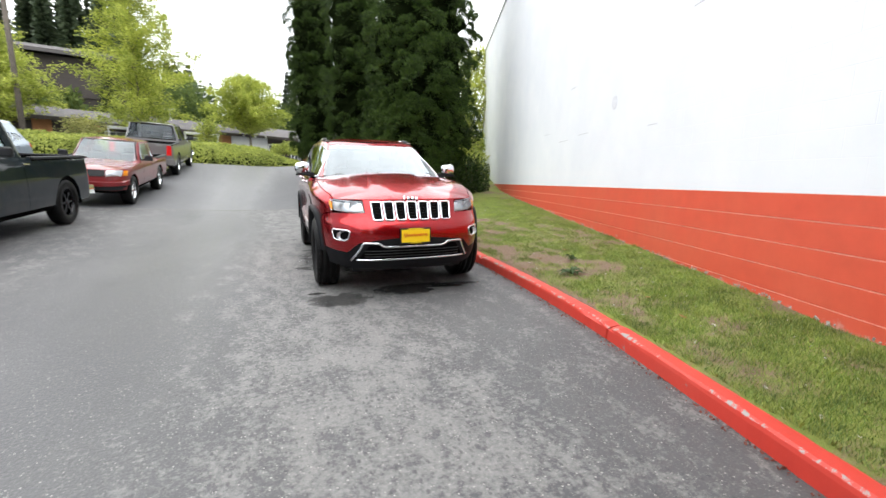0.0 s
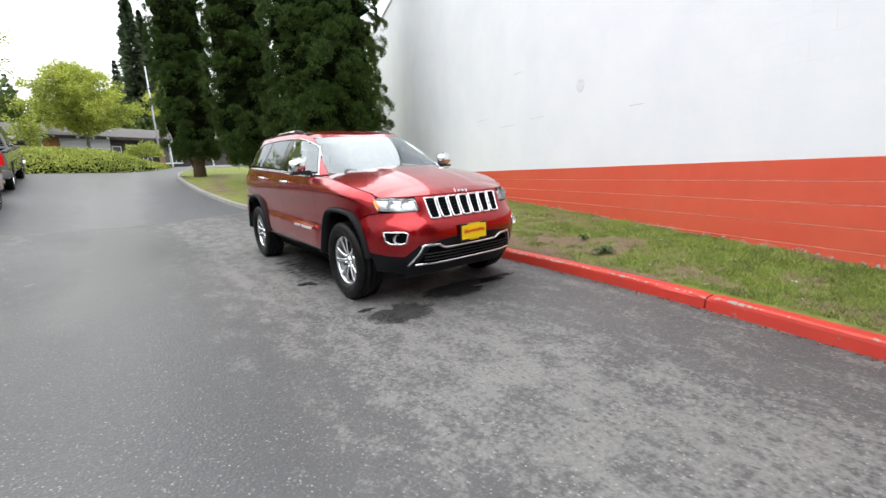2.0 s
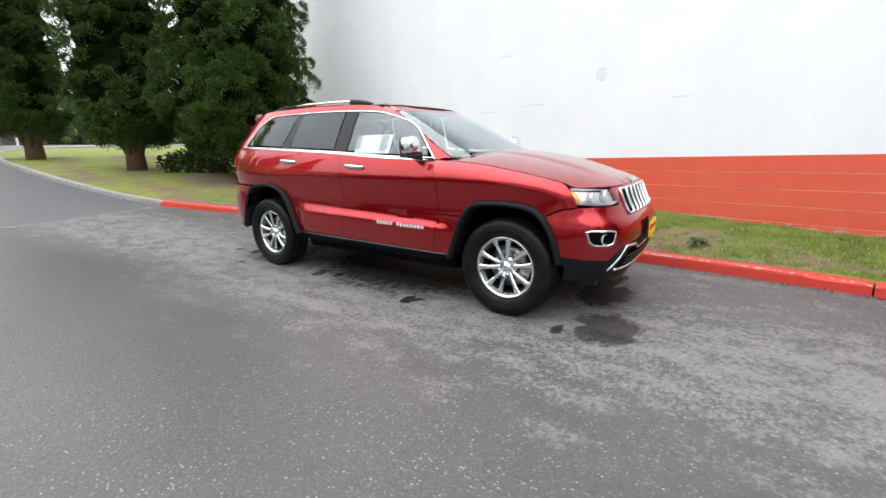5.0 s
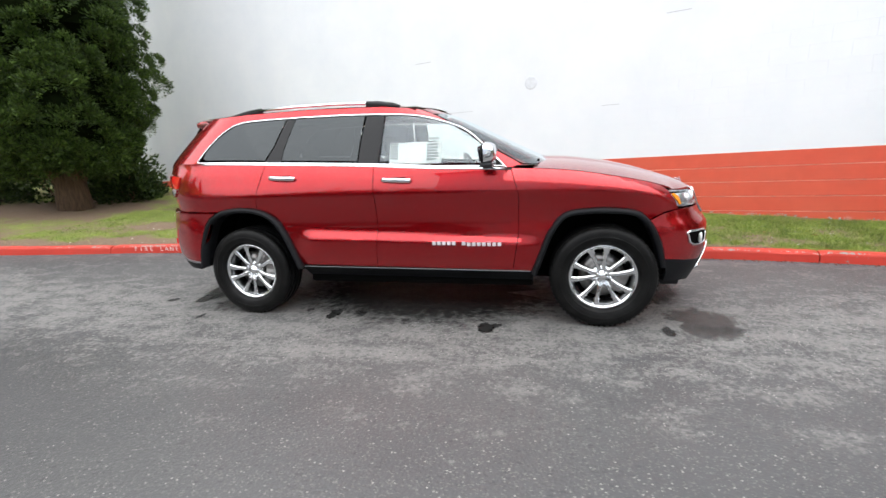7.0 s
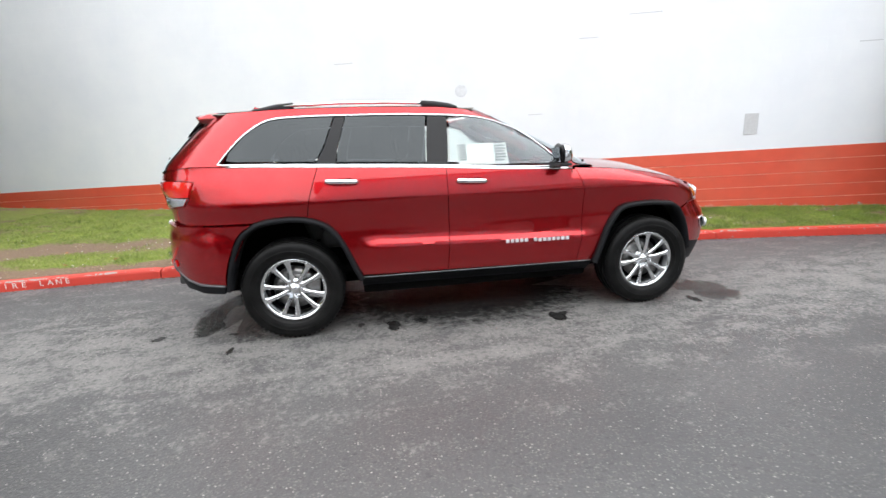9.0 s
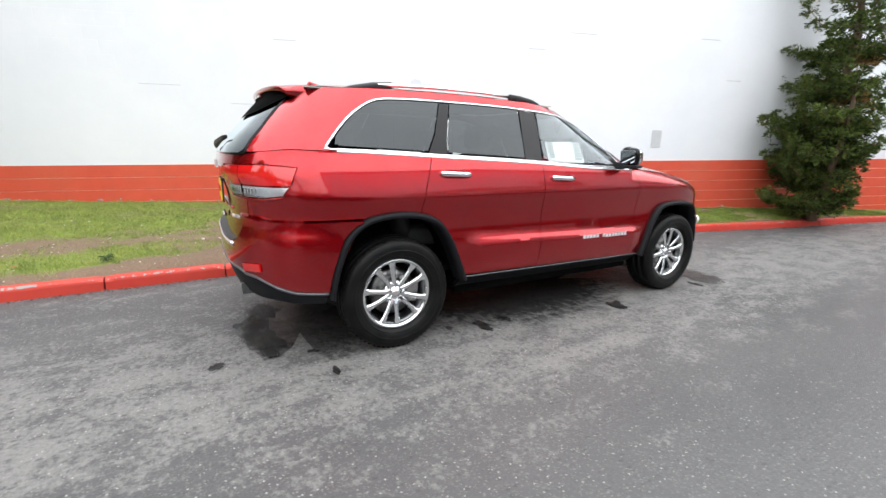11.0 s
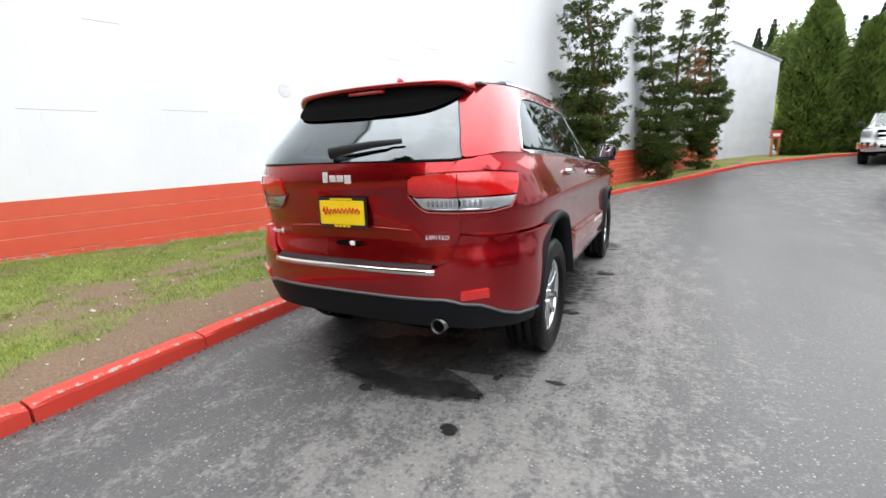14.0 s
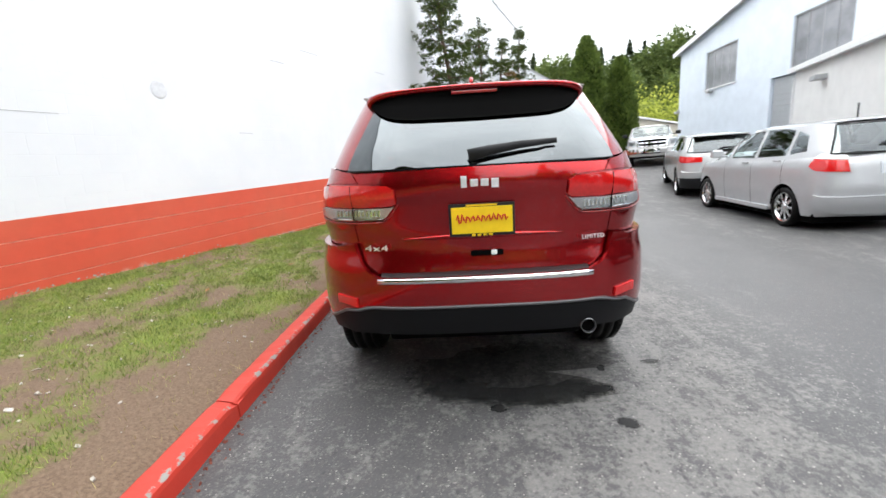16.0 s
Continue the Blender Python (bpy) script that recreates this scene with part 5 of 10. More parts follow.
    mw = Matrix.Translation((0.38, 1.12, 1.13)) @ Matrix.Rotation(radians(65), 4, "X")
    add_lathe(bm, [(0.176 + 0.015 * math.cos(a), 0.015 * math.sin(a)) for a in np.linspace(0, 2 * math.pi, 9)[:-1]], mw, 36, True)
    add_box(bm, (-0.17, -0.02, -0.012), (0.17, 0.02, 0.012), mw, 0.006)
    add_box(bm, (-0.06, -0.06, -0.02), (0.06, 0.06, 0.02), mw, 0.02)
    add_tube(bm, [mw @ Vector((0, 0, -0.02)), mw @ Vector((0, 0, -0.20))], 0.03, 8)
    part("steering_wheel", bm, LEATHER, cabin, "dark steering wheel", True)
    for x, y, wide in ((-0.38, 1.55, 0.50), (0.38, 1.55, 0.50), (-0.40, 2.50, 0.46), (0.40, 2.50, 0.46), (0.0, 2.52, 0.34)):
        seat = empty("seat")
        seat.parent = cabin
        bm = bmesh.new()
        add_box(bm, (x - wide / 2, y - 0.28, 0.62), (x + wide / 2, y + 0.22, 0.78), None, 0.05)
        part("cushion", bm, LEATHER, seat, "", True)
        bm = bmesh.new()
        add_box(bm, (-wide / 2, -0.07, 0), (wide / 2, 0.07, 0.64), Matrix.Translation((x, y + 0.22, 0.70)) @ Matrix.Rotation(radians(-18), 4, "X"), 0.05)
        part("backrest", bm, LEATHER, seat, "", True)
        bm = bmesh.new()
        add_box(bm, (-0.13, -0.05, 0), (0.13, 0.05, 0.17), Matrix.Translation((x, y + 0.43, 1.335 if y < 2 else 1.30)) @ Matrix.Rotation(radians(-10), 4, "X"), 0.045)
        part("headrest", bm, LEATHER, seat, "", True)
    bm = bmesh.new()
    add_box(bm, (-0.62, 1.42, 1.685), (0.62, 3.40, 1.692))
    part("headliner", bm, TRIM_GREY, cabin, "pale headliner")
    bm = bmesh.new()
    add_box(bm, (-0.78, 0.60, 0.46), (0.78, 3.60, 0.5))
    part("cabin_floor", bm, VOID_BLACK, cabin)
    bm = bmesh.new()
    add_box(bm, (-0.10, 1.30, 1.575), (0.10, 1.33, 1.635), None, 0.02)
    add_tube(bm, [(0, 1.31, 1.63), (0, 1.28, 1.665)], 0.012, 6)
    part("inside_mirror", bm, GLOSS_BLACK, cabin)
    # sale sheets behind the front passenger window
    sheet_ob = empty("sale_sheet")
    sheet_ob.parent = car
    lean = Matrix.Rotation(radians(-23), 4, "Y")
    def on_win(y, z):
        p = UP.at(UP.by_y(y, z), z, -0.02)
        return p
    for k, (y0, y1, z0, z1) in enumerate(((1.60, 1.30, 1.258, 1.415), (1.44, 1.19, 1.250, 1.418))):
        bm = bmesh.new()
        q = [bm.verts.new(on_win(y, z) + Vector((0.004 * k, 0, 0))) for y, z in ((y0, z0), (y1, z0), (y1, z1), (y0, z1))]
        bm.faces.new(q)
        res = bmesh.ops.extrude_face_region(bm, geom=list(bm.faces))
        for v in res["geom"]:
            if isinstance(v, bmesh.types.BMVert):
                v.co.x += 0.0015
        part("paper", bm, PAPER, sheet_ob, "white printed sheet")
    bm = bmesh.new()
    for k in range(7):
        z = 1.285 + k * 0.018
        a, b = on_win(1.59, z), on_win(1.53, z)
        add_box(bm, (a.x - 0.0018, b.y, z), (a.x - 0.0008, a.y, z + 0.009))
    for k in range(8):
        z = 1.27 + k * 0.022
        a, b = on_win(1.30, z), on_win(1.21, z)
        add_box(bm, (a.x - 0.0018, b.y + 0.02 * (k % 3 == 0), z), (a.x - 0.0008, a.y, z + 0.011))
    part("print_bars", bm, INK, sheet_ob)
    return car


suv = build_suv()

# ---------------------------------------------------------------- ground, kerb, lawn, wall
KERB = [(-30.0, -21.0), (-20.0, -20.2), (-12.5, -18.6), (-8.5, -17.2), (-6.2, -16.4), (-4.35, -15.1), (-2.9, -13.2), (-1.35, -10.6), (-0.05, -7.6), (0.53, -5.1), (0.835, -3.7), (1.075, -2.45), (1.215, -1.35), (1.32, 0.0),
        (1.37, 1.5), (1.37, 3.0), (1.355, 4.2), (1.32, 5.3), (1.17, 6.5), (0.88, 7.7), (0.50, 9.0), (0.20, 10.2), (0.0, 11.5), (-0.23, 13.2), (-0.34, 15.5), (-0.28, 17.6), (0.05, 19.4), (0.8, 20.6), (2.2, 21.4), (5.0, 22.0), (12.0, 22.6), (30.0, 23.0)]
kerb_line = spline(KERB, 10)
kerb_cum = [0.0]
for a, b in zip(kerb_line, kerb_line[1:]):
    kerb_cum.append(kerb_cum[-1] + math.dist(a, b))


def kerb_at(s):
    """Point and unit normal (away from the road) at a length along the kerb."""
    x = lerp_table(s, kerb_cum, [p[0] for p in kerb_line])
    y = lerp_table(s, kerb_cum, [p[1] for p in kerb_line])
    x2 = lerp_table(s + 0.05, kerb_cum, [p[0] for p in kerb_line])
    y2 = lerp_table(s + 0.05, kerb_cum, [p[1] for p in kerb_line])
    x1 = lerp_table(s - 0.05, kerb_cum, [p[0] for p in kerb_line])
    y1 = lerp_table(s - 0.05, kerb_cum, [p[1] for p in kerb_line])
    d = Vector((x2 - x1, y2 - y1)).normalized()
    return Vector((x, y)), Vector((d.y, -d.x))


def asphalt_material():
    m, n, l, b = material("worn_asphalt")
    p = position(n)
    sep = n.new("ShaderNodeSeparateXYZ")
    l.new(p, sep.inputs["Vector"])
    stretch = n.new("ShaderNodeMapping")
    stretch.inputs["Scale"].default_value = (1.0, 0.55, 1.0)
    l.new(p, stretch.inputs["Vector"])
    sv = stretch.outputs["Vector"]
    big = noise_out(n, l, 0.55, 4, 0.55, sv)
    # lanes: a pale silted lane beside the parked vehicle, a smooth dark lane further out
    warp = node(n, "ShaderNodeMath")
    warp.operation = "MULTIPLY_ADD"
    warp.inputs[1].default_value = 1.2
    l.new(big, warp.inputs[0])
    l.new(sep.outputs["X"], warp.inputs[2])
    lane = node(n, "ShaderNodeMapRange")
    lane.inputs["From Min"].default_value, lane.inputs["From Max"].default_value = -6.0, 4.0
    l.new(warp.outputs["Value"], lane.inputs["Value"])
    silt = ramp(n, l, lane.outputs["Result"], ((0.0, (0.66,) * 3), (0.26, (0.64,) * 3), (0.34, (0.48,) * 3), (0.40, (0.51,) * 3), (0.52, (0.71,) * 3), (0.60, (0.75,) * 3), (0.67, (0.65,) * 3), (0.73, (0.61,) * 3), (0.77, (0.66,) * 3), (0.81, (0.50,) * 3)))
    flakes = mix(n, l, 0.5, noise_out(n, l, 5.5, 6, 0.66, sv), noise_out(n, l, 26.0, 6, 0.72, p))
    grain = noise_out(n, l, 42.0, 4, 0.7, p)
    # silt lies first in the hollows and closes up where there is more of it
    depth = mix(n, l, 0.42, flakes, silt)
    film = ramp(n, l, depth, ((0.560, (0, 0, 0)), (0.592, (0.62, 0.62, 0.62)), (0.622, (1, 1, 1))))
    tone = mix(n, l, ramp(n, l, big, ((0.35, (0, 0, 0)), (0.68, (1, 1, 1)))), (0.054, 0.054, 0.056), (0.088, 0.087, 0.086))
    tone = mix(n, l, film, tone, (0.190, 0.185, 0.176))
    tone = mix(n, l, ramp(n, l, grain, ((0.3, (0, 0, 0)), (0.7, (0.5, 0.5, 0.5)))), tone, (0.045, 0.045, 0.046))
    # stones showing in the surface
    v = node(n, "ShaderNodeTexVoronoi", Scale=66.0, Randomness=1.0)
    l.new(p, v.inputs["Vector"])
    bright = ramp(n, l, v.outputs["Color"], ((0.74, (0, 0, 0)), (0.88, (1, 1, 1))))
    core = ramp(n, l, v.outputs["Distance"], ((0.24, (1, 1, 1)), (0.38, (0, 0, 0))))
    stone = mix(n, l, 1.0, bright, core, "MULTIPLY")
    v3 = node(n, "ShaderNodeTexVoronoi", Scale=40.0, Randomness=1.0)
    l.new(sv, v3.inputs["Vector"])
    pit = mix(n, l, 1.0, ramp(n, l, v3.outputs["Color"], ((0.62, (0, 0, 0)), (0.75, (1, 1, 1)))), ramp(n, l, v3.outputs["Distance"], ((0.22, (1, 1, 1)), (0.42, (0, 0, 0)))), "MULTIPLY")
    tone = mix(n, l, mix(n, l, 0.75, (0.0, 0.0, 0.0), pit), tone, (0.040, 0.040, 0.041))
    tone = mix(n, l, stone, tone, (0.31, 0.30, 0.275))
    v2 = node(n, "ShaderNodeTexVoronoi", Scale=130.0, Randomness=1.0)
    l.new(p, v2.inputs["Vector"])
    tone = mix(n, l, ramp(n, l, v2.outputs["Color"], ((0.72, (0, 0, 0)), (0.95, (0.6, 0.6, 0.6)))), tone, (0.19, 0.18, 0.165))
    # newer, smoother asphalt beyond the seam across the drive
    far = node(n, "ShaderNodeMath")
    far.operation = "MULTIPLY_ADD"
    far.inputs[1].default_value = -0.27
    l.new(sep.outputs["X"], far.inputs[0])
    l.new(sep.outputs["Y"], far.inputs[2])
    beyond = node(n, "ShaderNodeMapRange")
    beyond.inputs["From Min"].default_value, beyond.inputs["From Max"].default_value = 8.85, 8.95
    l.new(far.outputs["Value"], beyond.inputs["Value"])
    newer = mix(n, l, ramp(n, l, flakes, ((0.35, (0, 0, 0)), (0.65, (1, 1, 1)))), (0.070, 0.071, 0.074), (0.098, 0.098, 0.100))
    tone = mix(n, l, beyond.outputs["Result"], tone, newer)
    l.new(tone, b.inputs["Base Color"])
    gloss = ramp(n, l, lane.outputs["Result"], ((0.0, (0.62,) * 3), (0.28, (0.58,) * 3), (0.36, (0.40,) * 3), (0.45, (0.42,) * 3), (0.53, (0.66,) * 3), (0.9, (0.56,) * 3)))
    l.new(gloss, b.inputs["Roughness"])
    b.inputs["Specular IOR Level"].default_value = 0.5
    add = node(n, "ShaderNodeMath")
    add.operation = "ADD"
    l.new(v.outputs["Distance"], add.inputs[0])
    l.new(grain, add.inputs[1])
    bump(n, l, b, add.outputs["Value"], 0.35, 0.005)
    return m


ASPHALT = asphalt_material()


def soaked(name, colour, rough, ragged, strength):
    """A stain, also used for painted shade, that thins out raggedly towards its rim and lets the asphalt show through.
    """
    m, n, l, b = material(name)
    gen = place(n, "Generated")
    off = n.new("ShaderNodeMapping")
    off.inputs["Location"].default_value, off.inputs["Scale"].default_value = (-1, -1, 0), (2, 2, 0)
    l.new(gen, off.inputs["Vector"])
    ball = n.new("ShaderNodeTexGradient")
    ball.gradient_type = "SPHERICAL"
    l.new(off.outputs["Vector"], ball.inputs["Vector"])
    f = noise_out(n, l, ragged, 6, 0.7, position(n))
    both = node(n, "ShaderNodeMath")
    both.operation = "MULTIPLY_ADD"
    both.inputs[1].default_value = 1.1
    l.new(ball.outputs["Fac"], both.inputs[0])
    l.new(f, both.inputs[2])
    thick = ramp(n, l, both.outputs["Value"], ((0.76, (0, 0, 0)), (1.22, (strength,) * 3)))
    b.inputs["Base Color"].default_value, b.inputs["Roughness"].default_value = (*colour, 1), rough
    b.inputs["Specular IOR Level"].default_value = 0.3
    l.new(thick, b.inputs["Alpha"])
    return m


# these two serve damp spots and the shade painted under the vehicle
DAMP_SHADE = soaked("damp_asphalt", (0.016, 0.016, 0.016), 0.62, 13.0, 0.72)
WET_SHADE = soaked("wet_asphalt", (0.014, 0.014, 0.014), 0.4, 15.0, 0.5)
OIL = soaked("oily_asphalt", (0.012, 0.012, 0.012), 0.5, 24.0, 0.9)


def axis_lines(near_lo, near_hi, fine, far):
    pts = list(np.arange(near_lo, near_hi + 1e-6, fine))
    step, x = fine, near_hi
    while x < far:
        step *= 1.35
        x += step
        pts.append(x)
    step, x = fine, near_lo
    while x > -far:
        step *= 1.35
        x -= step
        pts.insert(0, x)
    return pts


def build_ground():
    xs, ys = axis_lines(-10, 4, 0.35, 260), axis_lines(-20, 24, 0.4, 320)
    rnd = lambda x, y: 0.006 * math.sin(x * 2.1 + y * 0.7) * math.sin(y * 1.3)
    verts = [(x, y, ground_at(max(-40, min(40, x)), max(-60, min(60, y))) + rnd(x, y) * (0 if abs(x) < 3 and -4 < y < 6 else 1)) for y in ys for x in xs]
    w = len(xs)
    faces = [(j * w + i, j * w + i + 1, (j + 1) * w + i + 1, (j + 1) * w + i) for j in range(len(ys) - 1) for i in range(w - 1)]
    ob = from_lists("ground", verts, faces, ASPHALT, None, "", True)
    tagged(ob, "worn dark grey asphalt with silt and pale stones", "road", "", "structure")


build_ground()


def red_paint(name, colour, chip=0.5, bloom=False, edged=False):
    m, n, l, b = material(name)
    p = position(n)
    f = noise_out(n, l, 5.0, 6, 0.62, p)
    g = noise_out(n, l, 34.0, 5, 0.7, p)
    big = noise_out(n, l, 0.8, 3, 0.5, p)
    tone = mix(n, l, ramp(n, l, f, ((0.3, (0, 0, 0)), (0.72, (1, 1, 1)))), tuple(c * 0.92 for c in colour), tuple(min(1, c * 1.06) for c in colour))
    tone = mix(n, l, ramp(n, l, big, ((0.4, (0, 0, 0)), (0.7, (0.35, 0.35, 0.35)))), tone, (colour[0] * 0.95, colour[1] * 1.8, colour[2] * 1.9))
    worn = ramp(n, l, mix(n, l, 0.5, f, g), ((chip, (0, 0, 0)), (chip + 0.05, (1, 1, 1))))
    tone = mix(n, l, worn, tone, (0.20, 0.19, 0.175))
    if edged:
        # concrete bared along the front arris and dust on the top
        arris = n.new("ShaderNodeAttribute")
        arris.attribute_name = "arris"
        along = node(n, "ShaderNodeMath")
        along.operation = "MULTIPLY_ADD"
        along.inputs[1].default_value = 0.30
        l.new(arris.outputs["Fac"], along.inputs[0])
        l.new(mix(n, l, 0.5, noise_out(n, l, 2.3, 5, 0.6, p), noise_out(n, l, 19.0, 6, 0.7, p)), along.inputs[2])
        chipped = ramp(n, l, along.outputs["Value"], ((0.815, (0, 0, 0)), (0.85, (1, 1, 1))))
        tone = mix(n, l, chipped, tone, (0.27, 0.26, 0.235))
    if bloom:
        # salts and bared render just over the soil
        sep = n.new("ShaderNodeSeparateXYZ")
        l.new(p, sep.inputs["Vector"])
        over = node(n, "ShaderNodeMath")
        over.operation = "MULTIPLY_ADD"
        over.inputs[1].default_value = -0.011
        l.new(sep.outputs["Y"], over.inputs[0])
        l.new(sep.outputs["Z"], over.inputs[2])
        ragged = node(n, "ShaderNodeMath")
        ragged.operation = "MULTIPLY_ADD"
        ragged.inputs[1].default_value = -0.42
        l.new(noise_out(n, l, 3.4, 7, 0.7, p), ragged.inputs[0])
        l.new(over.outputs["Value"], ragged.inputs[2])
        tone = mix(n, l, ramp(n, l, ragged.outputs["Value"], ((0.045, (0.7, 0.7, 0.7)), (0.10, (0, 0, 0)))), tone, (0.60, 0.42, 0.37))
        tone = mix(n, l, ramp(n, l, ragged.outputs["Value"], ((0.03, (0.9, 0.9, 0.9)), (0.05, (0, 0, 0)))), tone, (0.34, 0.33, 0.32))
    l.new(tone, b.inputs["Base Color"])
    b.inputs["Roughness"].default_value = 0.55
    bump(n, l, b, mix(n, l, 0.4, g, worn), 0.3, 0.004)
    return m


KERB_RED = red_paint("kerb_red_paint", (0.50, 0.034, 0.019), 0.62, False, True)
KERB_GREY = simple("weathered_concrete", (0.24, 0.235, 0.22), 0.85, 0, 0.3, 14, 0.4)
WALL_RED = red_paint("wall_red_paint", (0.64, 0.085, 0.042), 0.68, True)
STENCIL = simple("faded_stencil_white", (0.62, 0.58, 0.55), 0.7, 0, 0.3, 60)


def kerb_stone(parent, s0, s1, mat_, notch=0.0):
    bm = bmesh.new()
    prof = [(0.0, -0.10), (0.012, 0.080), (0.018, 0.102), (0.034, 0.114), (0.118, 0.117), (0.134, 0.110), (0.142, 0.07), (0.142, -0.05)]
    rows = []
    arris = bm.verts.layers.float.new("arris")
    k = max(2, int((s1 - s0) / 0.08))
    rr = random.Random(int(s0 * 97))
    for i in range(k + 1):
        s = s0 + (s1 - s0) * i / k
        c, nrm = kerb_at(s)
        z = ground_at(c.x - nrm.x * 0.2, c.y - nrm.y * 0.2)
        jag = 0.003 * (rr.random() - 0.5)
        end = 0.010 if i in (0, k) else 0.0
        rows.append([bm.verts.new((c.x + nrm.x * (d + jag), c.y + nrm.y * (d + jag), z + h - (end if h > 0.1 else 0) + 0.004 * (rr.random() - 0.5))) for d, h in prof])
        # knocks out of the arris
        nick = max(0.0, noise.noise(Vector((s * 1.7, 3.0, 1.0))) - 0.28) * 0.05 + (0.012 if end else 0.0)
        for j in (2, 3):
            rows[-1][j][arris] = 1.0
            rows[-1][j].co -= Vector((-nrm.x * nick, -nrm.y * nick, nick * 0.8))
    for r0, r1 in zip(rows, rows[1:]):
        for j in range(len(prof) - 1):
            bm.faces.new((r0[j], r0[j + 1], r1[j + 1], r1[j]))
    bm.faces.new(rows[0][::-1])
    bm.faces.new(rows[-1])
    bmesh.ops.recalc_face_normals(bm, faces=bm.faces)
    return part("kerb_stone", bm, mat_, parent)


def s_near(x, y):
    i = min(range(len(kerb_line)), key=lambda k: math.dist(kerb_line[k], (x, y)))
    return kerb_cum[i]


def build_kerb():
    kerb = empty("kerb")
    tagged(kerb, "red painted concrete kerb with chipped edges and joints", "kerb", "", "structure")
    marks = [0.0] + list(np.arange(3.0, s_near(-0.9, -9.6), 3.05)) + [s_near(0.3, -6.4), s_near(1.125, -2.5), s_near(1.38, 0.5), s_near(1.42, 3.85), s_near(1.39, 4.85), s_near(1.1, 6.9), s_near(0.50, 9.0)]
    last = marks[-1]
    marks += list(np.arange(last + 2.4, kerb_cum[-1], 2.4))
    for a, b in zip(marks, marks[1:]):
        if b - a > 0.2:
            kerb_stone(kerb, a + 0.006, b - 0.009, KERB_RED if b <= last + 0.01 and a > 4 else KERB_GREY)
    # faded stencil on the kerb's face
    s0, s1 = s_near(1.27, 5.72), s_near(1.17, 6.52)
    for k, ch in enumerate("FIRE LANE"):
        if ch == " ":
            continue
        s = s1 - (s1 - s0) * (k + 0.5) / 9
        c, nrm = kerb_at(s)
        z = ground_at(c.x - nrm.x * 0.2, c.y - nrm.y * 0.2) + 0.062
        along = Vector((nrm.y, -nrm.x, 0))
        m = Matrix(((along.x, 0, -nrm.x, c.x), (along.y, 0, -nrm.y, c.y), (0, 1, 0, z), (0, 0, 0, 1)))
        m = m @ Matrix.Translation((0, 0, -0.0075))
        text_part("stencil_letter", ch, 0.085, m, STENCIL, kerb, 0.001, "faded white stencil letter")
    # crumbs of paint and leaf litter in the gutter
    rr = random.Random(8)
    bm = bmesh.new()
    for k in range(700):
        s = rr.uniform(s_near(-0.1, -7.5), s_near(1.2, 6.5))
        c, nrm = kerb_at(s)
        d = -abs(rr.gauss(0, 0.03)) - 0.004
        x, y = c.x + nrm.x * d, c.y + nrm.y * d
        z = ground_at(x, y)
        r = rr.uniform(0.003, 0.010)
        m = Matrix.Translation((x, y, z + r * 0.3)) @ Euler((rr.random(), rr.random(), rr.random() * 6)).to_matrix().to_4x4()
        add_box(bm, (-r, -r * 0.7, -r * 0.25), (r, r * 0.7, r * 0.25), m)
    part("gutter_litter", bm, simple("red_brown_litter", (0.16, 0.045, 0.028), 0.9, 0, 0.5, 40), kerb)["kind"] = "stuff"


build_kerb()


def wall_base(y):
    return 0.30 + 0.011 * y


def lawn_z(x, y):
    """Height of the lawn between the kerb and the wall."""
    i = min(range(0, len(kerb_line), 3), key=lambda k: math.dist(kerb_line[k], (x, y)))
    cx, cy = kerb_line[i]
    d = math.dist((cx, cy), (x, y))
    top = ground_at(cx, cy) + 0.104
    wall_d = abs(wall_x(y) - x) * 0.943
    t = d / max(0.05, d + wall_d)
    far = max(wall_base(y) + max(0.0, (y - 8)) * 0.03, ground_at(x, y) + 0.11)
    bumpy = 0.020 * noise.noise(Vector((x * 1.7, y * 1.7, 0))) + 0.012 * noise.noise(Vector((x * 5, y * 5, 3)))
    return max(top + (far - top) * t, ground_at(x, y) + 0.085) + bumpy * min(1, d * 4)


def lawn_material():
    m, n, l, b = material("patchy_lawn_soil")
    p = position(n)
    sep = n.new("ShaderNodeSeparateXYZ")
    l.new(p, sep.inputs["Vector"])
    f = noise_out(n, l, 1.3, 6, 0.6, p)
    g = noise_out(n, l, 9.0, 5, 0.7, p)
    fine = noise_out(n, l, 60.0, 4, 0.7, p)
    green = mix(n, l, ramp(n, l, g, ((0.3, (0, 0, 0)), (0.7, (1, 1, 1)))), (0.110, 0.145, 0.024), (0.225, 0.245, 0.050))
    soil = mix(n, l, ramp(n, l, fine, ((0.3, (0, 0, 0)), (0.7, (1, 1, 1)))), (0.095, 0.060, 0.038), (0.225, 0.155, 0.102))
    # trodden earth, as laid out by bare_amount
    worn = n.new("ShaderNodeAttribute")
    worn.attribute_name = "bare"
    s = node(n, "ShaderNodeMath")
    s.operation = "MULTIPLY_ADD"
    s.inputs[1].default_value = 0.75
    l.new(g, s.inputs[0])
    l.new(worn.outputs["Fac"], s.inputs[2])
    bare = ramp(n, l, s.outputs["Value"], ((0.78, (0, 0, 0)), (1.06, (1, 1, 1))))
    l.new(mix(n, l, bare, green, soil), b.inputs["Base Color"])
    b.inputs["Roughness"].default_value = 0.95
    bump(n, l, b, mix(n, l, 0.5, g, fine), 0.8, 0.02)
    return m


LAWN = lawn_material()


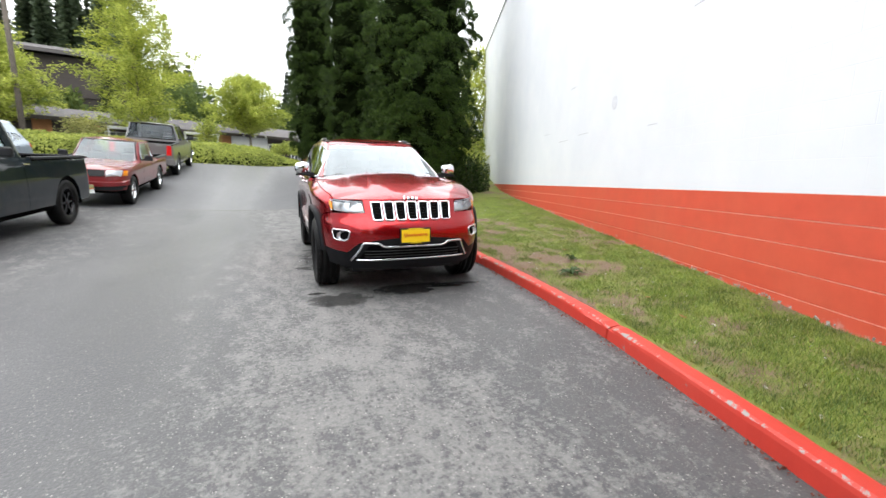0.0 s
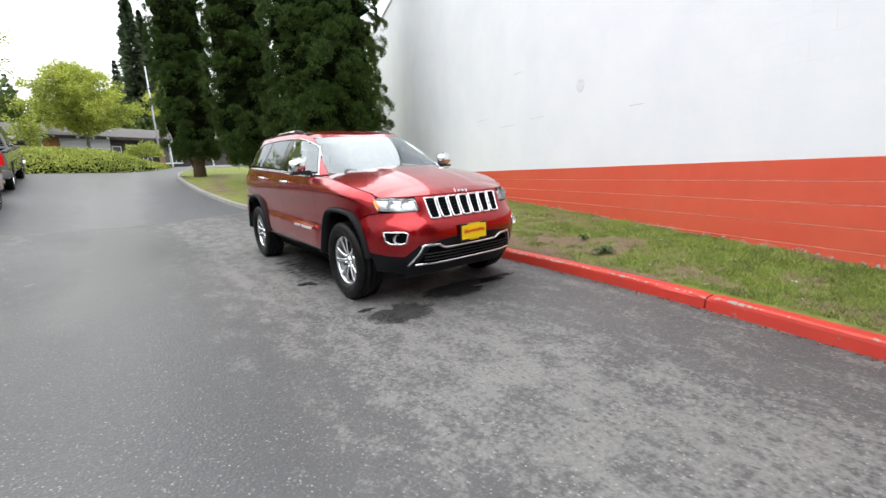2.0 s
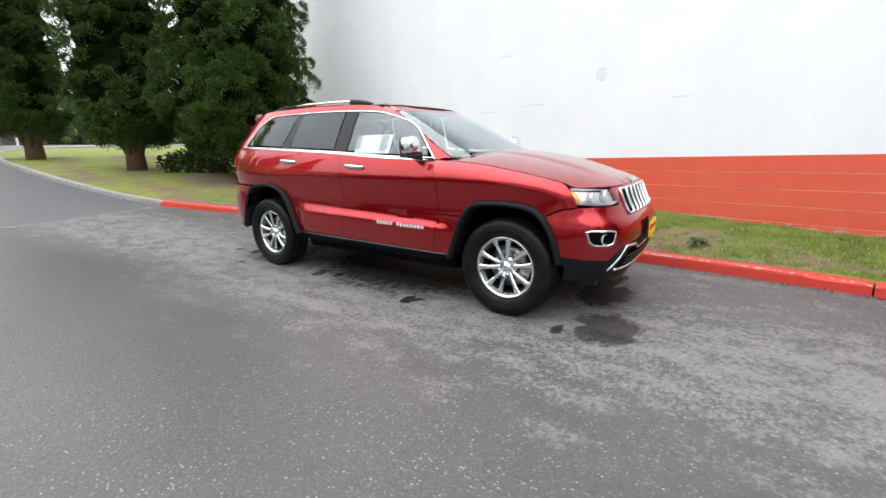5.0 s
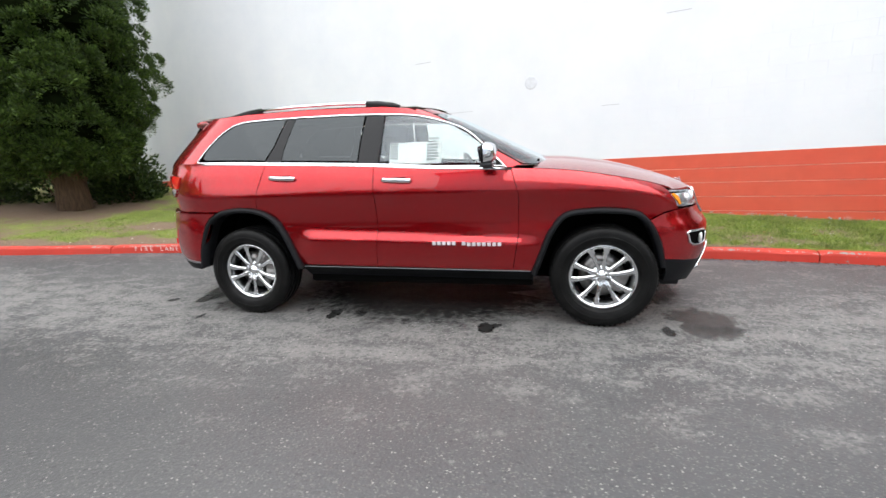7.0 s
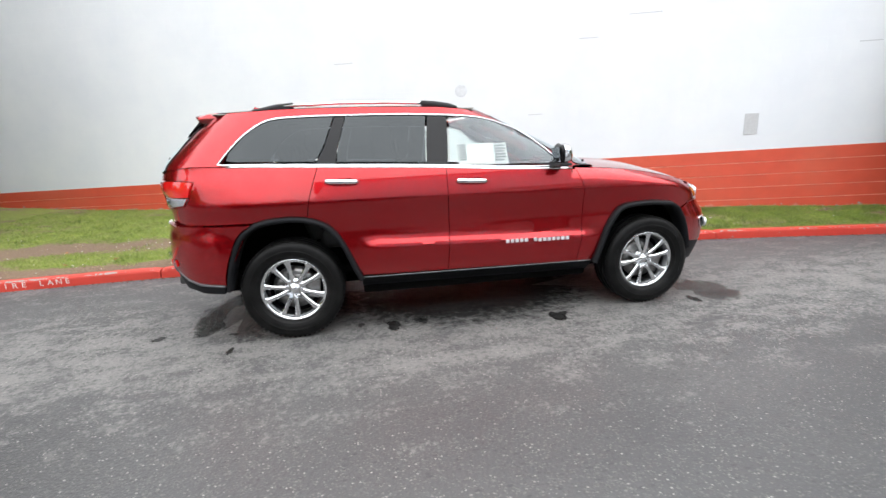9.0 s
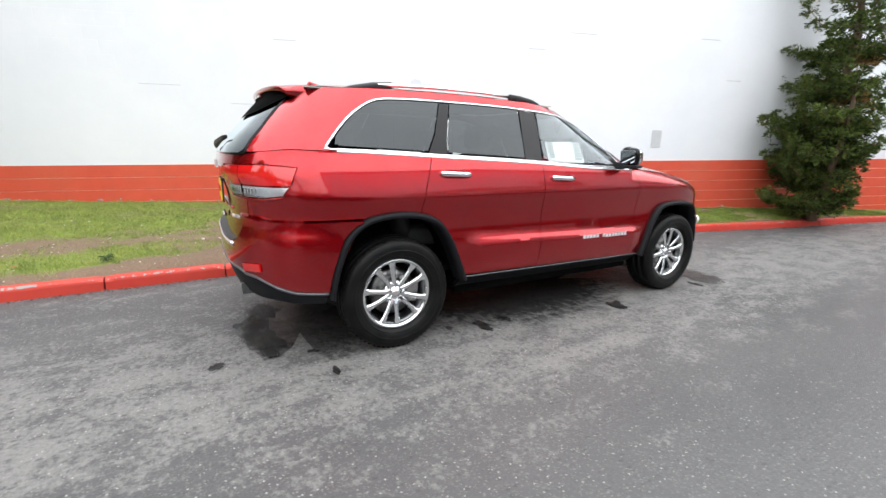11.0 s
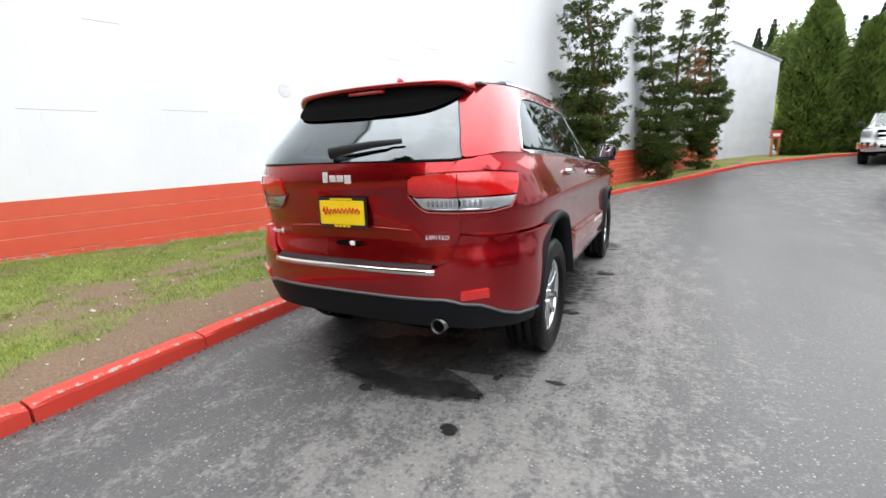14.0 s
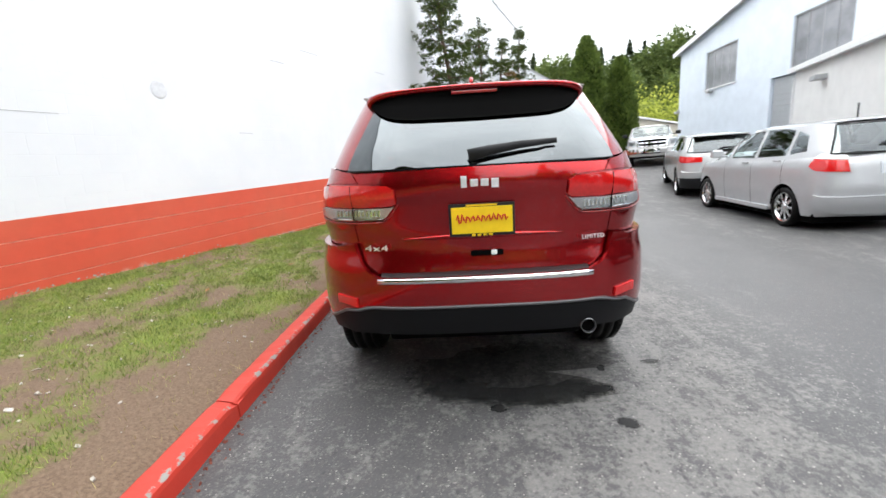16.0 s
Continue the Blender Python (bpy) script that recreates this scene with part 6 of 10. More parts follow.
def bare_amount(x, y):
    """The share of bare earth at a place of the lawn."""
    f = 0.5 + 0.5 * (0.62 * noise.noise(Vector((x * 1.3, y * 0.65, 7))) + 0.5 * noise.noise(Vector((x * 3.6, y * 2.2, 2))))
    edge = x - lerp_table(y, [p[1] for p in kerb_line[60:230]], [p[0] for p in kerb_line[60:230]])
    trodden = lerp_table(edge, (0.1, 0.45, 1.0, 1.5, 2.2), (0.30, 0.22, 0.10, 0.06, -0.03)) * lerp_table(y, (-3, 0, 3, 4.5, 8.5, 10), (0.2, 0.35, 0.5, 0.58, 0.5, 0.0)) + lerp_table(math.dist((x, y), (3.67, 10.7)), (0.8, 1.8), (0.35, 0.0))
    # two trodden tracks along the kerb, with tufts left standing between them
    sway = edge + 0.22 * noise.noise(Vector((y * 0.8, 0, 5)))
    track = lerp_table(sway, (0.0, 0.42, 0.62, 0.95, 1.15, 1.55, 1.85), (0.16, 0.16, -0.10, -0.12, 0.14, 0.12, -0.10)) * lerp_table(y, (0.5, 2.5, 8.0, 9.5), (0.0, 1.0, 1.0, 0.0))
    return f - 0.04 + track + trodden + lerp_table(y, (-8, -3, 2, 9), (-0.08, 0.0, 0.02, 0.0)) + lerp_table(abs(edge - 2.0), (0, 0.35, 0.7), (0.09, 0.05, 0.0)) * (1 if -4 < y < 4 else 0.3)


def build_lawn():
    rows = []
    s_list = [s for s in np.arange(s_near(-8.2, -17.1), s_near(-0.25, 17.6), 0.13)]
    verts, faces = [], []
    k = 24
    for s in s_list:
        c, nrm = kerb_at(s)
        a = c + nrm * 0.11
        # across to the wall, or a fixed breadth where the wall has swung away
        t_max = 0.0
        while t_max < 9.0 and (a + nrm * t_max).x < wall_x((a + nrm * t_max).y) + 0.02:
            t_max += 0.05
        t_max = min(t_max, 9.0 if a.y > -14 else 3.6)
        row = []
        for j in range(k + 1):
            q = a + nrm * (t_max * (j / k) ** 1.15)
            row.append(len(verts))
            verts.append((q.x, q.y, lawn_z(q.x, q.y) - (0.05 if j == 0 else 0.012 if j == 1 else 0.0)))
        rows.append(row)
    for r0, r1 in zip(rows, rows[1:]):
        for j in range(k):
            faces.append((r0[j], r0[j + 1], r1[j + 1], r1[j]))
    ob = from_lists("lawn_strip", verts, faces, LAWN, None, "", True)
    ob.data.attributes.new("bare", "FLOAT", "POINT").data.foreach_set("value", [bare_amount(v[0], v[1]) for v in verts])
    tagged(ob, "patchy lawn strip with bare brown earth beside the kerb", "lawn", "", "structure")
    # the island's lawn under the trees, up to its far tip
    tip = [p for p in kerb_line if p[1] > 17.4]
    poly = [(-0.12, 17.4)] + [(p[0] + 0.12, p[1] - 0.12) for p in tip[2:]] + [(30, 17.4)]
    poly = smooth_line(poly, 0.8, True)
    bm2 = sheet(poly, lambda u, v, d: Vector((u, v, ground_at(u, v) + 0.10 + 0.02 * noise.noise(Vector((u, v, 0))))), 0.8, 0.0)
    face_out(bm2, (10, 19, -5))
    ob = part("island_lawn", bm2, LAWN)
    tagged(ob, "green lawn on the traffic island under the conifers", "lawn", "", "structure")
    # blades of grass: three tones, each one mesh
    rr = random.Random(21)
    for tone, (col, lite) in enumerate((((0.150, 0.225, 0.030), 0.4), ((0.265, 0.325, 0.054), 0.4), ((0.105, 0.165, 0.026), 0.4), ((0.34, 0.275, 0.115), 0.3))):
        verts, faces = [], []
        tries = 0
        want = 76000 if tone < 3 else 9000
        while len(faces) < want and tries < want * 4:
            tries += 1
            y = rr.uniform(-8.5, 9.0) if rr.random() < 0.93 else rr.uniform(-15, 14)
            lo = lerp_table(y, [p[1] for p in kerb_line[60:230]], [p[0] for p in kerb_line[60:230]]) + 0.145
            hi = min(wall_x(y) - 0.01, lo + 5.5)
            if hi <= lo:
                continue
            x = rr.uniform(lo, hi)
            if tone < 3 and bare_amount(x, y) + 0.16 * noise.noise(Vector((x * 9, y * 7, 1))) > 0.66 - 0.20 * rr.random():
                continue
            z = lawn_z_quick(x, y)
            h = rr.uniform(0.014, 0.036) * (1.0 + 0.8 * max(0, noise.noise(Vector((x * 2, y * 2, tone)))))
            a = rr.uniform(0, 6.28)
            wx, wy = 0.0023 * math.cos(a), 0.0023 * math.sin(a)
            lx, ly = rr.gauss(0, 0.018), rr.gauss(0, 0.018)
            i = len(verts)
            verts += [(x - wx, y - wy, z - 0.004), (x + wx, y + wy, z - 0.004), (x + lx, y + ly, z + h)]
            faces.append((i, i + 1, i + 2))
        ob = from_lists("grass_blades", verts, faces, simple("grass_%s" % ("mid", "light", "dark", "straw")[tone], col, 0.6, 0, lite, 3.0))
        tagged(ob, "short green grass blades on the lawn strip", "grass", "", "stuff")
    # twigs, leaves and pale litter on the bare earth
    bm = bmesh.new()
    for k in range(420):
        y = rr.uniform(-5, 8) if k % 3 else rr.uniform(2.5, 7.0)
        lo = lerp_table(y, [p[1] for p in kerb_line[60:230]], [p[0] for p in kerb_line[60:230]]) + 0.2
        x = rr.uniform(lo, min(wall_x(y) - 0.1, lo + 2.6))
        r = rr.uniform(0.003, 0.012) * (1.7 if rr.random() < 0.06 else 1.0)
        m = Matrix.Translation((x, y, lawn_z_quick(x, y) + r * 0.4)) @ Euler((rr.random() * 0.6, rr.random() * 0.6, rr.random() * 6)).to_matrix().to_4x4()
        add_box(bm, (-r, -r * 0.6, -0.003), (r, r * 0.6, 0.003), m)
    tagged(part("lawn_litter", bm, simple("pale_litter", (0.47, 0.43, 0.38), 0.9, 0, 0.4, 50)), "pale scraps and dead leaves on bare earth", "litter", "", "stuff")


LAWN_CACHE = {}


def lawn_z_quick(x, y):
    """Lawn height read from a coarse table."""
    i, j = math.floor(x / 0.25), math.floor(y / 0.25)
    fx, fy = x / 0.25 - i, y / 0.25 - j
    def at(a, b):
        if (a, b) not in LAWN_CACHE:
            LAWN_CACHE[(a, b)] = lawn_z(a * 0.25, b * 0.25)
        return LAWN_CACHE[(a, b)]
    return (at(i, j) * (1 - fx) + at(i + 1, j) * fx) * (1 - fy) + (at(i, j + 1) * (1 - fx) + at(i + 1, j + 1) * fx) * fy


build_lawn()


# ---------------------------------------------------------------- the long painted block wall
def white_block_material():
    m, n, l, b = material("white_painted_blocks")
    c = place(n)
    br = n.new("ShaderNodeTexBrick")
    br.inputs["Scale"].default_value = 1.0
    br.inputs["Mortar Size"].default_value, br.inputs["Mortar Smooth"].default_value = 0.004, 0.6
    br.inputs["Brick Width"].default_value, br.inputs["Row Height"].default_value = 0.40, 0.20
    br.inputs["Color1"].default_value = br.inputs["Color2"].default_value = (1, 1, 1, 1)
    br.inputs["Mortar"].default_value = (0, 0, 0, 1)
    l.new(c, br.inputs["Vector"])
    f = noise_out(n, l, 0.9, 6, 0.6, c)
    g = noise_out(n, l, 26, 4, 0.65, c)
    tone = mix(n, l, ramp(n, l, f, ((0.35, (0, 0, 0)), (0.7, (1, 1, 1)))), (0.74, 0.765, 0.80), (0.80, 0.815, 0.835))
    scuff = noise_out(n, l, 2.6, 8, 0.75, c, 1.4)
    tone = mix(n, l, ramp(n, l, scuff, ((0.69, (0, 0, 0)), (0.74, (0.35, 0.35, 0.35)))), tone, (0.52, 0.53, 0.55))
    l.new(tone, b.inputs["Base Color"])
    b.inputs["Roughness"].default_value = 0.6
    # joints show on some courses only
    some = ramp(n, l, noise_out(n, l, 0.35, 3, 0.6, c), ((0.42, (0, 0, 0)), (0.62, (1, 1, 1))))
    h = mix(n, l, some, (1.0, 1.0, 1.0), br.outputs["Color"])
    bump(n, l, b, mix(n, l, 0.12, h, g), 0.5, 0.006)
    return m


WALL_WHITE = white_block_material()
WALL_TURN = math.degrees(math.atan2(-0.354, 1.0))   # turn of the wall's run from +y
WALL_UNIT = Vector((0.354, 1.0, 0)).normalized()
WALL_OUT = Vector((-1.0, 0.354, 0)).normalized()    # towards the road


def band_top(y):
    return 1.074 - 0.025 * y


def build_wall():
    # white part, one slab with its foot behind the red courses
    y0, y1 = -20.5, 18.5
    bm = bmesh.new()
    L = (y1 - y0) * math.hypot(1, 0.354)
    origin = Vector((wall_x(y0), y0, 0))
    n = 60
    front, back = [], []
    for i in range(n + 1):
        y = y0 + (y1 - y0) * i / n
        zb = band_top(y)
        front.append([bm.verts.new((i / n * L, z, 0)) for z in (zb, zb + 0.4, 3.0, 5.5, 8.0)])
        back.append([bm.verts.new((i / n * L, z, -0.35)) for z in (zb, 8.0)])
    for i in range(n):
        for j in range(4):
            bm.faces.new((front[i][j], front[i + 1][j], front[i + 1][j + 1], front[i][j + 1]))
        bm.faces.new((front[i][4], front[i + 1][4], back[i + 1][1], back[i][1]))
        bm.faces.new((back[i][0], back[i][1], back[i + 1][1], back[i + 1][0]))
        bm.faces.new((front[i][0], back[i][0], back[i + 1][0], front[i + 1][0]))
    for i in (0, n):
        bm.faces.new(front[i] + [back[i][1], back[i][0]])
    bmesh.ops.recalc_face_normals(bm, faces=bm.faces)
    # object axes: x along the wall, y up, z towards the road
    frame_m = Matrix(((WALL_UNIT.x, 0, WALL_OUT.x, origin.x), (WALL_UNIT.y, 0, WALL_OUT.y, origin.y), (0, 1, 0, 0), (0, 0, 0, 1)))
    ob = part("wall_white", bm, WALL_WHITE)
    ob.matrix_world = frame_m
    tagged(ob, "tall white painted concrete block wall", "wall", "", "structure")
    bm = bmesh.new()
    add_box(bm, (-0.02, 7.98, -0.42), (L + 0.02, 8.09, 0.05), None, 0.01)
    cap = part("coping", bm, simple("white_coping", (0.74, 0.75, 0.77), 0.5, 0.2, 0.1), ob)
    # closing sides of the building behind the wall
    bm = bmesh.new()
    add_box(bm, (L - 0.35, -0.5, -14.0), (L, 8.0, -0.36))
    add_box(bm, (0, -0.5, -14.0), (0.35, 8.0, -0.36))
    add_box(bm, (0, -0.5, -14.3), (L, 8.0, -14.0))
    add_box(bm, (0, 7.9, -14.0), (L, 8.0, -0.36))
    side_ob = part("wall_return", bm, WALL_WHITE)
    side_ob.matrix_world = frame_m
    tagged(side_ob, "white painted sides and roof of the block building", "wall", "", "structure")
    # red courses: blocks with open joints
    red = empty("wall_red_band")
    tagged(red, "red painted block courses at the foot of the white wall", "wall", "", "structure")
    bm = bmesh.new()
    front = []
    for i in range(n + 1):
        y = y0 + (y1 - y0) * i / n
        front.append([bm.verts.new(frame_m @ Vector((i / n * L, z, d))) for z, d in ((-0.6, -0.004), (band_top(y), -0.004), (band_top(y), -0.33), (-0.6, -0.33))])
    for a, b in zip(front, front[1:]):
        for j in range(4):
            bm.faces.new((a[j], a[(j + 1) % 4], b[(j + 1) % 4], b[j]))
    bmesh.ops.recalc_face_normals(bm, faces=bm.faces)
    # pale backing puts the highlight along the joints into its colour
    part("joint_backing", bm, simple("pale_red_joint", (0.92, 0.46, 0.36), 0.6, 0, 0.15, 8), red)
    cut = 0.398
    me = None
    rest = bmesh.new()
    rr = random.Random(5)
    count = 0
    tilt = math.atan(-0.025 / math.hypot(1, 0.354))
    for row in range(6):
        for k in range(int(L / cut)):
            u = (k + (0.5 if row % 2 else 0.0)) * cut + 0.2
            y = y0 + (u / L) * (y1 - y0)
            zc = band_top(y) - 0.1 - 0.2 * row
            if zc < wall_base(y) - 0.16 or u > L - 0.2:
                continue
            m = frame_m @ Matrix.Translation((u, zc, 0)) @ Matrix.Rotation(tilt, 4, "Z")
            jit = Matrix.Translation((0, 0, rr.uniform(-0.0002, 0.0002)))
            if -5.8 < y < 10.5 and count < 300:
                if me is None:
                    b2 = bmesh.new()
                    add_box(b2, (-0.19895, -0.0948, -0.02), (0.19895, 0.0948, 0.003))
                    me = bpy.data.meshes.new("block")
                    b2.to_mesh(me)
                    b2.free()
                    me.materials.append(WALL_RED)
                o = new("block", me)
                o.parent = red
                o.matrix_world = m @ jit
                count += 1
            else:
                add_box(rest, (-0.19895, -0.0948, -0.02), (0.19895, 0.0948, 0.003), m @ jit)
    part("far_blocks", rest, WALL_RED, red)["kind"] = "stuff"
    # crumbling render and peeled paint along the foot
    bm = bmesh.new()
    for k in range(420):
        y = rr.uniform(-6, 10)
        u = (y - y0) / (y1 - y0) * L
        r = rr.uniform(0.004, 0.016) * (0.4 + rr.random())
        z = lawn_z_quick(wall_x(y) - 0.03, y) + abs(rr.gauss(0, 0.020))
        m = frame_m @ Matrix.Translation((u, z, 0.006)) @ Euler((rr.uniform(-0.3, 0.3), rr.uniform(-0.3, 0.3), rr.random() * 6)).to_matrix().to_4x4()
        add_box(bm, (-r, -r * 0.6, -0.004), (r, r * 0.6, 0.002), m)
    tagged(part("peeled_paint", bm, simple("crumbled_render", (0.36, 0.35, 0.33), 0.9, 0, 0.4, 25)), "grey crumbs of peeled render along the wall foot", "rubble", "", "stuff")
    # cover plates and repairs on the white wall
    def wall_spot(y, z):
        return frame_m @ Matrix.Translation(((y - y0) / (y1 - y0) * L, z, 0))
    bm = bmesh.new()
    add_box(bm, (-0.10, -0.16, -0.01), (0.10, 0.16, 0.008), wall_spot(-3.79, 1.58), 0.003)
    tagged(part("wall_cover_plate", bm, simple("greyed_white_plate", (0.52, 0.53, 0.54), 0.6, 0, 0.08)), "pale grey rectangular cover plate fixed to the white wall", "plate")
    bm = bmesh.new()
    add_lathe(bm, [(0, 0.006), (0.085, 0.006), (0.10, 0.003), (0.112, -0.004)], wall_spot(0.6, 2.36), 28)
    tagged(part("wall_repair", bm, simple("repair_plaster", (0.66, 0.68, 0.71), 0.7, 0, 0.1, 20, 0.3)), "round plastered repair on the white painted wall", "patch")
    for y, z, w, h in ((-2.2, 3.35, 0.5, 0.012), (-1.4, 3.05, 0.3, 0.01), (1.9, 2.0, 0.55, 0.008), (3.1, 1.95, 0.7, 0.008), (2.6, 2.95, 0.35, 0.010), (4.4, 2.2, 0.6, 0.007), (-0.6, 1.9, 0.25, 0.008), (-4.6, 3.4, 0.4, 0.012), (-5.2, 2.7, 0.3, 0.01)):
        bm = bmesh.new()
        add_box(bm, (-w / 2, -h / 2, -0.004), (w / 2, h / 2, 0.0025), Matrix.Translation(((y - y0) / (y1 - y0) * L, z, 0)), 0.001)
        part("wall_scar", bm, simple("scar_grey", (0.5, 0.51, 0.53), 0.8), ob)


build_wall()


# ---------------------------------------------------------------- stains on the asphalt, and shade painted under the vehicle
def stain(pts_c, r, squash, turn, mat_, seed, lift=0.004):
    rr = random.Random(seed)
    bm = bmesh.new()
    n = 40
    ph = [rr.uniform(0, 6.28) for _ in range(6)]
    mid = bm.verts.new((pts_c[0], pts_c[1], ground_at(*pts_c) + lift))
    ring = []
    for k in range(n):
        a = 2 * math.pi * k / n
        q = r * (1 + 0.28 * math.sin(2 * a + ph[0]) + 0.2 * math.sin(3 * a + ph[1]) + 0.14 * math.sin(5 * a + ph[2]) + 0.12 * math.sin(9 * a + ph[3]) + 0.1 * rr.random())
        x, y = q * math.cos(a), q * squash * math.sin(a)
        c, s = math.cos(turn), math.sin(turn)
        x, y = pts_c[0] + x * c - y * s, pts_c[1] + x * s + y * c
        ring.append(bm.verts.new((x, y, ground_at(x, y) + lift)))
    for k in range(n):
        bm.faces.new((mid, ring[k], ring[(k + 1) % n]))
    ob = part("oil_stain" if mat_ is OIL else "damp_patch", bm, mat_)
    tagged(ob, "black oil spot soaked into the asphalt" if mat_ is OIL else "dark damp patch on the asphalt by the vehicle", "stain", "stains by the vehicle", "structure")


# the broad patches at y 1.4 and 3.42 paint the shade under the vehicle
for k, (x, y, r, sq, tn, mt) in enumerate(((-0.74, -0.74, 0.34, 0.85, 1.0, WET_SHADE), (0.05, -0.52, 0.6, 0.4, 0.05, DAMP_SHADE), (0.55, -0.52, 0.3, 0.4, 0.1, DAMP_SHADE), (-1.04, 0.85, 0.13, 0.45, 0.7, OIL), (-0.98, 0.78, 0.07, 0.5, -0.5, OIL), (-0.87, 2.18, 0.12, 0.5, 0.2, OIL), (-0.83, 1.95, 0.07, 0.6, 0.9, OIL),
                                           (-0.80, 2.45, 0.05, 0.6, 0.3, OIL), (-0.68, 4.02, 0.065, 0.75, 0.2, OIL), (-0.35, 3.72, 0.42, 0.35, 0.15, DAMP_SHADE), (0.15, 3.66, 0.34, 0.4, -0.1, DAMP_SHADE), (-0.62, 3.70, 0.10, 0.5, 0.4, OIL), (-0.05, 3.86, 0.06, 0.6, 0.1, OIL),
                                           (-0.72, 3.45, 0.05, 0.5, 0.8, OIL), (-1.05, 3.38, 0.06, 0.5, 0.1, OIL), (-0.15, 1.4, 0.95, 1.7, 0.05, DAMP_SHADE), (-0.15, 3.42, 0.85, 0.5, 0.05, WET_SHADE), (-0.97, -0.45, 0.10, 0.6, 0.3, DAMP_SHADE))):
    stain((x, y), r, sq, tn, mt, 30 + k, 0.003 + 0.0012 * (k % 4))


def build_seam():
    """Low ragged lip where two ages of asphalt meet."""
    rr = random.Random(8)
    pts = smooth_line([(-9.0, 6.4), (-4.8, 7.55), (-3.4, 7.95), (-2.1, 8.35), (-0.4, 8.75), (0.40, 8.95)], 0.12)
    verts, faces = [], []
    for x, y in pts:
        w = 0.035 + 0.03 * rr.random()
        j = rr.uniform(-0.02, 0.02)
        for d, h in ((-w, -0.002), (0.0, 0.009), (w * 0.6, -0.002)):
            verts.append((x, y + d + j, ground_at(x, y + d) + h + 0.003))
    for i in range(len(pts) - 1):
        for k in range(2):
            faces.append((i * 3 + k, i * 3 + k + 1, i * 3 + k + 4, i * 3 + k + 3))
    ob = from_lists("asphalt_seam", verts, faces, simple("pale_worn_seam", (0.17, 0.165, 0.155), 0.85, 0, 0.35, 12, 0.3), None, "", True)
    tagged(ob, "pale worn seam across the asphalt drive", "seam", "", "structure")


build_seam()

# ---------------------------------------------------------------- the other parked vehicles, nose towards -y of their own axes
TABLE = lambda t: (lambda q: lerp_table(q, [p[0] for p in t], [p[1] for p in t]))


def plain_wheel(parent, c, outward, r, wide, rim_mat, spokes=7, rim_share=0.64):
    hub = empty("wheel")
    hub.parent = parent
    hub.matrix_local = pose(*c)
    m = Matrix(((0, 0, outward, 0), (1, 0, 0, 0), (0, outward, 0, 0), (0, 0, 0, 1)))
    h = wide / 2
    q = r * rim_share
    bm = bmesh.new()
    add_lathe(bm, [(q, h * 0.7), (q * 1.06, h * 0.95), (r * 0.84, h * 1.02), (r * 0.95, h * 0.9), (r, h * 0.65), (r, -h * 0.65), (r * 0.95, -h * 0.9), (r * 0.84, -h), (q, -h * 0.7)], m, 40, True)
    bmesh.ops.recalc_face_normals(bm, faces=bm.faces)
    part("tyre", bm, RUBBER, hub, "", True)
    bm = bmesh.new()
    add_lathe(bm, [(q * 0.9, -h), (q * 0.92, h * 0.5), (q * 0.97, h * 0.78), (q * 1.02, h * 0.8), (q * 1.02, h * 0.5), (q * 1.0, -h)], m, 40, True)
    for k in range(spokes):
        rot = m @ Matrix.Rotation(2 * math.pi * k / spokes, 4, "Z")
        add_box(bm, (0.02, -q * 0.10, h * 0.38), (q * 0.95, q * 0.10, h * 0.66), rot, 0.006)
    add_lathe(bm, [(0, h * 0.74), (q * 0.2, h * 0.72), (q * 0.25, h * 0.6), (q * 0.25, 0)], m, 20)
    bmesh.ops.recalc_face_normals(bm, faces=bm.faces)
    part("rim", bm, rim_mat, hub)
    bm = bmesh.new()
    add_lathe(bm, [(0, 0), (q * 0.93, 0)], m, 24)
    part("brake_disc", bm, VOID_BLACK, hub)


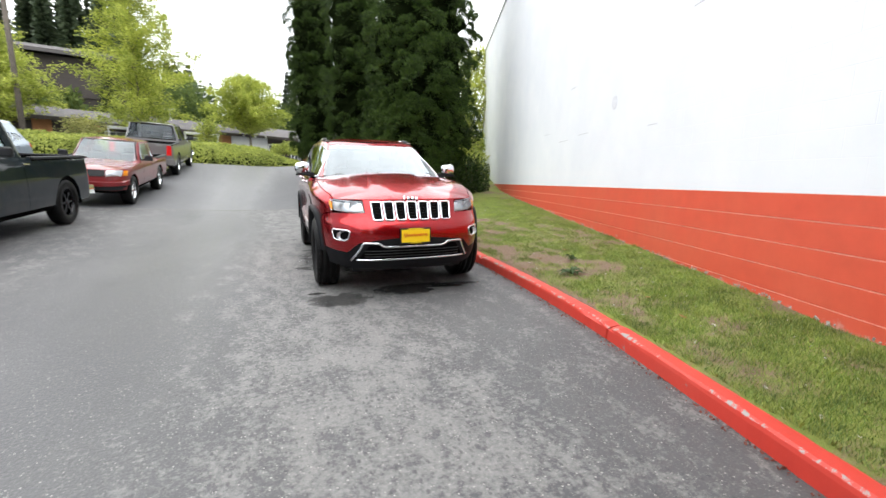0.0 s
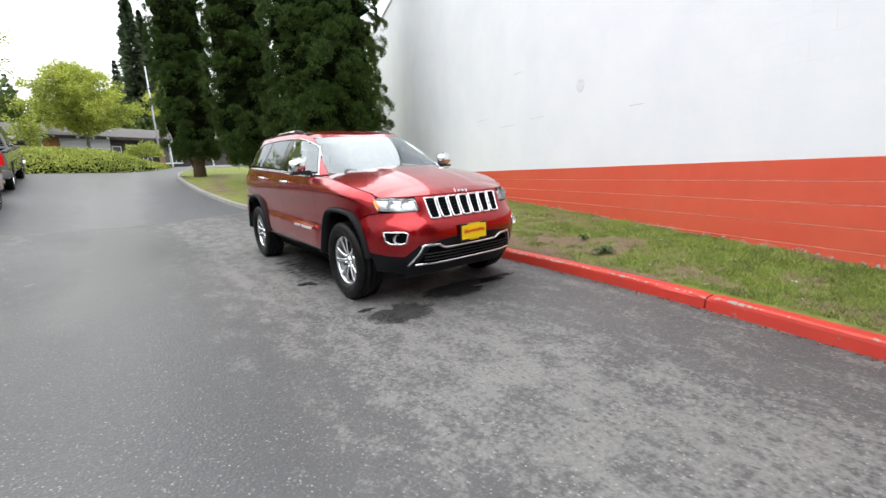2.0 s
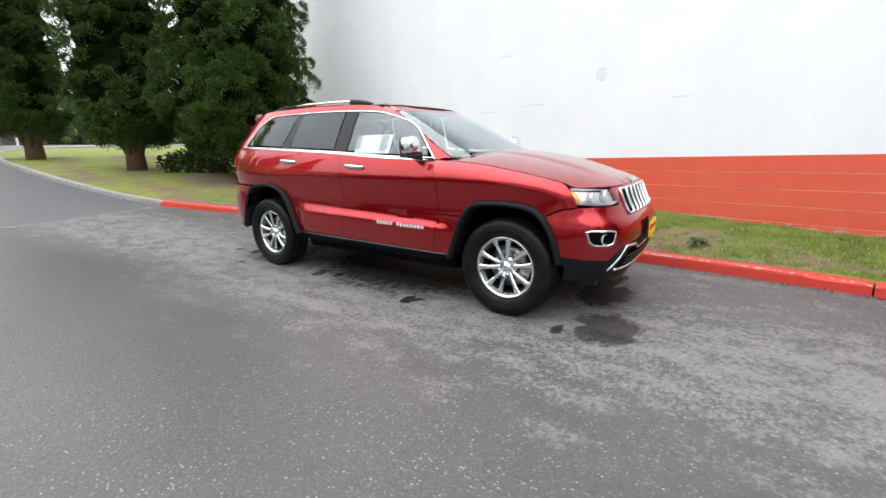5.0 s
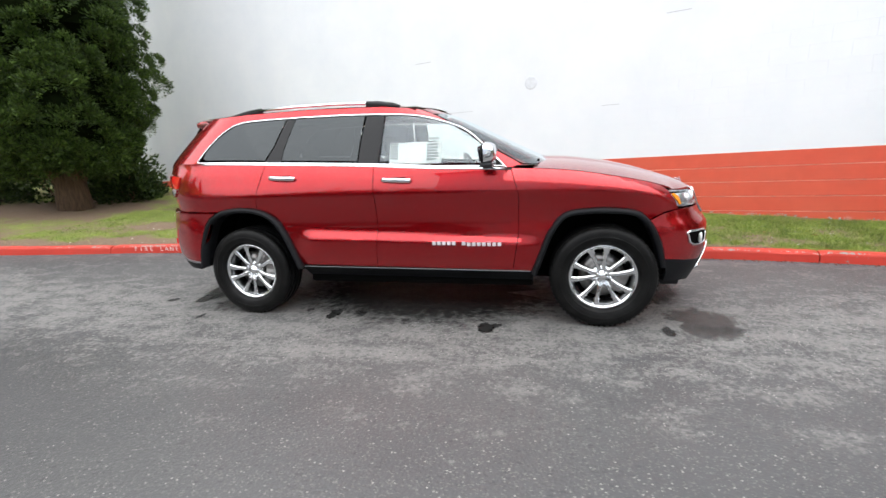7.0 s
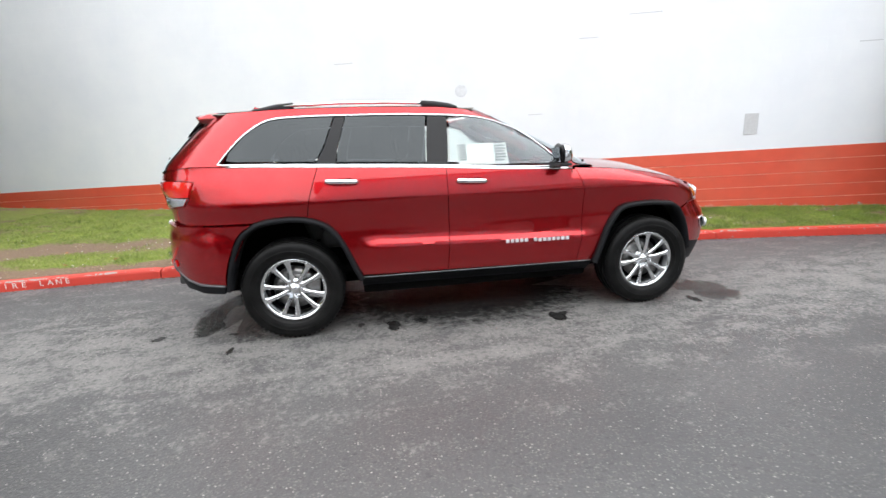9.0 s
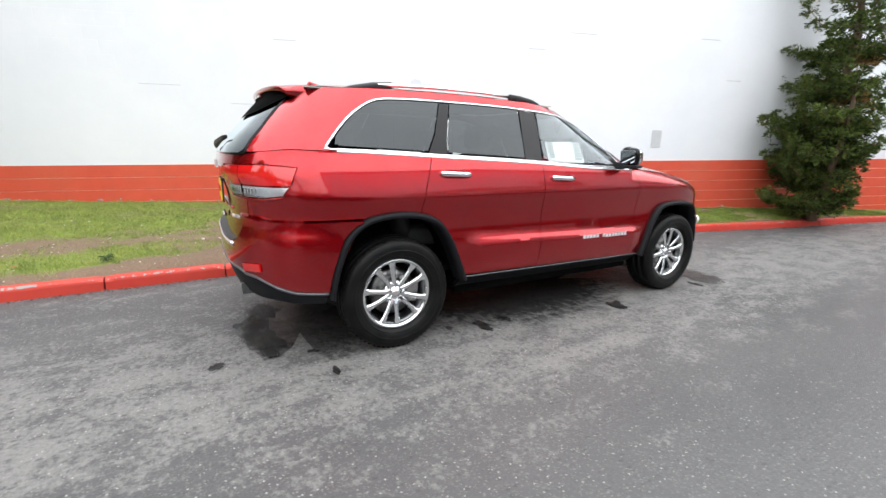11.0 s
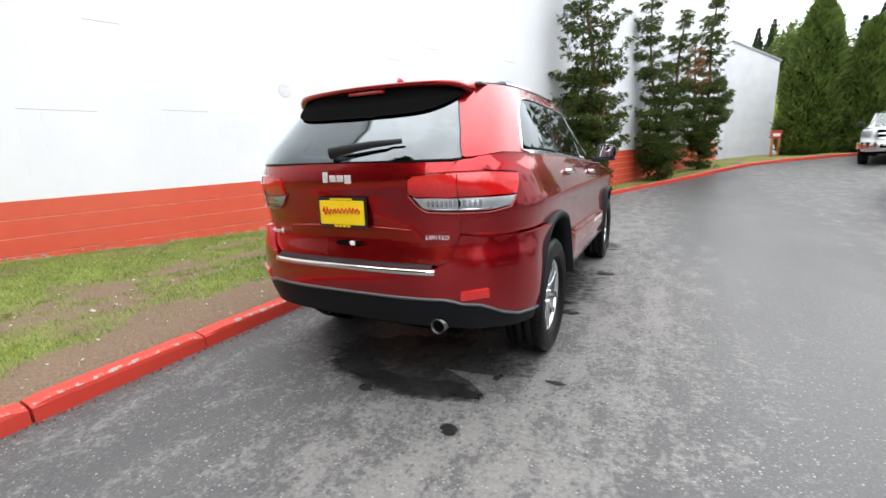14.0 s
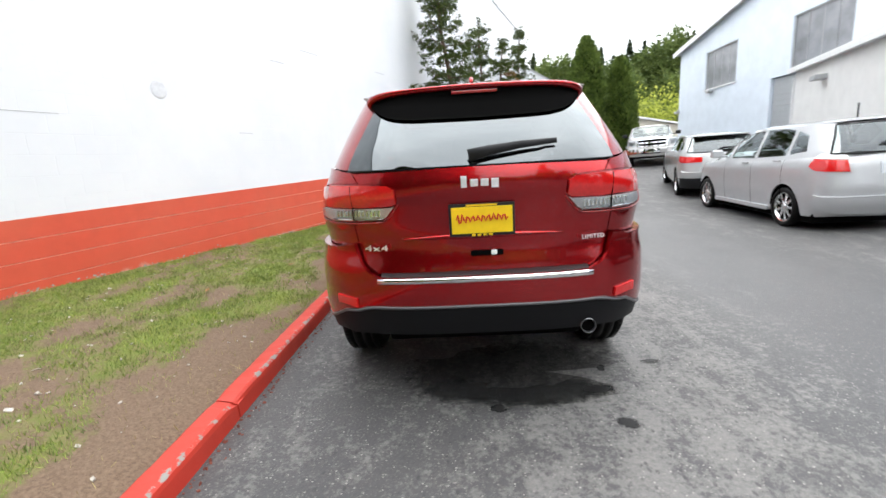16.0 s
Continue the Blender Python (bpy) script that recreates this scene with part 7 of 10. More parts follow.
def vehicle(name, label, spot, turn, paint, spec, group="parked vehicles"):
    car = empty(name)
    nose, tail = TABLE(spec["nose"]), TABLE(spec["tail"])
    half_t, belt = TABLE(spec["half"]), TABLE(spec["belt"])
    yf, yr = spec["nose"][0][1], spec["tail"][0][1]
    mid_f, mid_r = spec["mid"]
    low = Shell(nose, tail, lambda y, z: half_t(z) - 0.03 * max(0, (z - belt(y) + 0.10) / 0.10) ** 2 * (1 if z > belt(y) - 0.10 else 0), mid_f, mid_r, spec.get("nf", 3.2), spec.get("nr", 4.5))
    wb, r, sill = spec["wheelbase"], spec["r"], spec["sill"]
    arch_r = r * 1.16
    y_front = min(p[1] for p in spec["nose"])
    y_back = max(p[1] for p in spec["tail"])
    axle_z = r * 0.98

    def arch(c):
        pts = []
        for a in np.linspace(0, math.pi, 17):
            pts.append((c - arch_r * math.cos(a), max(sill, axle_z + arch_r * 1.02 * math.sin(a))))
        return [p for p in pts if p[1] > sill + 0.01]
    for flip in (False, True):
        kw = dict(flip=flip)
        s = 1 if flip else -1
        top = [(0.0, belt(nose(0.8)))] + [(low.by_y(y, belt(y)), belt(y)) for y in np.linspace(nose(0.8) + 0.12, tail(0.8) - 0.12, 46)] + [(low.end, belt(tail(0.8)))]
        bottom = [(low.by_y(y, z), z) for y, z in [(c2, sill) for c2 in np.linspace(tail(sill) - 0.12, wb + arch_r + 0.02, 6)] + arch(wb)[::-1] + [(c2, sill) for c2 in np.linspace(wb - arch_r - 0.02, arch_r + 0.02, 12)] + arch(0.0)[::-1] +
                  [(c2, sill) for c2 in np.linspace(-arch_r - 0.02, nose(sill) + 0.10, 4)]]
        poly = top + [(low.end, sill)] + bottom + [(0.0, sill)]
        panel("body_side", low, poly, paint, car, rim=0.03, gap=0, grid=0.07, **kw)
        for c in (0.0, wb):
            plain_wheel(car, (s * (half_t(0.6) - spec["tyre"] * 0.52), c, axle_z), s, r, spec["tyre"], spec.get("rim", ALLOY), spec.get("spokes", 7), spec.get("rim_share", 0.64))
            # arch lining, its shade painted in as near-black
            bm = bmesh.new()
            pts = arch(c)
            rings = [[bm.verts.new((s * xx, c + (y - c) * 0.98, z)) for xx in (half_t(0.6) - 0.02, half_t(0.6) - 0.30)] for y, z in pts]
            for r0, r1 in zip(rings, rings[1:]):
                bm.faces.new((r0[0], r0[1], r1[1], r1[0]))
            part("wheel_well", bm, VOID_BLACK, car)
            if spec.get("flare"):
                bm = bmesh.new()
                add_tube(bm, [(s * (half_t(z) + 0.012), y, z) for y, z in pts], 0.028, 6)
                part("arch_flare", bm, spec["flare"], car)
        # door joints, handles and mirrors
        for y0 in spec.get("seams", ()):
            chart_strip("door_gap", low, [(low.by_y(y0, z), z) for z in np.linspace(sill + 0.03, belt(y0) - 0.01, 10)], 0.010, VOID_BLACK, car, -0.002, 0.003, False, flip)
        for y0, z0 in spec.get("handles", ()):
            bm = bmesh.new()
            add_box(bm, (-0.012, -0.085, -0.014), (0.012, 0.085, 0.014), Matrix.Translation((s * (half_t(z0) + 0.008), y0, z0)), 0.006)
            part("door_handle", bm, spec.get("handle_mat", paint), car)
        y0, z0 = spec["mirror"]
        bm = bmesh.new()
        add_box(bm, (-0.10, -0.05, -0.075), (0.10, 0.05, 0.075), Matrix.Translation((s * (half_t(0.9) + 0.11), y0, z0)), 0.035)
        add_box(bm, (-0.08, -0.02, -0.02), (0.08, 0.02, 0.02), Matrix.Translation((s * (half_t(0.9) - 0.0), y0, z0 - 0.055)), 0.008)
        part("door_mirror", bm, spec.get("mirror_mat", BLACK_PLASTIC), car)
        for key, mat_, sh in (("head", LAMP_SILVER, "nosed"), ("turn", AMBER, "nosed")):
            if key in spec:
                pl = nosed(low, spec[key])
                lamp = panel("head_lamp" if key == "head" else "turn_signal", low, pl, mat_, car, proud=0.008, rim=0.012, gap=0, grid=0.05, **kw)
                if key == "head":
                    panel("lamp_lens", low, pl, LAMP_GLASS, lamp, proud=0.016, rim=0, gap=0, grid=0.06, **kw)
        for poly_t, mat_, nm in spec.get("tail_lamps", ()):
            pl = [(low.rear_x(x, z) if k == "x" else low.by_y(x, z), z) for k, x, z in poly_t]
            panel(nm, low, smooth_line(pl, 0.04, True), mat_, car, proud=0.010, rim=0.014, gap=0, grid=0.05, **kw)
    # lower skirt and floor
    # both near-black, with the shade beneath the vehicle in the colour
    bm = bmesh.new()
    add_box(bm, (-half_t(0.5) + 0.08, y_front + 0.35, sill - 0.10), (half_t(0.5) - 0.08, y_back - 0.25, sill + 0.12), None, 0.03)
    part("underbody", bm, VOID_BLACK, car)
    # hood
    hy = spec["hood_end"]
    right = [(low.at(low.by_y(y, belt(y)), belt(y)).x, y) for y in np.linspace(hy, nose(0.8) + 0.12, 18)] + [(low.at(u, belt(nose(0.8))).x, low.at(u, belt(nose(0.8))).y) for u in np.linspace(low.by_y(nose(0.8) + 0.10, belt(nose(0.8))), 0, 10)]
    line = right + [(-x, y) for x, y in right[::-1][1:]]
    crown = spec["crown"]
    ends = [p[1] for p in right]

    def hood_height(x, y):
        reach = max(0.08, lerp_table(y, [p[1] for p in right[::-1]], [-p[0] for p in right[::-1]]))
        k = min(1, abs(x) / reach)
        k2 = min(1, max(0, (y - nose(0.8)) / 0.35))
        return belt(y) + crown * (1 - k ** 2.4) * math.sqrt(k2)
    bm = sheet(smooth_line(line, 0.08, True), lambda u, v, d: Vector((u, v, hood_height(u, v) + d)), 0.09, 0.01)
    face_out(bm, (0, 0, 0))
    part("hood", bm, paint, car, "", True)
    # glasshouse
    ws, rg = TABLE(spec["ws"]), TABLE(spec["rg"])
    lean, zr = spec["lean"], spec["roof_edge"]
    base_w = half_t(belt(1.2)) - 0.035
    up = Shell(ws, rg, lambda y, z: base_w - lean * (z - belt(y)), spec["up_mid"][0], spec["up_mid"][1], 5.0, 5.0)
    cabin_back = spec.get("cab_back")
    for flip in (False, True):
        kw = dict(flip=flip)
        z_list = np.linspace(0, 1, 9)
        zb = lambda y: belt(y) - 0.01
        yb0 = ws(belt(1.0)) + 0.02
        outline_ = [(up.by_y(ws(zb(0.6) + (zr - zb(0.6)) * t) + 0.06, zb(0.6) + (zr - zb(0.6)) * t), zb(0.6) + (zr - zb(0.6)) * t) for t in z_list]
        outline_ += [(up.by_y(y, zr), zr) for y in np.linspace(ws(zr) + 0.12, rg(zr) - 0.08, 16)]
        zb2 = zb(rg(1.0))
        outline_ += [(up.by_y(rg(zr + (zb2 - zr) * t) - 0.05, zr + (zb2 - zr) * t), zr + (zb2 - zr) * t) for t in z_list]
        outline_ += [(up.by_y(y, zb(y)), zb(y)) for y in np.linspace(rg(zb2) - 0.1, ws(zb(0.6)) + 0.15, 16)]
        wins = [[(up.by_y(y, z), z) for y, z in smooth_line(w, 0.06, True)] for w in spec["windows"]]

        def mapping(u, z, d, flip=flip):
            p = up.at(u, z, d)
            return Vector((-p.x, p.y, p.z)) if flip else p
        bm = sheet([p for i, p in enumerate(outline_) if math.dist(p, outline_[i - 1]) > 1e-3], mapping, 0.07, 0.02, wins)
        face_out(bm, (0, 1.5, 0.8))
        part("cab_side", bm, paint, car, "", True)
        for w in wins:
            g = panel("side_window", up, w, TINTED_GLASS if spec.get("tint") else CLEAR_GLASS, car, proud=-0.008, rim=0, gap=0, grid=0.1, **kw)
            g.visible_shadow = False
    zlo = belt(0.6) + 0.0
    wx = lambda z: base_w - lean * (z - zlo) - 0.075
    for nm, fn, mat_ in (("windscreen", "front", CLEAR_GLASS), ("rear_window", "rear", TINTED_GLASS if spec.get("tint") else CLEAR_GLASS)):
        cx = up.front_x if fn == "front" else up.rear_x
        z0, z1 = (zlo + 0.03, zr - 0.005) if fn == "front" else (spec.get("rear_glass_z", belt(rg(1.0)) + 0.02), zr - 0.02)
        pl = [(cx(-wx(z), z), z) for z in np.linspace(z0, z1, 8)] + [(cx(x, z1), z1) for x in np.linspace(-wx(z1) + 0.05, wx(z1) - 0.05, 12)] + [(cx(wx(z), z), z) for z in np.linspace(z1, z0, 8)] + [(cx(x, z0), z0) for x in np.linspace(wx(z0) - 0.05, -wx(z0) + 0.05, 12)]
        g = panel(nm, up, pl, mat_, car, proud=0.004, rim=0, gap=0, grid=0.1)
        g.visible_shadow = False
        chart_strip(nm + "_seal", up, pl, 0.03, GLOSS_BLACK, car, 0.0, 0.006, True)
    if spec.get("rear_glass_z"):
        z0, z1 = belt(rg(1.0)) - 0.01, spec["rear_glass_z"]
        pl = [(up.rear_x(x, z0), z0) for x in np.linspace(-wx(z0) - 0.03, wx(z0) + 0.03, 12)] + [(up.rear_x(x, z1), z1) for x in np.linspace(wx(z1) + 0.03, -wx(z1) - 0.03, 12)]
        panel("cab_back", up, pl, paint, car, proud=0.0, rim=0.02, gap=0, grid=0.1)
    y0, y1 = ws(zr) + 0.03, rg(zr) - 0.02
    right = [(up.at(up.by_y(y, zr), zr).x, y) for y in np.linspace(y1 - 0.07, y0 + 0.10, 14)]
    line = right + [(x, y0 + 0.10 * (abs(x) / abs(right[-1][0])) ** 3) for x in np.linspace(right[-1][0] * 0.9, -right[-1][0] * 0.9, 8)] + [(-x, y) for x, y in right[::-1]] + [(x, y1) for x in np.linspace(-right[0][0] * 0.9, right[0][0] * 0.9, 8)]
    rc = spec["roof"] - zr
    bm = sheet(line, lambda u, v, d: Vector((u, v, zr + rc * (1 - min(1, abs(u) / abs(right[5][0])) ** 2.6) * min(1, 0.35 + (v - y0) / 0.4) * min(1, 0.35 + (y1 - v) / 0.4) + d)), 0.1, 0.0)
    face_out(bm, (0, 1.5, 0))
    part("roof", bm, paint, car, "", True)
    # dark cabin with seats
    bm = bmesh.new()
    add_box(bm, (-base_w + 0.06, ws(zlo) + 0.35, sill + 0.1), (base_w - 0.06, min(rg(zlo) - 0.1, spec.get("cab_back") or 99), belt(1.0) - 0.12))
    part("cabin_floor", bm, VOID_BLACK, car)
    for y in spec["seats"]:
        for x in (-0.37, 0.37):
            bm = bmesh.new()
            add_box(bm, (x - 0.23, y, belt(y) - 0.45), (x + 0.23, y + 0.14, belt(y) + 0.16), None, 0.05)
            add_box(bm, (x - 0.12, y + 0.04, belt(y) + 0.18), (x + 0.12, y + 0.13, belt(y) + 0.34), None, 0.04)
            part("seat", bm, LEATHER, car)
    # bumpers, grille, plates
    for nm, pts, mat_, pr in spec.get("front_pieces", ()):
        pl = nosed(low, pts + [(-x, z) for x, z in pts[::-1]])
        panel(nm, low, pl, mat_, car, proud=pr, rim=pr + 0.01, gap=0, grid=0.06)
    for nm, pts, mat_, pr in spec.get("rear_pieces", ()):
        pl = tailed(low, pts + [(-x, z) for x, z in pts[::-1]])
        panel(nm, low, pl, mat_, car, proud=pr, rim=pr + 0.01, gap=0, grid=0.06)
    if "bed" in spec:
        b0, b1, bz = spec["bed"]
        hw = half_t(0.9) - 0.10
        bm = bmesh.new()
        add_box(bm, (-hw, b0, 0.55), (hw, b1 - 0.06, 0.60))
        add_box(bm, (-hw - 0.06, b0, 0.6), (-hw, b1 - 0.06, bz - 0.005))
        add_box(bm, (hw, b0, 0.6), (hw + 0.06, b1 - 0.06, bz - 0.005))
        add_box(bm, (-hw, b1 - 0.10, 0.6), (hw, b1 - 0.05, bz - 0.005))
        add_box(bm, (-hw, b0, 0.6), (hw, b0 + 0.05, bz))
        part("bed", bm, VOID_BLACK, car)
        bm = bmesh.new()
        for s in (-1, 1):
            add_box(bm, (s * (hw + 0.045) - 0.05, b0, bz - 0.03), (s * (hw + 0.045) + 0.05, b1 - 0.05, bz + 0.012), None, 0.012)
        add_box(bm, (-hw, b1 - 0.11, bz - 0.03), (hw, b1 - 0.03, bz + 0.012), None, 0.012)
        part("bed_rail", bm, BLACK_PLASTIC, car)
    for nm, lo, hi, mat_ in spec.get("boxes", ()):
        bm = bmesh.new()
        add_box(bm, lo, hi, None, min(0.02, 0.3 * min(hi[i] - lo[i] for i in range(3))))
        part(nm, bm, mat_, car)
    # stand on the ground: heights under the two axles give the pitch
    car.matrix_world = pose(spot[0], spot[1], 0, 0, 0, turn)
    f = car.matrix_world @ Vector((0, 0, 0))
    b = car.matrix_world @ Vector((0, wb, 0))
    zf, zb_ = ground_at(f.x, f.y), ground_at(b.x, b.y)
    lf = car.matrix_world @ Vector((-0.8, wb / 2, 0))
    rt = car.matrix_world @ Vector((0.8, wb / 2, 0))
    zl, zr2 = ground_at(lf.x, lf.y), ground_at(rt.x, rt.y)
    car.matrix_world = pose(spot[0], spot[1], zf, 0, 0, turn) @ Matrix.Rotation(math.atan2(zb_ - zf, wb), 4, "X") @ Matrix.Rotation(-math.atan2(zr2 - zl, 1.6), 4, "Y")
    tagged(car, label, "car" if "pickup" not in name else "pickup truck", group)
    return car


SILVER = car_paint("silver_paint", (0.56, 0.575, 0.59), 0.12, 0.42, 0.45)
SILVER_2 = car_paint("pale_silver_paint", (0.47, 0.48, 0.48), 0.12, 0.42, 0.45)
WHITE_PAINT = car_paint("white_paint", (0.74, 0.74, 0.73), 0.04, 0.35, 0.0)
FADED_RED = car_paint("faded_red_paint", (0.17, 0.013, 0.015), 0.15, 0.42, 0.1)
GREY_PAINT = car_paint("pewter_grey_paint", (0.20, 0.195, 0.19), 0.15, 0.36, 0.5)
DARK_TEAL = car_paint("dark_blue_green_paint", (0.003, 0.008, 0.012), 0.2, 0.3, 0.2, 1.38, 0.05)
PLATE_WHITE = simple("plate_white", (0.62, 0.66, 0.70), 0.5, 0, 0.1, 40)

# small silver hatchback of the one-box kind
FIT = dict(nose=[(0.15, -0.70), (0.3, -0.78), (0.5, -0.82), (0.7, -0.80), (0.85, -0.70)], tail=[(0.2, 3.18), (0.4, 3.28), (0.6, 3.30), (0.9, 3.26), (1.1, 3.20)],
           half=[(0.2, 0.80), (0.5, 0.845), (0.8, 0.85), (1.1, 0.82)], belt=[(-0.8, 0.72), (-0.6, 0.78), (-0.1, 0.90), (0.6, 0.925), (2.0, 0.965), (3.3, 1.04)], mid=(0.3, 2.6), wheelbase=2.5, r=0.295, sill=0.21, tyre=0.185,
           hood_end=0.02, crown=0.05, ws=[(0.9, -0.25), (1.0, -0.02), (1.25, 0.52), (1.46, 1.10)], rg=[(1.0, 3.25), (1.1, 3.22), (1.3, 3.10), (1.46, 2.98)], lean=0.42, roof_edge=1.455, roof=1.52, up_mid=(1.5, 2.3),
           windows=[[(0.28, 1.0), (0.62, 1.25), (0.74, 1.0)], [(0.80, 0.985), (0.80, 1.29), (1.15, 1.41), (1.52, 1.435), (1.56, 1.0)], [(1.62, 1.005), (1.60, 1.435), (2.10, 1.43), (2.34, 1.40), (2.38, 1.04)], [(2.44, 1.055), (2.42, 1.385), (2.68, 1.32), (2.80, 1.10)]],
           seats=(1.15, 2.05), seams=(0.72, 1.60, 2.42), handles=((1.42, 0.93), (2.28, 0.97)), mirror=(0.62, 1.08), mirror_mat=SILVER, spokes=9, rim_share=0.72,
           head=[(-0.36, 0.66), (-0.55, 0.64), (-0.72, 0.66), (-0.75, 0.80), (-0.60, 0.78), (-0.42, 0.72)],
           tail_lamps=(([("x", -0.50, 0.82), ("x", -0.52, 0.97), ("y", 3.02, 1.0), ("y", 2.98, 0.90), ("y", 3.08, 0.84)], TAIL_RED, "tail_lamp"), ([("x", -0.50, 0.98), ("x", -0.52, 1.05), ("y", 3.05, 1.06), ("y", 3.02, 1.01)], LAMP_SILVER, "reversing_lamp")),
           rear_pieces=(("rear_bumper", [(-0.80, 0.52), (-0.80, 0.34), (-0.60, 0.28), (-0.2, 0.26)][::-1][::-1], SILVER, 0.03), ("number_plate", [(-0.155, 0.93), (-0.155, 0.78)], PLATE_WHITE, 0.012)),
           front_pieces=(("grille", [(-0.40, 0.64), (-0.36, 0.58)], BLACK_PLASTIC, 0.006),),
           boxes=(("roof_aerial", (-0.006, 2.55, 1.50), (0.006, 2.57, 1.72), GLOSS_BLACK), ("rear_wiper", (-0.25, 3.21, 1.155), (0.15, 3.235, 1.18), GLOSS_BLACK), ("side_skirt", (-0.85, 0.4, 0.20), (-0.80, 2.1, 0.27), SILVER), ("side_skirt", (0.80, 0.4, 0.20), (0.85, 2.1, 0.27), SILVER)))
fit_car = vehicle("hatchback", "small silver hatchback with alloy wheels parked on asphalt", (-5.82, -3.15), -5.5, SILVER, FIT)

WAGON = dict(nose=[(0.15, -0.72), (0.3, -0.83), (0.5, -0.88), (0.7, -0.85), (0.85, -0.75)], tail=[(0.2, 3.36), (0.4, 3.46), (0.6, 3.48), (0.9, 3.44), (1.1, 3.38)],
             half=[(0.2, 0.82), (0.5, 0.87), (0.8, 0.88), (1.1, 0.85)], belt=[(-0.9, 0.72), (-0.6, 0.82), (0.2, 0.96), (0.8, 0.98), (2.0, 1.02), (3.4, 1.06)], mid=(0.3, 2.7), wheelbase=2.64, r=0.33, sill=0.26, tyre=0.21,
             hood_end=0.35, crown=0.05, ws=[(0.9, 0.12), (1.0, 0.38), (1.25, 0.86), (1.42, 1.22)], rg=[(1.0, 3.42), (1.08, 3.36), (1.3, 3.10), (1.42, 2.94)], lean=0.42, roof_edge=1.415, roof=1.48, up_mid=(1.5, 2.3),
             windows=[[(0.78, 1.04), (1.02, 1.22), (1.30, 1.37), (1.64, 1.39), (1.66, 1.05)], [(1.73, 1.05), (1.71, 1.39), (2.2, 1.385), (2.42, 1.35), (2.50, 1.08)], [(2.58, 1.09), (2.52, 1.33), (2.78, 1.28), (2.95, 1.15)]],
             seats=(1.25, 2.15), seams=(0.72, 1.70, 2.52), handles=((1.5, 0.92), (2.38, 0.95)), mirror=(0.82, 1.05), mirror_mat=SILVER_2, spokes=5, rim_share=0.68,
             head=[(-0.42, 0.66), (-0.60, 0.64), (-0.78, 0.68), (-0.80, 0.80), (-0.60, 0.78)],
             tail_lamps=(([("x", -0.42, 0.86), ("x", -0.42, 0.97), ("y", 3.12, 1.0), ("y", 3.10, 0.90), ("y", 3.24, 0.84)], TAIL_RED, "tail_lamp"),),
             rear_pieces=(("rear_bumper", [(-0.82, 0.66), (-0.82, 0.46), (-0.3, 0.44)], SILVER_2, 0.035), ("rear_valance", [(-0.82, 0.50), (-0.80, 0.26)], BLACK_PLASTIC, 0.045), ("number_plate", [(-0.155, 0.86), (-0.155, 0.73)], PLATE_WHITE, 0.012)),
             front_pieces=(("grille", [(-0.38, 0.68), (-0.32, 0.58)], BLACK_PLASTIC, 0.006),), boxes=(("rear_wiper", (-0.22, 3.32, 1.14), (0.1, 3.345, 1.165), GLOSS_BLACK), ("spoiler", (-0.55, 2.88, 1.425), (0.55, 3.06, 1.45), SILVER_2)))
wagon = vehicle("estate_car", "silver estate hatchback parked ahead of the small hatchback", (-7.10, -7.69), -18.8, SILVER_2, WAGON)


def truck(half, hood_z, roof_z, wb, cab_end, bed_end, r=0.37, crown=0.06, tint=False, paint=None, back_glass=True, rim=ALLOY, flare=None, fo=0.80):
    b = hood_z
    bl = b + 0.06
    zr = roof_z - 0.06
    wins = [[(0.98, bl + 0.05), (1.20, bl + 0.27), (1.42, zr - 0.05), (cab_end - 0.42 if cab_end < 2.3 else 1.92, zr - 0.05), (cab_end - 0.40 if cab_end < 2.3 else 1.94, bl + 0.05)]]
    if cab_end >= 2.3:
        wins.append([(2.02, bl + 0.05), (2.01, zr - 0.05), (cab_end - 0.20, zr - 0.05), (cab_end - 0.16, bl + 0.05)])
    return dict(nose=[(0.2, -fo + 0.08), (0.4, -fo), (0.6, -fo - 0.02), (0.8, -fo + 0.02), (b, -fo + 0.08)], tail=[(0.2, bed_end), (1.2, bed_end)], half=[(0.3, half - 0.03), (0.6, half), (0.9, half), (1.3, half - 0.04)],
                belt=[(-1, b - 0.06), (-fo + 0.1, b - 0.02), (0.6, b + 0.03), (cab_end, bl), (cab_end + 0.05, bl + 0.01), (bed_end, bl + 0.01)], mid=(0.2, bed_end - 0.25), wheelbase=wb, r=r, sill=0.42, tyre=0.24, nf=3.6, nr=8.0,
                hood_end=0.72, crown=crown, ws=[(b, 0.55), (bl, 0.72), (zr, 1.26)], rg=[(bl, cab_end), (zr, cab_end - 0.10)], lean=0.30, roof_edge=zr, roof=roof_z, up_mid=(1.45, cab_end - 0.3), windows=wins, seats=(1.5,), tint=tint,
                rear_glass_z=bl + 0.08, seams=(0.90, 1.98) if cab_end >= 2.3 else (0.90, cab_end - 0.22), handles=((1.80, bl - 0.10),), mirror=(1.02, bl + 0.10), cab_back=cab_end - 0.1, bed=(cab_end + 0.05, bed_end, bl), rim=rim, flare=flare, spokes=6, rim_share=0.6)


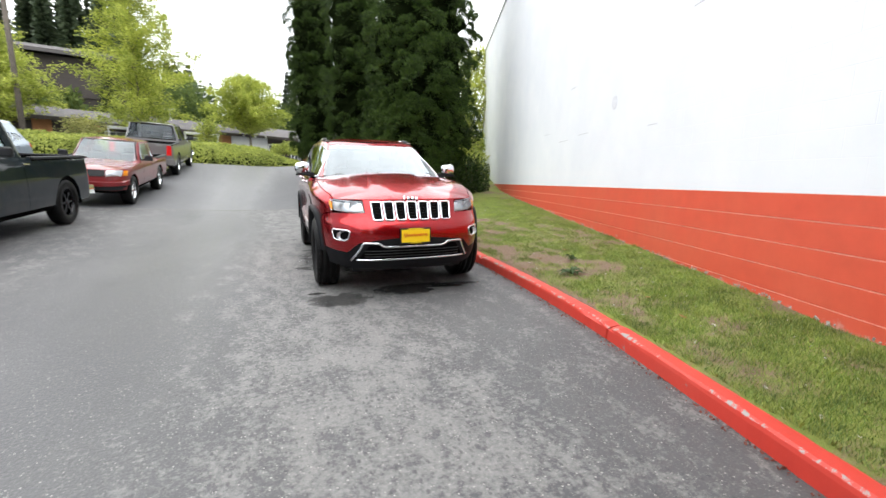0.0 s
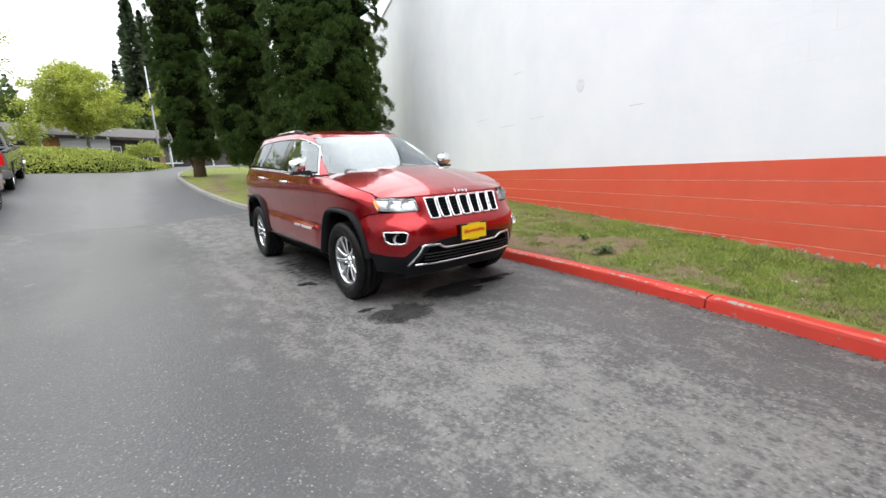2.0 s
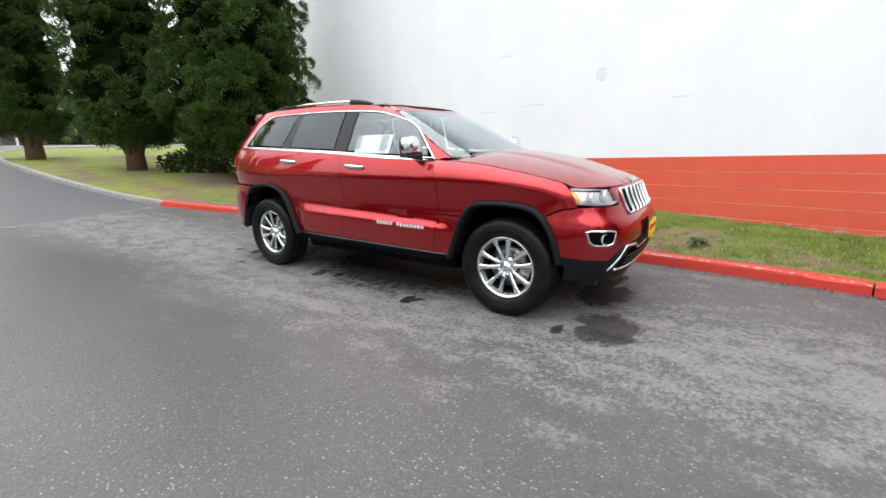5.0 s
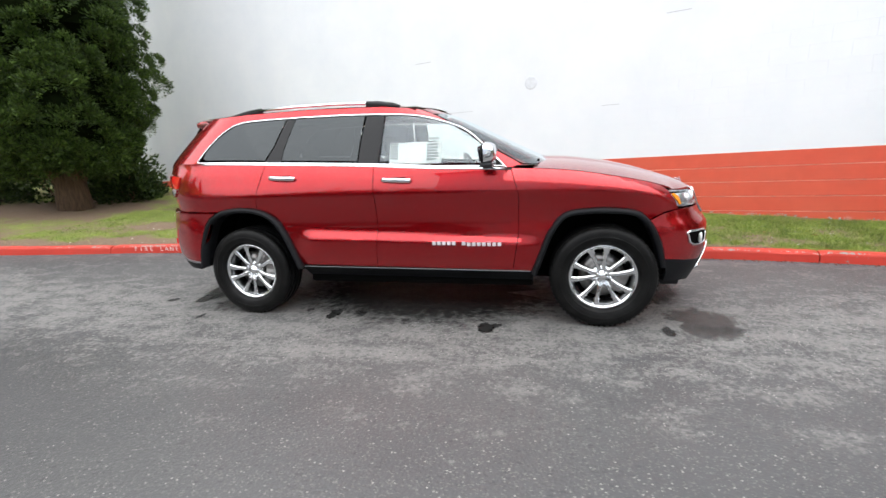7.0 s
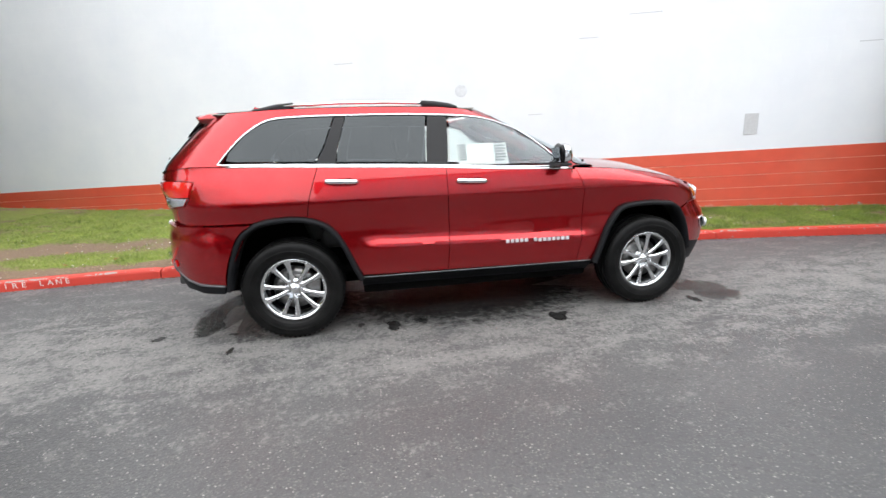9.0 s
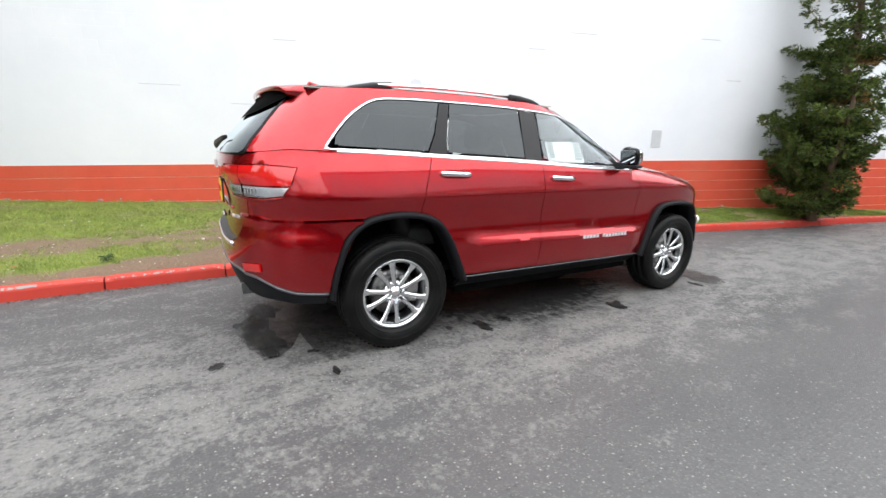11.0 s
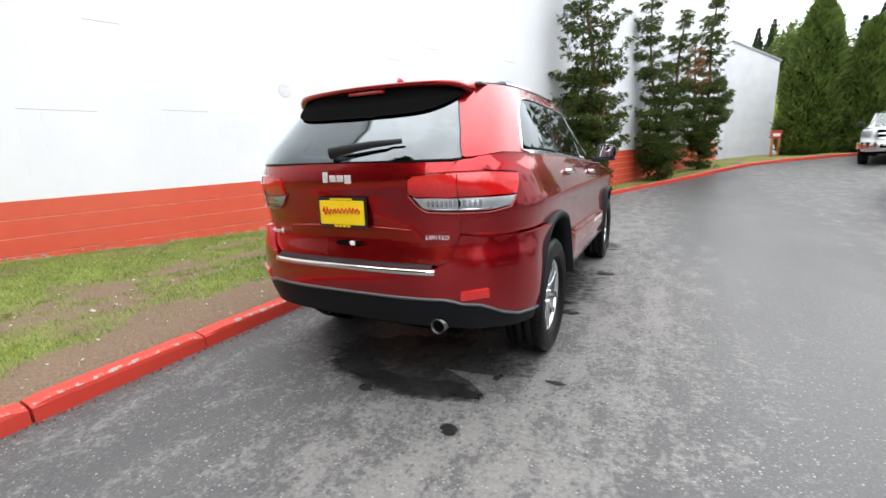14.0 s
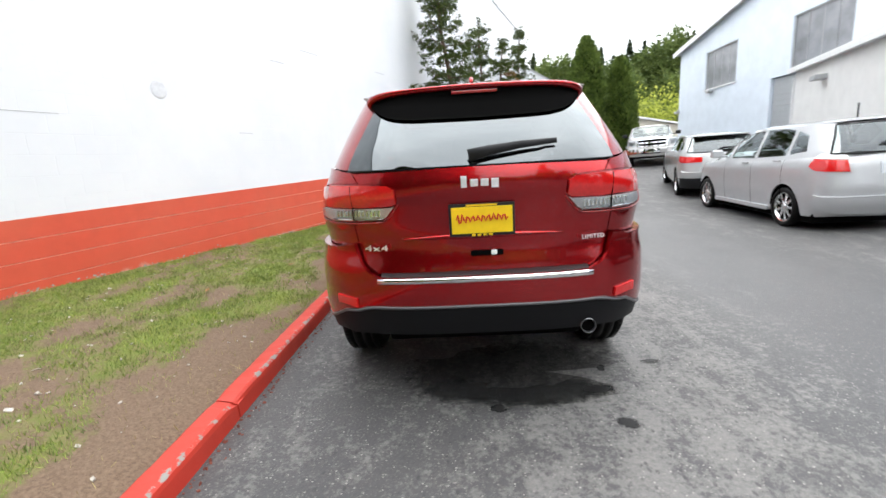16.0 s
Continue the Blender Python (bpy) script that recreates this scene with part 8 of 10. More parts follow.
RED_TRUCK = truck(0.84, 0.94, 1.55, 2.75, 2.45, 3.75, 0.36, rim=ALLOY)
RED_TRUCK.update(head=[(-0.46, 0.76), (-0.46, 0.90), (-0.74, 0.90), (-0.72, 0.76)], turn=[(-0.745, 0.77), (-0.755, 0.89), (-0.80, 0.88), (-0.80, 0.77)],
                 front_pieces=(("grille", [(-0.44, 0.90), (-0.44, 0.76)], GLOSS_BLACK, 0.012), ("front_bumper", [(-0.80, 0.66), (-0.80, 0.56), (-0.4, 0.54)], FADED_RED, 0.06), ("lower_valance", [(-0.78, 0.54), (-0.70, 0.44)], BLACK_PLASTIC, 0.03), ("number_plate", [(-0.15, 0.60), (-0.15, 0.48)], PLATE_WHITE, 0.075)),
                 rear_pieces=(("rear_bumper", [(-0.80, 0.62), (-0.80, 0.48)], CHROME, 0.10),), tail_lamps=(([("x", -0.70, 0.75), ("x", -0.70, 1.0), ("y", 3.72, 1.0), ("y", 3.72, 0.75)], TAIL_RED, "tail_lamp"),))
red_truck = vehicle("red_pickup", "faded red compact pickup truck with a black grille", (-5.62, 8.35), 0.0, FADED_RED, RED_TRUCK)

GREY_TRUCK = truck(0.97, 1.12, 1.86, 3.5, 2.9, 4.7, 0.40, rim=ALLOY)
GREY_TRUCK.update(head=[(-0.62, 0.86), (-0.62, 1.04), (-0.88, 1.04), (-0.86, 0.86)], front_pieces=(("grille", [(-0.60, 1.06), (-0.60, 0.80)], CHROME, 0.02), ("front_bumper", [(-0.94, 0.70), (-0.94, 0.52)], CHROME, 0.08)),
                  rear_pieces=(("rear_bumper", [(-0.94, 0.68), (-0.94, 0.48)], GREY_PAINT, 0.12), ("tailgate", [(-0.72, 1.14), (-0.72, 0.74)], GREY_PAINT, 0.012), ("number_plate", [(-0.15, 0.64), (-0.15, 0.52)], PLATE_WHITE, 0.13)),
                  tail_lamps=(([("x", -0.76, 0.80), ("x", -0.76, 1.14), ("y", 4.67, 1.14), ("y", 4.67, 0.80)], TAIL_RED, "tail_lamp"),))
grey_truck = vehicle("grey_pickup", "pewter grey pickup truck with a canopy seen from behind", (-5.95, 18.0), 182.0, GREY_PAINT, GREY_TRUCK)

TEAL_TRUCK = truck(0.98, 1.21, 1.95, 3.05, 1.95, 4.05, 0.425, rim=GLOSS_BLACK, fo=0.9)
TEAL_TRUCK.update(head=[(-0.62, 0.86), (-0.62, 1.04), (-0.88, 1.04), (-0.86, 0.86)], front_pieces=(("grille", [(-0.60, 1.06), (-0.60, 0.80)], CHROME, 0.02), ("front_bumper", [(-0.94, 0.70), (-0.94, 0.52)], CHROME, 0.08)),
                  rear_pieces=(("rear_bumper", [(-0.94, 0.68), (-0.94, 0.50)], CHROME, 0.12),), tail_lamps=(([("x", -0.78, 0.82), ("x", -0.78, 1.14), ("y", 4.0, 1.14), ("y", 4.0, 0.82)], TAIL_RED, "tail_lamp"),), handle_mat=CHROME)
teal_truck = vehicle("dark_pickup", "very dark blue-green pickup truck with black wheels", (-6.16, 2.35), -2.0, DARK_TEAL, TEAL_TRUCK)

RAM = truck(0.94, 1.08, 1.62, 3.45, 2.7, 4.5, 0.39, crown=0.07)
RAM.update(head=[(-0.64, 0.84), (-0.62, 1.06), (-0.90, 1.06), (-0.90, 0.86)], front_pieces=(("grille", [(-0.60, 1.10), (-0.56, 0.80)], CHROME, 0.05), ("grille_mesh_upper", [(-0.50, 1.06), (-0.50, 0.975)], VOID_BLACK, 0.056), ("grille_mesh_lower", [(-0.49, 0.925), (-0.47, 0.84)], VOID_BLACK, 0.056), ("front_bumper", [(-0.96, 0.74), (-0.96, 0.52)], CHROME, 0.09), ("bumper_intake", [(-0.4, 0.62), (-0.4, 0.54)], VOID_BLACK, 0.096)),
           rear_pieces=(("rear_bumper", [(-0.94, 0.68), (-0.94, 0.48)], CHROME, 0.12),))
ram = vehicle("white_pickup", "white full-size pickup truck with a chrome cross grille", (-8.05, -13.0), 159.0, WHITE_PAINT, RAM)

FAR_SUV = dict(WAGON)
FAR_SUV.update(roof_edge=1.62, roof=1.70, ws=[(0.9, 0.05), (1.0, 0.30), (1.30, 0.78), (1.62, 1.20)], rg=[(1.0, 3.42), (1.08, 3.38), (1.35, 3.20), (1.62, 3.05)], mirror_mat=SILVER_2)
far_suv = vehicle("pale_blue_suv", "pale blue-grey sport utility car parked behind the pickups", (-9.6, 9.6), -4.0, car_paint("pale_blue_paint", (0.30, 0.36, 0.42), 0.15, 0.35, 0.3), FAR_SUV)

# ---------------------------------------------------------------- plants
from math import cos, pi, radians, sin
def foliage(name, dark, light, glow=0.3, patch=1.2):
    """Leaves that let some light through, each of its own tone."""
    m, n, l, b = material(name)
    geo = n.new("ShaderNodeNewGeometry")
    tone = ramp(n, l, geo.outputs["Random Per Island"], ((0.0, dark), (0.55, tuple((a + c) / 2 for a, c in zip(dark, light))), (1.0, light)))
    f = noise_out(n, l, patch, 3, 0.6, geo.outputs["Position"])
    shade = ramp(n, l, f, ((0.3, (0.62, 0.66, 0.6)), (0.7, (1.3, 1.25, 1.2))))
    col = mix(n, l, 1.0, tone, shade, "MULTIPLY")
    l.new(col, b.inputs["Base Color"])
    b.inputs["Roughness"].default_value = 0.6
    b.inputs["Specular IOR Level"].default_value = 0.3
    tr = n.new("ShaderNodeBsdfTranslucent")
    l.new(col, tr.inputs["Color"])
    sh = n.new("ShaderNodeMixShader")
    sh.inputs["Fac"].default_value = glow
    l.new(b.outputs["BSDF"], sh.inputs[1])
    l.new(tr.outputs["BSDF"], sh.inputs[2])
    l.new(sh.outputs["Shader"], n["Material Output"].inputs["Surface"])
    return m


def bark(name, dark, light):
    m, n, l, b = material(name)
    c = node(n, "ShaderNodeMapping")
    c.inputs["Scale"].default_value = (14, 14, 2.2)
    l.new(place(n), c.inputs["Vector"])
    f = noise_out(n, l, 2.0, 6, 0.65, c.outputs["Vector"])
    l.new(ramp(n, l, f, ((0.3, dark), (0.7, light))), b.inputs["Base Color"])
    b.inputs["Roughness"].default_value = 0.9
    bump(n, l, b, f, 0.6, 0.02)
    return m


CONIFER_GREEN = foliage("conifer_sprays", (0.007, 0.017, 0.004), (0.082, 0.140, 0.022), 0.10, 2.2)
# near-black without gloss: the shade among leaves is put into the colour
CROWN_SHADE = foliage("conifer_inner_twigs", (0.004, 0.007, 0.003), (0.010, 0.015, 0.005), 0.0)
CROWN_SHADE.node_tree.nodes["Principled BSDF"].inputs["Specular IOR Level"].default_value = 0.0
PINE_GREEN = foliage("juniper_tufts", (0.011, 0.023, 0.005), (0.120, 0.170, 0.030), 0.14, 3.0)
PINE_DEAD = foliage("rusty_dead_tufts", (0.18, 0.085, 0.03), (0.40, 0.22, 0.09), 0.2)
SPRING_GREEN = foliage("spring_leaves", (0.24, 0.30, 0.045), (0.56, 0.60, 0.14), 0.45, 0.6)
SPRING_PALE = foliage("pale_spring_leaves", (0.26, 0.28, 0.08), (0.48, 0.46, 0.20), 0.4)
IVY_GREEN = foliage("ground_cover_leaves", (0.20, 0.25, 0.05), (0.46, 0.50, 0.13), 0.3, 0.8)
SHRUB_GREEN = foliage("dark_shrub_leaves", (0.018, 0.036, 0.010), (0.07, 0.115, 0.025), 0.2)
FIR_GREEN = foliage("far_fir_needles", (0.042, 0.066, 0.038), (0.105, 0.140, 0.075), 0.25, 0.12)
WOOD_GREEN = foliage("far_broadleaf", (0.065, 0.105, 0.03), (0.17, 0.22, 0.06), 0.3, 0.1)
BARK = bark("brown_bark", (0.055, 0.035, 0.022), (0.17, 0.11, 0.07))
BARK_GREY = bark("grey_brown_bark", (0.06, 0.05, 0.04), (0.17, 0.145, 0.12))


def unit_rows(a):
    return a / np.maximum(1e-6, np.linalg.norm(a, axis=1, keepdims=True))


def blades(name, base, way, length, width, material_, parent=None, label="", rng=None, bulge=0.45):
    """Many kite-shaped leaves: from base along way."""
    base, way = np.asarray(base, float), unit_rows(np.asarray(way, float))
    k = len(base)
    side = unit_rows(np.cross(way, rng.normal(size=(k, 3))))
    length, width = np.broadcast_to(length, (k,))[:, None], np.broadcast_to(width, (k,))[:, None]
    mid = base + way * length * bulge
    v = np.stack([base, mid + side * width * 0.5, base + way * length, mid - side * width * 0.5], 1).reshape(-1, 3)
    me = bpy.data.meshes.new(name)
    me.vertices.add(4 * k)
    me.vertices.foreach_set("co", v.astype(np.float32).ravel())
    me.loops.add(4 * k)
    me.loops.foreach_set("vertex_index", np.arange(4 * k, dtype=np.int32))
    me.polygons.add(k)
    me.polygons.foreach_set("loop_start", np.arange(0, 4 * k, 4, dtype=np.int32))
    me.update(calc_edges=True)
    me.materials.append(material_)
    ob = new(name, me)
    if parent is not None:
        ob.parent = parent
    if label:
        ob["label"] = label
    return ob


def tufts(centres, outs, count, spread, rng, root=0.06):
    """Blade roots and ways: count of them round each tuft, fanned about its way."""
    c = np.repeat(np.asarray(centres, float), count, 0)
    o = np.repeat(unit_rows(np.asarray(outs, float)), count, 0)
    jitter = rng.normal(size=c.shape)
    return c + jitter * root, o + rng.normal(size=c.shape) * spread


def spline_3d(pts, k):
    """Points of a smooth line through pts."""
    p = [Vector(q) for q in pts]
    p = [2 * p[0] - p[1]] + p + [2 * p[-1] - p[-2]]
    out = []
    for i in range(1, len(p) - 2):
        a, b, c, d = p[i - 1:i + 3]
        for j in range(k):
            t = j / k
            out.append(0.5 * (2 * b + (c - a) * t + (2 * a - 5 * b + 4 * c - d) * t * t + (3 * b - a - 3 * c + d) * t ** 3))
    return out + [p[-2]]


def limb(bm, pts, r0, r1, sides=6):
    add_tube(bm, pts, r0, sides, r1)


def column_conifer(spot, height, radius, seed, foot=0.9, dense=1.0):
    """A tall, dense conifer of columnar growth, its sprays in rounded clumps."""
    x, y = spot
    z0 = ground_at(x, y) + 0.1
    tree = empty("columnar_conifer", (x, y, z0))
    rng = np.random.default_rng(seed)
    wob = rng.uniform(0, 6.28, 8)

    def reach(a, z):
        t = z / height
        prof = np.interp(t, (0, foot / height, (foot + 0.7) / height, 0.2, 0.55, 0.8, 0.94, 1.0), (0.2, 0.42, 0.8, 1.0, 0.95, 0.72, 0.36, 0.05))
        lump = 1 + 0.10 * np.sin(3 * a + wob[0] + z * 0.5) + 0.08 * np.sin(5 * a + wob[1] - z * 1.1) + 0.07 * np.sin(2 * a + wob[2] + 1.9 * z)
        return radius * prof * lump

    bm = bmesh.new()
    limb(bm, [(0, 0, -0.15), (0.03, 0.02, 1.5), (0, 0, height * 0.9)], 0.12 + 0.13 * radius, 0.04, 12)
    for i in range(5):
        a = 1.3 * i + wob[3]
        limb(bm, [(0.1 * cos(a), 0.1 * sin(a), 0.25), (0.34 * cos(a), 0.34 * sin(a), 0.9), (0.42 * cos(a), 0.42 * sin(a), 3.2)], 0.09, 0.03, 7)
    for i in range(14):
        a, zz = 2.4 * i + wob[4], rng.uniform(0.5, 1.5)
        limb(bm, [(0.15 * cos(a), 0.15 * sin(a), zz), (0.5 * cos(a + 0.2), 0.5 * sin(a + 0.2), zz + 0.1), (0.9 * cos(a + 0.1), 0.9 * sin(a + 0.1), zz + 0.38)], 0.016, 0.005, 4)
    part("trunk", bm, BARK, tree, "brown fibrous bark with bare low twigs", True)
    # heart of twigs, the crown's inner shade put into its near-black colour
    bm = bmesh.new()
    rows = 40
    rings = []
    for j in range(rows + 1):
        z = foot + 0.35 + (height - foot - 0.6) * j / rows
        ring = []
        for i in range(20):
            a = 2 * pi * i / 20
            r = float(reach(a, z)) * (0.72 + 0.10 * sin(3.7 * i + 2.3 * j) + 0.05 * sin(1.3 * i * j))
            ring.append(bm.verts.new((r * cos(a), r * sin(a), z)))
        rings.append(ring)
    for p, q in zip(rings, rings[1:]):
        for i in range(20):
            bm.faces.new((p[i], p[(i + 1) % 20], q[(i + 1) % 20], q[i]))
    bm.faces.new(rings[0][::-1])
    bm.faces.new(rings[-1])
    part("inner_crown", bm, CROWN_SHADE, tree, "dark shaded twigs inside the crown")
    # domed clumps of fine sprays
    k = int(560 * dense * radius / 1.6)
    z = foot + 0.3 + (height - foot - 0.4) * rng.uniform(0, 1, k) ** 1.5
    a = rng.uniform(0, 2 * pi, k)
    r = reach(a, z) * rng.uniform(0.70, 1.02, k)
    centre = np.stack([r * np.cos(a), r * np.sin(a), z], 1)
    size = rng.uniform(0.15, 0.34, k)
    count = 330
    c, s = np.repeat(centre, count, 0), np.repeat(size, count)
    u = unit_rows(rng.normal(size=c.shape) + np.repeat(np.stack([np.cos(a), np.sin(a), np.full(k, 0.55)], 1), count, 0) * 1.1)
    base = c + u * (s * rng.uniform(0.55, 1.0, len(c)))[:, None] * np.array([1, 1, 0.85])
    blades("crown", base, u + rng.normal(size=c.shape) * 0.35 + np.array([0, 0, 0.3]), rng.uniform(0.05, 0.11, len(c)), rng.uniform(0.015, 0.028, len(c)), CONIFER_GREEN, tree, "dark green crown of lumpy sprays", rng)
    tagged(tree, "tall dark green columnar conifer on the lawn", "tree", "tall conifers by the wall end")
    return tree


def thuja(spot, height, radius, seed):
    """A tight pointed hedge conifer."""
    x, y = spot
    tree = empty("thuja", (x, y, ground_at(x, y)))
    rng = np.random.default_rng(seed)
    bm = bmesh.new()
    limb(bm, [(0, 0, -0.1), (0, 0, height * 0.93)], 0.16, 0.02, 8)
    part("trunk", bm, BARK, tree, "", True)
    prof = lambda t: np.interp(t, (0, 0.03, 0.12, 0.45, 0.7, 0.88, 0.96, 1.0), (0.7, 0.92, 1.0, 0.98, 0.78, 0.46, 0.2, 0.02))
    bm = bmesh.new()
    # solid core, painted near-black as the shade inside the crown
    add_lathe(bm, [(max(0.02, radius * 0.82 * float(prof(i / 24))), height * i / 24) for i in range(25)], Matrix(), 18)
    part("inner_crown", bm, CROWN_SHADE, tree, "dark shaded twigs inside the crown")
    k = int(26000 * radius)
    t = rng.uniform(0, 1, k) ** 1.3
    a = rng.uniform(0, 2 * pi, k)
    lump = 1 + 0.08 * np.sin(5 * a + 14 * t) + 0.07 * np.sin(3 * a - 23 * t) + 0.05 * np.sin(11 * a + 37 * t)
    r = radius * prof(t) * lump * rng.uniform(0.84, 1.03, k)
    base = np.stack([r * np.cos(a), r * np.sin(a), t * height], 1)
    way = np.stack([0.7 * np.cos(a), 0.7 * np.sin(a), np.full(k, 1.0)], 1) + rng.normal(size=(k, 3)) * 0.35
    blades("crown", base, way, rng.uniform(0.12, 0.26, k) * np.where(rng.uniform(size=k) < 0.12, 1.7, 1.0), rng.uniform(0.04, 0.08, k), THUJA_GREEN, tree, "tight bright green crown", rng)
    tagged(tree, "tall tight pointed thuja beside the driveway", "tree", "pointed thujas")


THUJA_GREEN = foliage("thuja_scales", (0.055, 0.095, 0.018), (0.17, 0.235, 0.05), 0.18, 1.5)


def scraggly_pine(spot, stems, seed, dead, wide):
    """An open, leaning juniper: several stems with tufted, upswept branches and gaps."""
    x, y = spot
    z0 = lawn_z_quick(x, y) - 0.02
    tree = empty("scraggly_juniper", (x, y, z0))
    rng = np.random.default_rng(seed)
    wood = bmesh.new()
    cs, outs, size = [], [], []
    for stem, share, lo in stems:
        line = spline_3d(stem, 8)
        top = line[-1].z
        limb(wood, line, 0.10 * share, 0.018, 7)
        z = lo
        a = rng.uniform(0, 6.28)
        while z < top - 0.1:
            t = (z - lo) / (top - lo)
            j = min(range(len(line)), key=lambda q: abs(line[q].z - z))
            p = line[j]
            # one whorl: a few boughs, each a flat pad that sweeps up at its tip
            for _ in range(5 if t < 0.5 else 4):
                a += 1.75 + rng.uniform(-0.5, 0.5)
                reach = 0.84 * wide * share * float(np.interp(t, (0, 0.1, 0.3, 0.55, 0.8, 1), (0.85, 1.0, 0.95, 0.88, 0.68, 0.22))) * rng.uniform(0.55, 1.2)
                d = Vector((cos(a), sin(a), 0))
                lift = rng.uniform(0.2, 0.62)
                p2 = p + Vector((0, 0, rng.uniform(-0.06, 0.06)))
                midp, tip = p2 + d * reach * 0.55 + Vector((0, 0, reach * 0.04)), p2 + d * reach + Vector((0, 0, reach * lift))
                limb(wood, [p2, midp, tip], 0.018, 0.004, 4)
                steps = max(4, int(reach / 0.05))
                cross = Vector((-d.y, d.x, 0))
                for s in range(steps):
                    f = 0.12 + 0.88 * (s + 0.6) / steps
                    q = p2.lerp(midp, f / 0.55) if f < 0.55 else midp.lerp(tip, (f - 0.55) / 0.45)
                    spread = reach * 0.28 * (1.05 - f) + 0.05
                    cs.append(q + cross * rng.normal() * spread + Vector((0, 0, rng.normal() * 0.045)))
                    outs.append(d * 0.9 + Vector((0, 0, 0.45)))
                    size.append(rng.uniform(0.8, 1.25) * (1.15 - 0.45 * f))
            z += rng.uniform(0.24, 0.40) * (1.0 + 0.15 * t)
        for s in range(5):
            cs.append(line[-1] - Vector((0, 0, 0.1 * s)))
            outs.append(Vector((rng.normal() * 0.3, rng.normal() * 0.3, 1)))
            size.append(0.9)
    part("trunk", wood, BARK, tree, "thin brown stems and branches", True)
    cs, outs, size = np.array(cs), np.array(outs), np.array(size)
    rusty = np.zeros(len(cs), bool)
    for px, py, pz, pr in dead:
        rusty |= (np.linalg.norm(cs - np.array([px, py, pz]), axis=1) < pr) & (rng.uniform(size=len(cs)) < 0.75)
    for name, pick, mat_, words in (("crown", ~rusty, PINE_GREEN, "dark green tufted needles with gaps"), ("dead_foliage", rusty, PINE_DEAD, "rusty brown dead tufts")):
        if not pick.any():
            continue
        count = 52
        b, o = tufts(cs[pick], outs[pick], count, 0.9, rng, 0.0)
        s = np.repeat(size[pick], count)
        o = unit_rows(o)
        b = b + o * (rng.uniform(0.3, 1.0, len(b)) * 0.11 * s)[:, None] * np.array([1, 1, 0.5])
        blades(name, b, o, rng.uniform(0.05, 0.10, len(b)) * s, rng.uniform(0.016, 0.029, len(b)) * s, mat_, tree, words, rng)
    tagged(tree, "open scraggly dark green juniper before the white wall", "tree", "junipers along the wall")


def leafy_tree(spot, base_z, crown_lo, crown_hi, radius, seed, leaves=SPRING_GREEN, count=9000, leaf=0.2, label="yellow-green deciduous tree in spring leaf behind the hedge", trunk=0.13, name="deciduous_tree"):
    """A broadleaf tree: tapered trunk, rising limbs and leaves in uneven layers."""
    x, y = spot
    tree = empty(name, (x, y, base_z))
    rng = np.random.default_rng(seed)
    lo, hi = crown_lo - base_z, crown_hi - base_z
    wood = bmesh.new()
    lean = rng.normal(size=2) * 0.15
    line = spline_3d([(0, 0, -0.2), (lean[0] * 0.3, lean[1] * 0.3, lo), (lean[0], lean[1], hi * 0.95)], 8)
    limb(wood, line, trunk, 0.02, 8)
    cs, ways = [], []
    z = lo
    a = rng.uniform(0, 6)
    n_limb = int(34 + 5 * (hi - lo))
    for i in range(n_limb):
        t = i / (n_limb - 1)
        z = lo + (hi - lo) * t * 0.93
        a += 2.4 + rng.uniform(-0.4, 0.4)
        reach = radius * float(np.interp(t, (0, 0.15, 0.35, 0.6, 0.85, 1), (0.75, 1.0, 0.98, 0.72, 0.4, 0.12))) * rng.uniform(0.6, 1.2)
        d = Vector((cos(a), sin(a), 0))
        p = Vector((lean[0] * t, lean[1] * t, z))
        midp, tip = p + d * reach * 0.5 + Vector((0, 0, reach * 0.22)), p + d * reach + Vector((0, 0, reach * rng.uniform(0.2, 0.45)))
        limb(wood, [p, midp, tip], 0.03 * (1.2 - t), 0.006, 4)
        steps = max(3, int(reach / 0.25))
        for s in range(steps):
            f = (s + 0.8) / steps
            q = p.lerp(midp, f / 0.5) if f < 0.5 else midp.lerp(tip, (f - 0.5) / 0.5)
            for _ in range(3):
                cs.append(q + Vector((rng.normal() * 0.22, rng.normal() * 0.22, rng.normal() * 0.1)))
                ways.append(d + Vector((0, 0, 0.15)))
    part("trunk", wood, BARK_GREY, tree, "thin grey-brown trunk and limbs", True)
    per = max(6, int(count / len(cs)))
    b, o = tufts(np.array(cs), np.array(ways), per, 0.8, rng, 0.13)
    blades("crown", b, o, rng.uniform(0.6, 1.3, len(b)) * leaf, rng.uniform(0.35, 0.6, len(b)) * leaf, leaves, tree, "", rng, 0.5)
    tagged(tree, label, "tree", "deciduous trees")
    return tree


